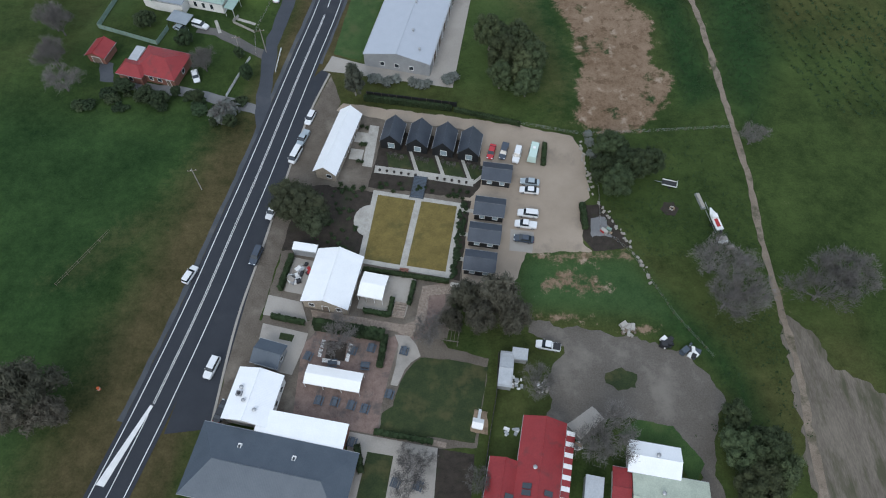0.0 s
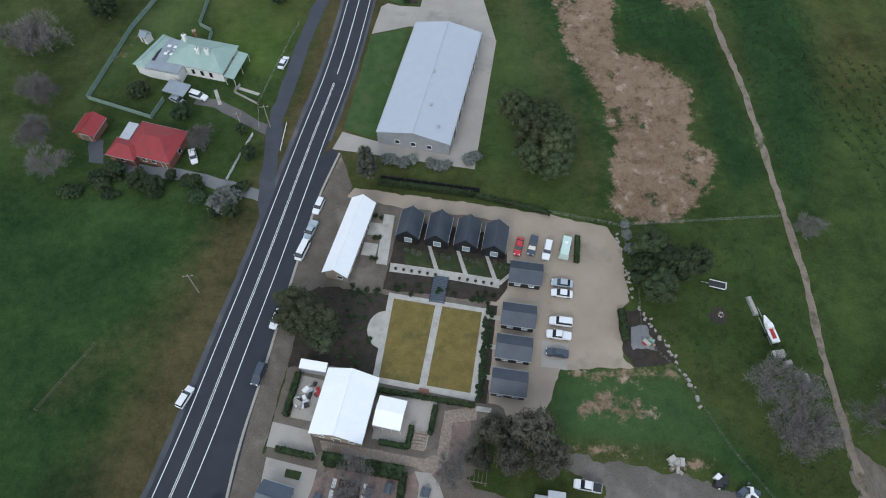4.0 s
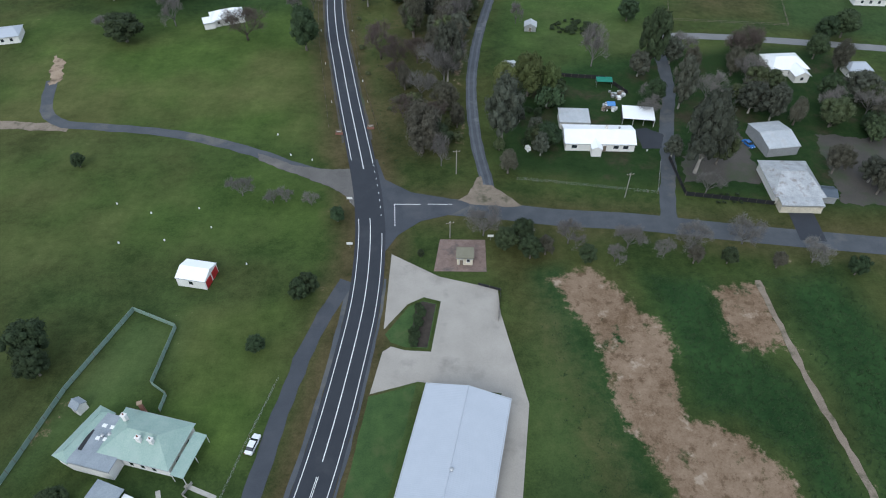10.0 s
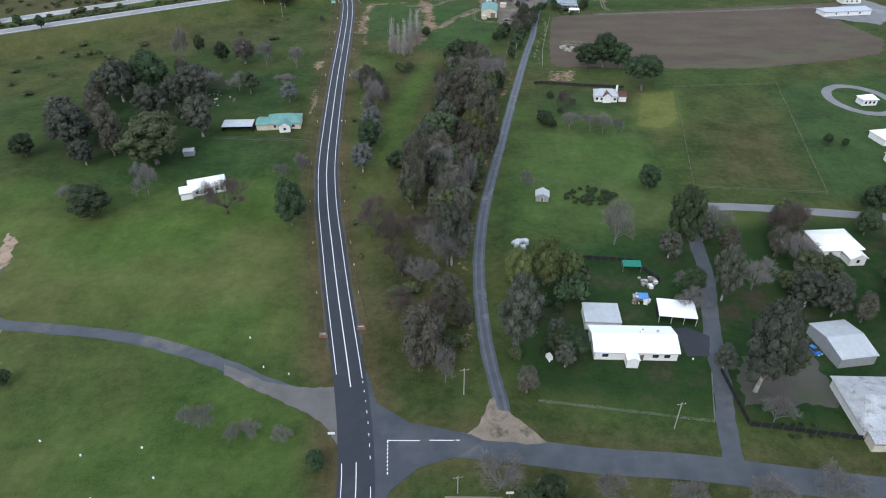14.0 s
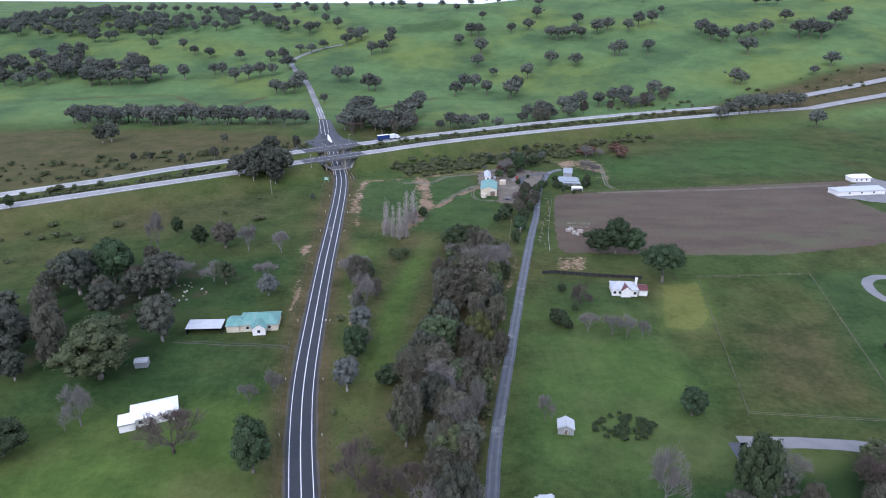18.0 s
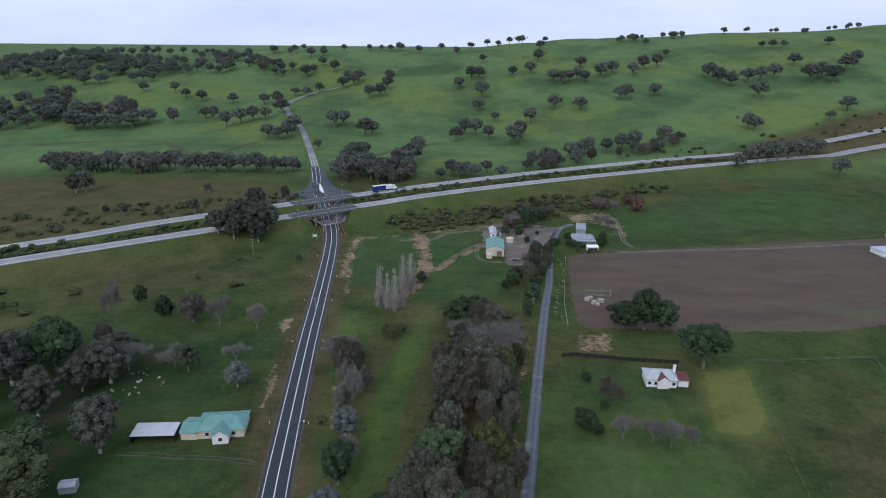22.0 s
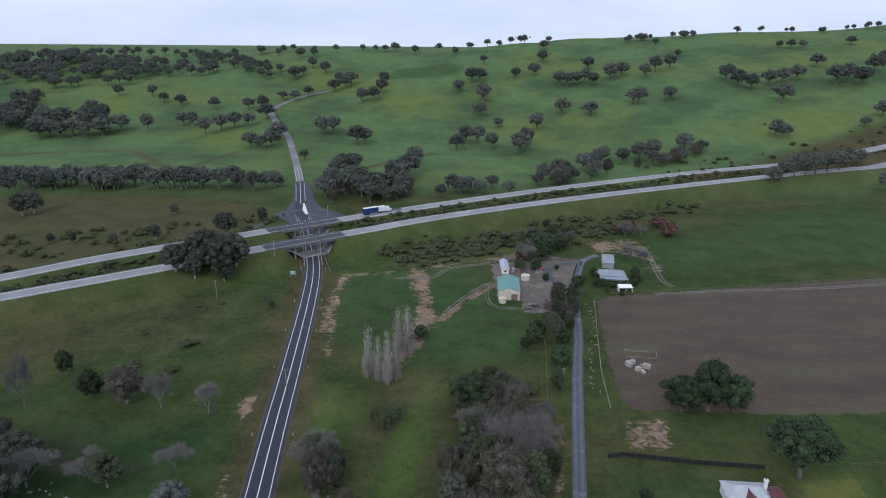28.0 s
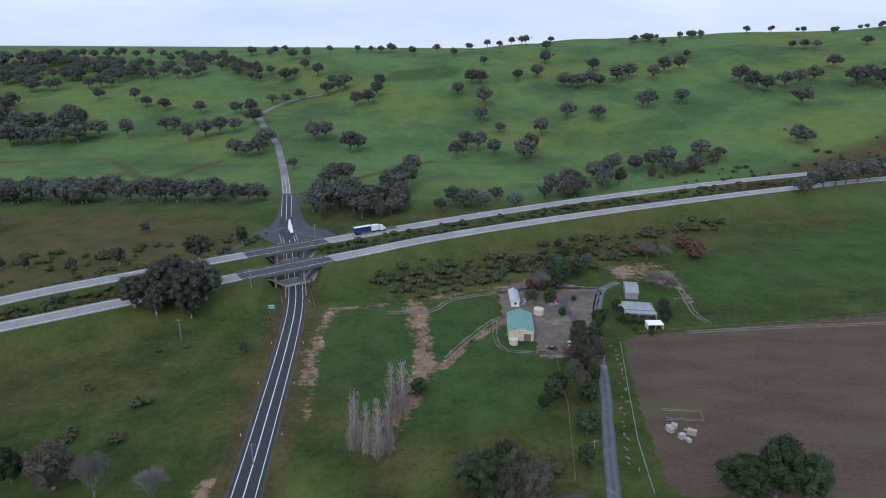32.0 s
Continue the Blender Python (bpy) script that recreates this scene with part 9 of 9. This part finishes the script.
heap("rubble_heap", 49.8, 106.6, 1.2, 10, "small heap of orange and blue building scraps", ("clay", "red_paint", "paving", "fence_green"))
heap("log_pile", 51.2, 82.2, 1.5, 22, "pile of cut logs and pale timber in a yard", ("timber", "paving", "clay", "bark_pale"), 0.7)
heap("scrap_pile", 58.6, 79.6, 1.4, 12, "dark scrap and white drums at a yard edge", ("dark_metal", "white_paint", "black_clad"), 0.9)
heap("scrap_pile", 63.4, 77.6, 1.5, 12, "dark scrap and white drums at a yard edge", ("dark_metal", "white_paint", "slate_roof"), 0.9)
heap("stored_goods", -20.6, 94.6, 2.0, 26, "crates, kegs and boxes stored in a kitchen yard", ("steel", "white_paint", "dark_metal", "concrete", "grey_wall"), 0.7)
heap("stored_goods", -18.6, 96.4, 1.3, 14, "crates and boxes stored in a kitchen yard", ("paving", "dark_metal", "red_paint", "steel"), 0.6)
heap("yard_clutter", 26.4, 70.4, 1.6, 20, "white tubs and clutter beside a tin shed", ("white_paint", "steel", "paving"), 0.45)
heap("yard_clutter", 32.0, 69.6, 1.8, 18, "pale stones round a bare tree", ("white_paint", "paving", "concrete"), 0.4)
heap("yard_clutter", 25.0, 61.0, 1.4, 9, "white clutter on grass behind a red house", ("white_paint", "steel"), 0.45)
heap("yard_clutter", 37.6, 57.4, 0.8, 6, "drums and boxes beside a shed", ("dark_metal", "clay", "white_paint"), 0.6)
heap("yard_clutter", 64.4, 320.0, 3.0, 22, "clutter under a green shade sail behind a bungalow", ("white_paint", "steel", "timber", "dark_metal", "grey_wall"), 0.8)
heap("yard_clutter", 60.0, 311.0, 2.4, 14, "garden clutter behind a bungalow", ("white_paint", "steel", "timber"), 0.8)
heap("yard_clutter", 39.5, 313.6, 1.8, 9, "pale trailer load and clutter by trees", ("steel", "white_paint"), 1.2)
heap("yard_clutter", 29.9, 287.4, 0.5, 3, "white tank on a lawn", ("white_paint",), 1.2)
heap("timber_stack", 28.4, 339.8, 2.2, 16, "stacked timber and sheets on bare dirt", ("timber", "zinc_roof", "dark_metal", "grey_wall"), 1.3)
heap("farm_clutter", 42, 634, 2.5, 14, "rusty farm clutter beside a tank", ("timber", "brick_wall", "steel"), 1.2)
heap("farm_clutter", 54, 634, 2.2, 8, "farm machinery parked in a yard", ("dark_metal", "steel", "red_paint"), 1.4)
heap("yard_rubble", -106, 462, 11, 16, "scattered pale junk among trees", ("paving", "steel", "timber"), 0.6)
heap("plough_rubble", 75, 534, 4, 8, "pale slabs in a tilled field corner", ("paving", "concrete"), 1.4)
M["shade_green"] = material("green_shade_cloth", (0.01, 0.14, 0.10), (0.02, 0.22, 0.15), 0.8, 0.9)
M["tarp_blue"] = material("blue_tarpaulin", (0.05, 0.18, 0.45), (0.10, 0.28, 0.58), 0.8, 0.6)
for x, y, w, d, mt, lab in ((60.7, 326.1, 5.6, 3.0, "shade_green", "green shade sail on posts"), (60.2, 310.4, 2.8, 2.4, "tarp_blue", "blue tarpaulin gazebo behind a bungalow")):
    g = thing("shade_sail", x, y, -5, lab, "shade sail")
    part("cloth", Solid().slab([(-w / 2, -d / 2, 2.2), (w / 2, -d / 2, 2.3), (w / 2, d / 2, 2.6), (-w / 2, d / 2, 2.5)], 0.04), M[mt], g)
    for a in (-1, 1):
        for b in (-1, 1):
            part("post", Solid().tube((a * w * 0.48, b * d * 0.48, 0), (a * w * 0.48, b * d * 0.48, 2.3), 0.05), M["steel"], g)
ps = thing("play_structure", 18.6, 61.6, -12, "white cubby house with a slide", "playground")
part("cubby", Solid().block(0, 0, 0.8, 1.8, 1.6, 1.3), M["white_paint"], ps)
part("roof", Solid().slab([(-1.1, -1.0, 2.1), (1.1, -1.0, 2.1), (1.1, 0, 2.8), (-1.1, 0, 2.8)], 0.06).slab([(1.1, 1.0, 2.1), (-1.1, 1.0, 2.1), (-1.1, 0, 2.8), (1.1, 0, 2.8)], 0.06), M["white_paint"], ps)
part("slide", Solid().slab([(-0.3, 0.8, 1.0), (0.3, 0.8, 1.0), (0.3, 3.4, 0.1), (-0.3, 3.4, 0.1)][::-1], 0.08), M["white_paint"], ps)
for a in (-0.8, 0.8):
    for b in (-0.7, 0.7):
        part("leg", Solid().tube((a, b, -0.1), (a, b, 0.9), 0.07), M["timber"], ps)
pg = thing("pergola", 10.6, 80.2, -9, "dark timber pergola over a garden walk", "pergola")
for k in range(4):
    for s in (-1, 1):
        part("post", Solid().tube((-4.5 + 3 * k, s * 1.2, 0), (-4.5 + 3 * k, s * 1.2, 2.4), 0.08, sides=5), M["bark"], pg)
for s in (-1, 1):
    part("beam", Solid().block(0, s * 1.2, 2.4, 9.6, 0.12, 0.18), M["bark"], pg)
for k in range(13):
    part("rafter", Solid().block(-4.5 + 0.75 * k, 0, 2.58, 0.08, 3.0, 0.12), M["bark"], pg)
for x, y, r, h, nm, lab in ((31.0, 594.6, 1.7, 2.2, "water_tank", "cream round water tank by the farm shed"), (45.5, 622.5, 2.2, 2.6, "water_tank", "pale round water tank in a farm yard")):
    t = thing(nm, x, y, 0, lab, "water tank")
    part("tank", Solid().tube((0, 0, -0.1), (0, 0, h), r, sides=20), M["cream_wall"], t)
    part("lid", Solid().tube((0, 0, h), (0, 0, h + 0.3), r * 1.02, r * 0.3, 20), M["cream_wall"], t)
# far houses at the edge of the view
for x, y, L, W, a, lab in ((193, 416, 16, 10, 10, "white house at the edge of fields"), (186, 394, 14, 9, -5, "grey-roofed house at the edge of fields"), (203, 455, 8, 6, 5, "small dark pavilion inside a loop drive"), (154, 334, 9, 7, 0, "pale grey shed near a back street"),
                        (268, 604, 34, 10, 8, "long blue-grey roofed building"), (286, 632, 14, 8, 4, "white building beyond a tilled field"), (-168, 361, 13, 10, 15, "pale blue-grey roofed house")):
    building("distant_house", x, y, L, W, a, 3.0, 1.6, "white_wall", "pale_roof" if "grey" in lab else "white_roof", lab, "house", hip=2.2, openings=wins("S", -L / 4, 0, L / 4))
sheet("distant_yard", [(250, 596), (262, 612), (300, 640), (310, 610), (280, 580)], M["asphalt_pale"], "pale gravel yard beyond a tilled field", "yard", 0.05, ragged=1)

# tussocks: rough grass in the wet paddocks
tuft = random.Random(5)
tus = Solid()
for poly, n, s in ((LUSH_R, 2600, 0.42), (LUSH_R2, 2400, 0.45), (PADDOCK_L, 500, 0.35), ([(24, 225), (33, 150), (45, 137), (48, 170), (38, 200), (30, 236)], 250, 0.45), ([(50, 100), (84, 100), (85, 135), (50, 134)], 700, 0.4), ([(60, 60), (84, 60), (84, 100), (62, 86), (70, 66)], 250, 0.5), (GULLY, 2200, 0.5), (FARM_GREEN, 250, 0.4)):
    xs, ys = [p[0] for p in poly], [p[1] for p in poly]
    k = 0
    while k < n:
        x, y = tuft.uniform(min(xs), max(xs)), tuft.uniform(min(ys), max(ys))
        if not inside(np.array(x), np.array(y), poly) or distance(x, y, ROAD) < 6 or distance(x, y, LANE) < 3:
            k += 0.2
            continue
        k += 1
        for _ in range(4):
            a, r = tuft.uniform(0, 6.28), s * tuft.uniform(0.4, 1.0)
            u, w = Vector((math.cos(a), math.sin(a), 0)), Vector((-math.sin(a), math.cos(a), 0))
            p = Vector((x + tuft.uniform(-s, s), y + tuft.uniform(-s, s), 0))
            tus.face(p - w * r * 0.4, p + w * r * 0.4, p + u * r * 0.8 + Vector((0, 0, r * 0.6)))
for k in range(13):
    x0, y0 = 97 + 3.9 * k, 196 - 1.2 * k
    for i in range(26):
        x, y = x0 + 0.32 * i * 2.0 + tuft.gauss(0, 0.3), y0 - 2.0 * i + tuft.gauss(0, 0.4)
        for _ in range(7):
            a, r = tuft.uniform(0, 6.28), tuft.uniform(0.4, 0.8)
            u, w = Vector((math.cos(a), math.sin(a), 0)), Vector((-math.sin(a), math.cos(a), 0))
            p = Vector((x + tuft.gauss(0, 0.35), y + tuft.gauss(0, 0.5), 0))
            tus.face(p - w * r * 0.4, p + w * r * 0.4, p + u * r * 0.8 + Vector((0, 0, r * 0.6)))
tagged(part("tussocks", tus, M["tussock"]), "rough green grass tussocks", "grass", kind="stuff")

buoy = thing("marker_drum", -56.8, 68.9, 0, "orange and white marker drum on a grass verge", "marker")
part("drum", Solid().tube((0, 0, -0.05), (0, 0, 0.75), 0.34, 0.30, 12), M["orange"], buoy)
part("band", Solid().tube((0, 0, 0.30), (0, 0, 0.52), 0.345, 0.335, 12), M["white_paint"], buoy)
pebbles = random.Random(23)
fence("wire_fence", [(27.6, 511.6), (37.1, 511.5), (42.9, 548.5), (45.7, 583.6)], 1.2, "pale rail fence of a farm paddock", solid=False, mat="timber", pitch=4, wires=2)
fence("wire_fence", [(72.9, 546.2), (85.1, 544.8), (83.8, 539.6), (72.2, 541)], 1.1, "small pale rail pen in a tilled field", solid=False, mat="paving", pitch=3, wires=2)
fence("stock_yard", [(41, 636), (47, 635), (51, 640), (48, 645), (42, 644), (41, 636)], 1.5, "round rusty steel stock pen", solid=False, mat="dark_metal", pitch=2, wires=2)
for k in range(22):
    y = 516 + 3.6 * k + pebbles.uniform(-1, 1)
    x = 53.5 + 0.205 * (y - 510) + pebbles.uniform(-1.6, 1.6)
    b = Solid().block(0, 0, 0, pebbles.uniform(0.6, 2.0), pebbles.uniform(0.35, 0.7), pebbles.uniform(0.15, 0.5), 0.05)
    ob = thing("stone_block", x, y, pebbles.uniform(0, 180), "rough weathered block lying beside the lane", "stone", "stones beside the lane")
    part("block", b, M["timber"], ob)

for a, b, n in (((46.6, 133), (47.7, 117), 20), ((48.9, 115), (55.2, 102.4), 20), ((55.2, 102), (58.6, 93), 9)):
    for k in range(n):
        s = k / n
        ob = thing("boulder", a[0] + (b[0] - a[0]) * s + pebbles.gauss(0, 0.35), a[1] + (b[1] - a[1]) * s + pebbles.gauss(0, 0.35), pebbles.uniform(0, 180), "rough grey boulder edging a car park", "boulder", "boulders round the car park")
        r = pebbles.uniform(0.35, 0.75)
        part("rock", Solid().block(0, 0, -0.1, r * 1.5, r, r * 0.7, r * 0.2), M["concrete"], ob)
for x, y, a in ((-27.4, 66.6, -11.6),):
    ac = thing("rooftop_unit", x, y, a, "grey air conditioner on a white roof", "air conditioner", z=4.3)
    part("casing", Solid().block(0, 0, -0.2, 1.2, 1.0, 0.9, 0.04), M["grey_wall"], ac)
    part("grille", Solid().tube((0, 0, 0.7), (0, 0, 0.76), 0.38, sides=12), M["dark_metal"], ac)
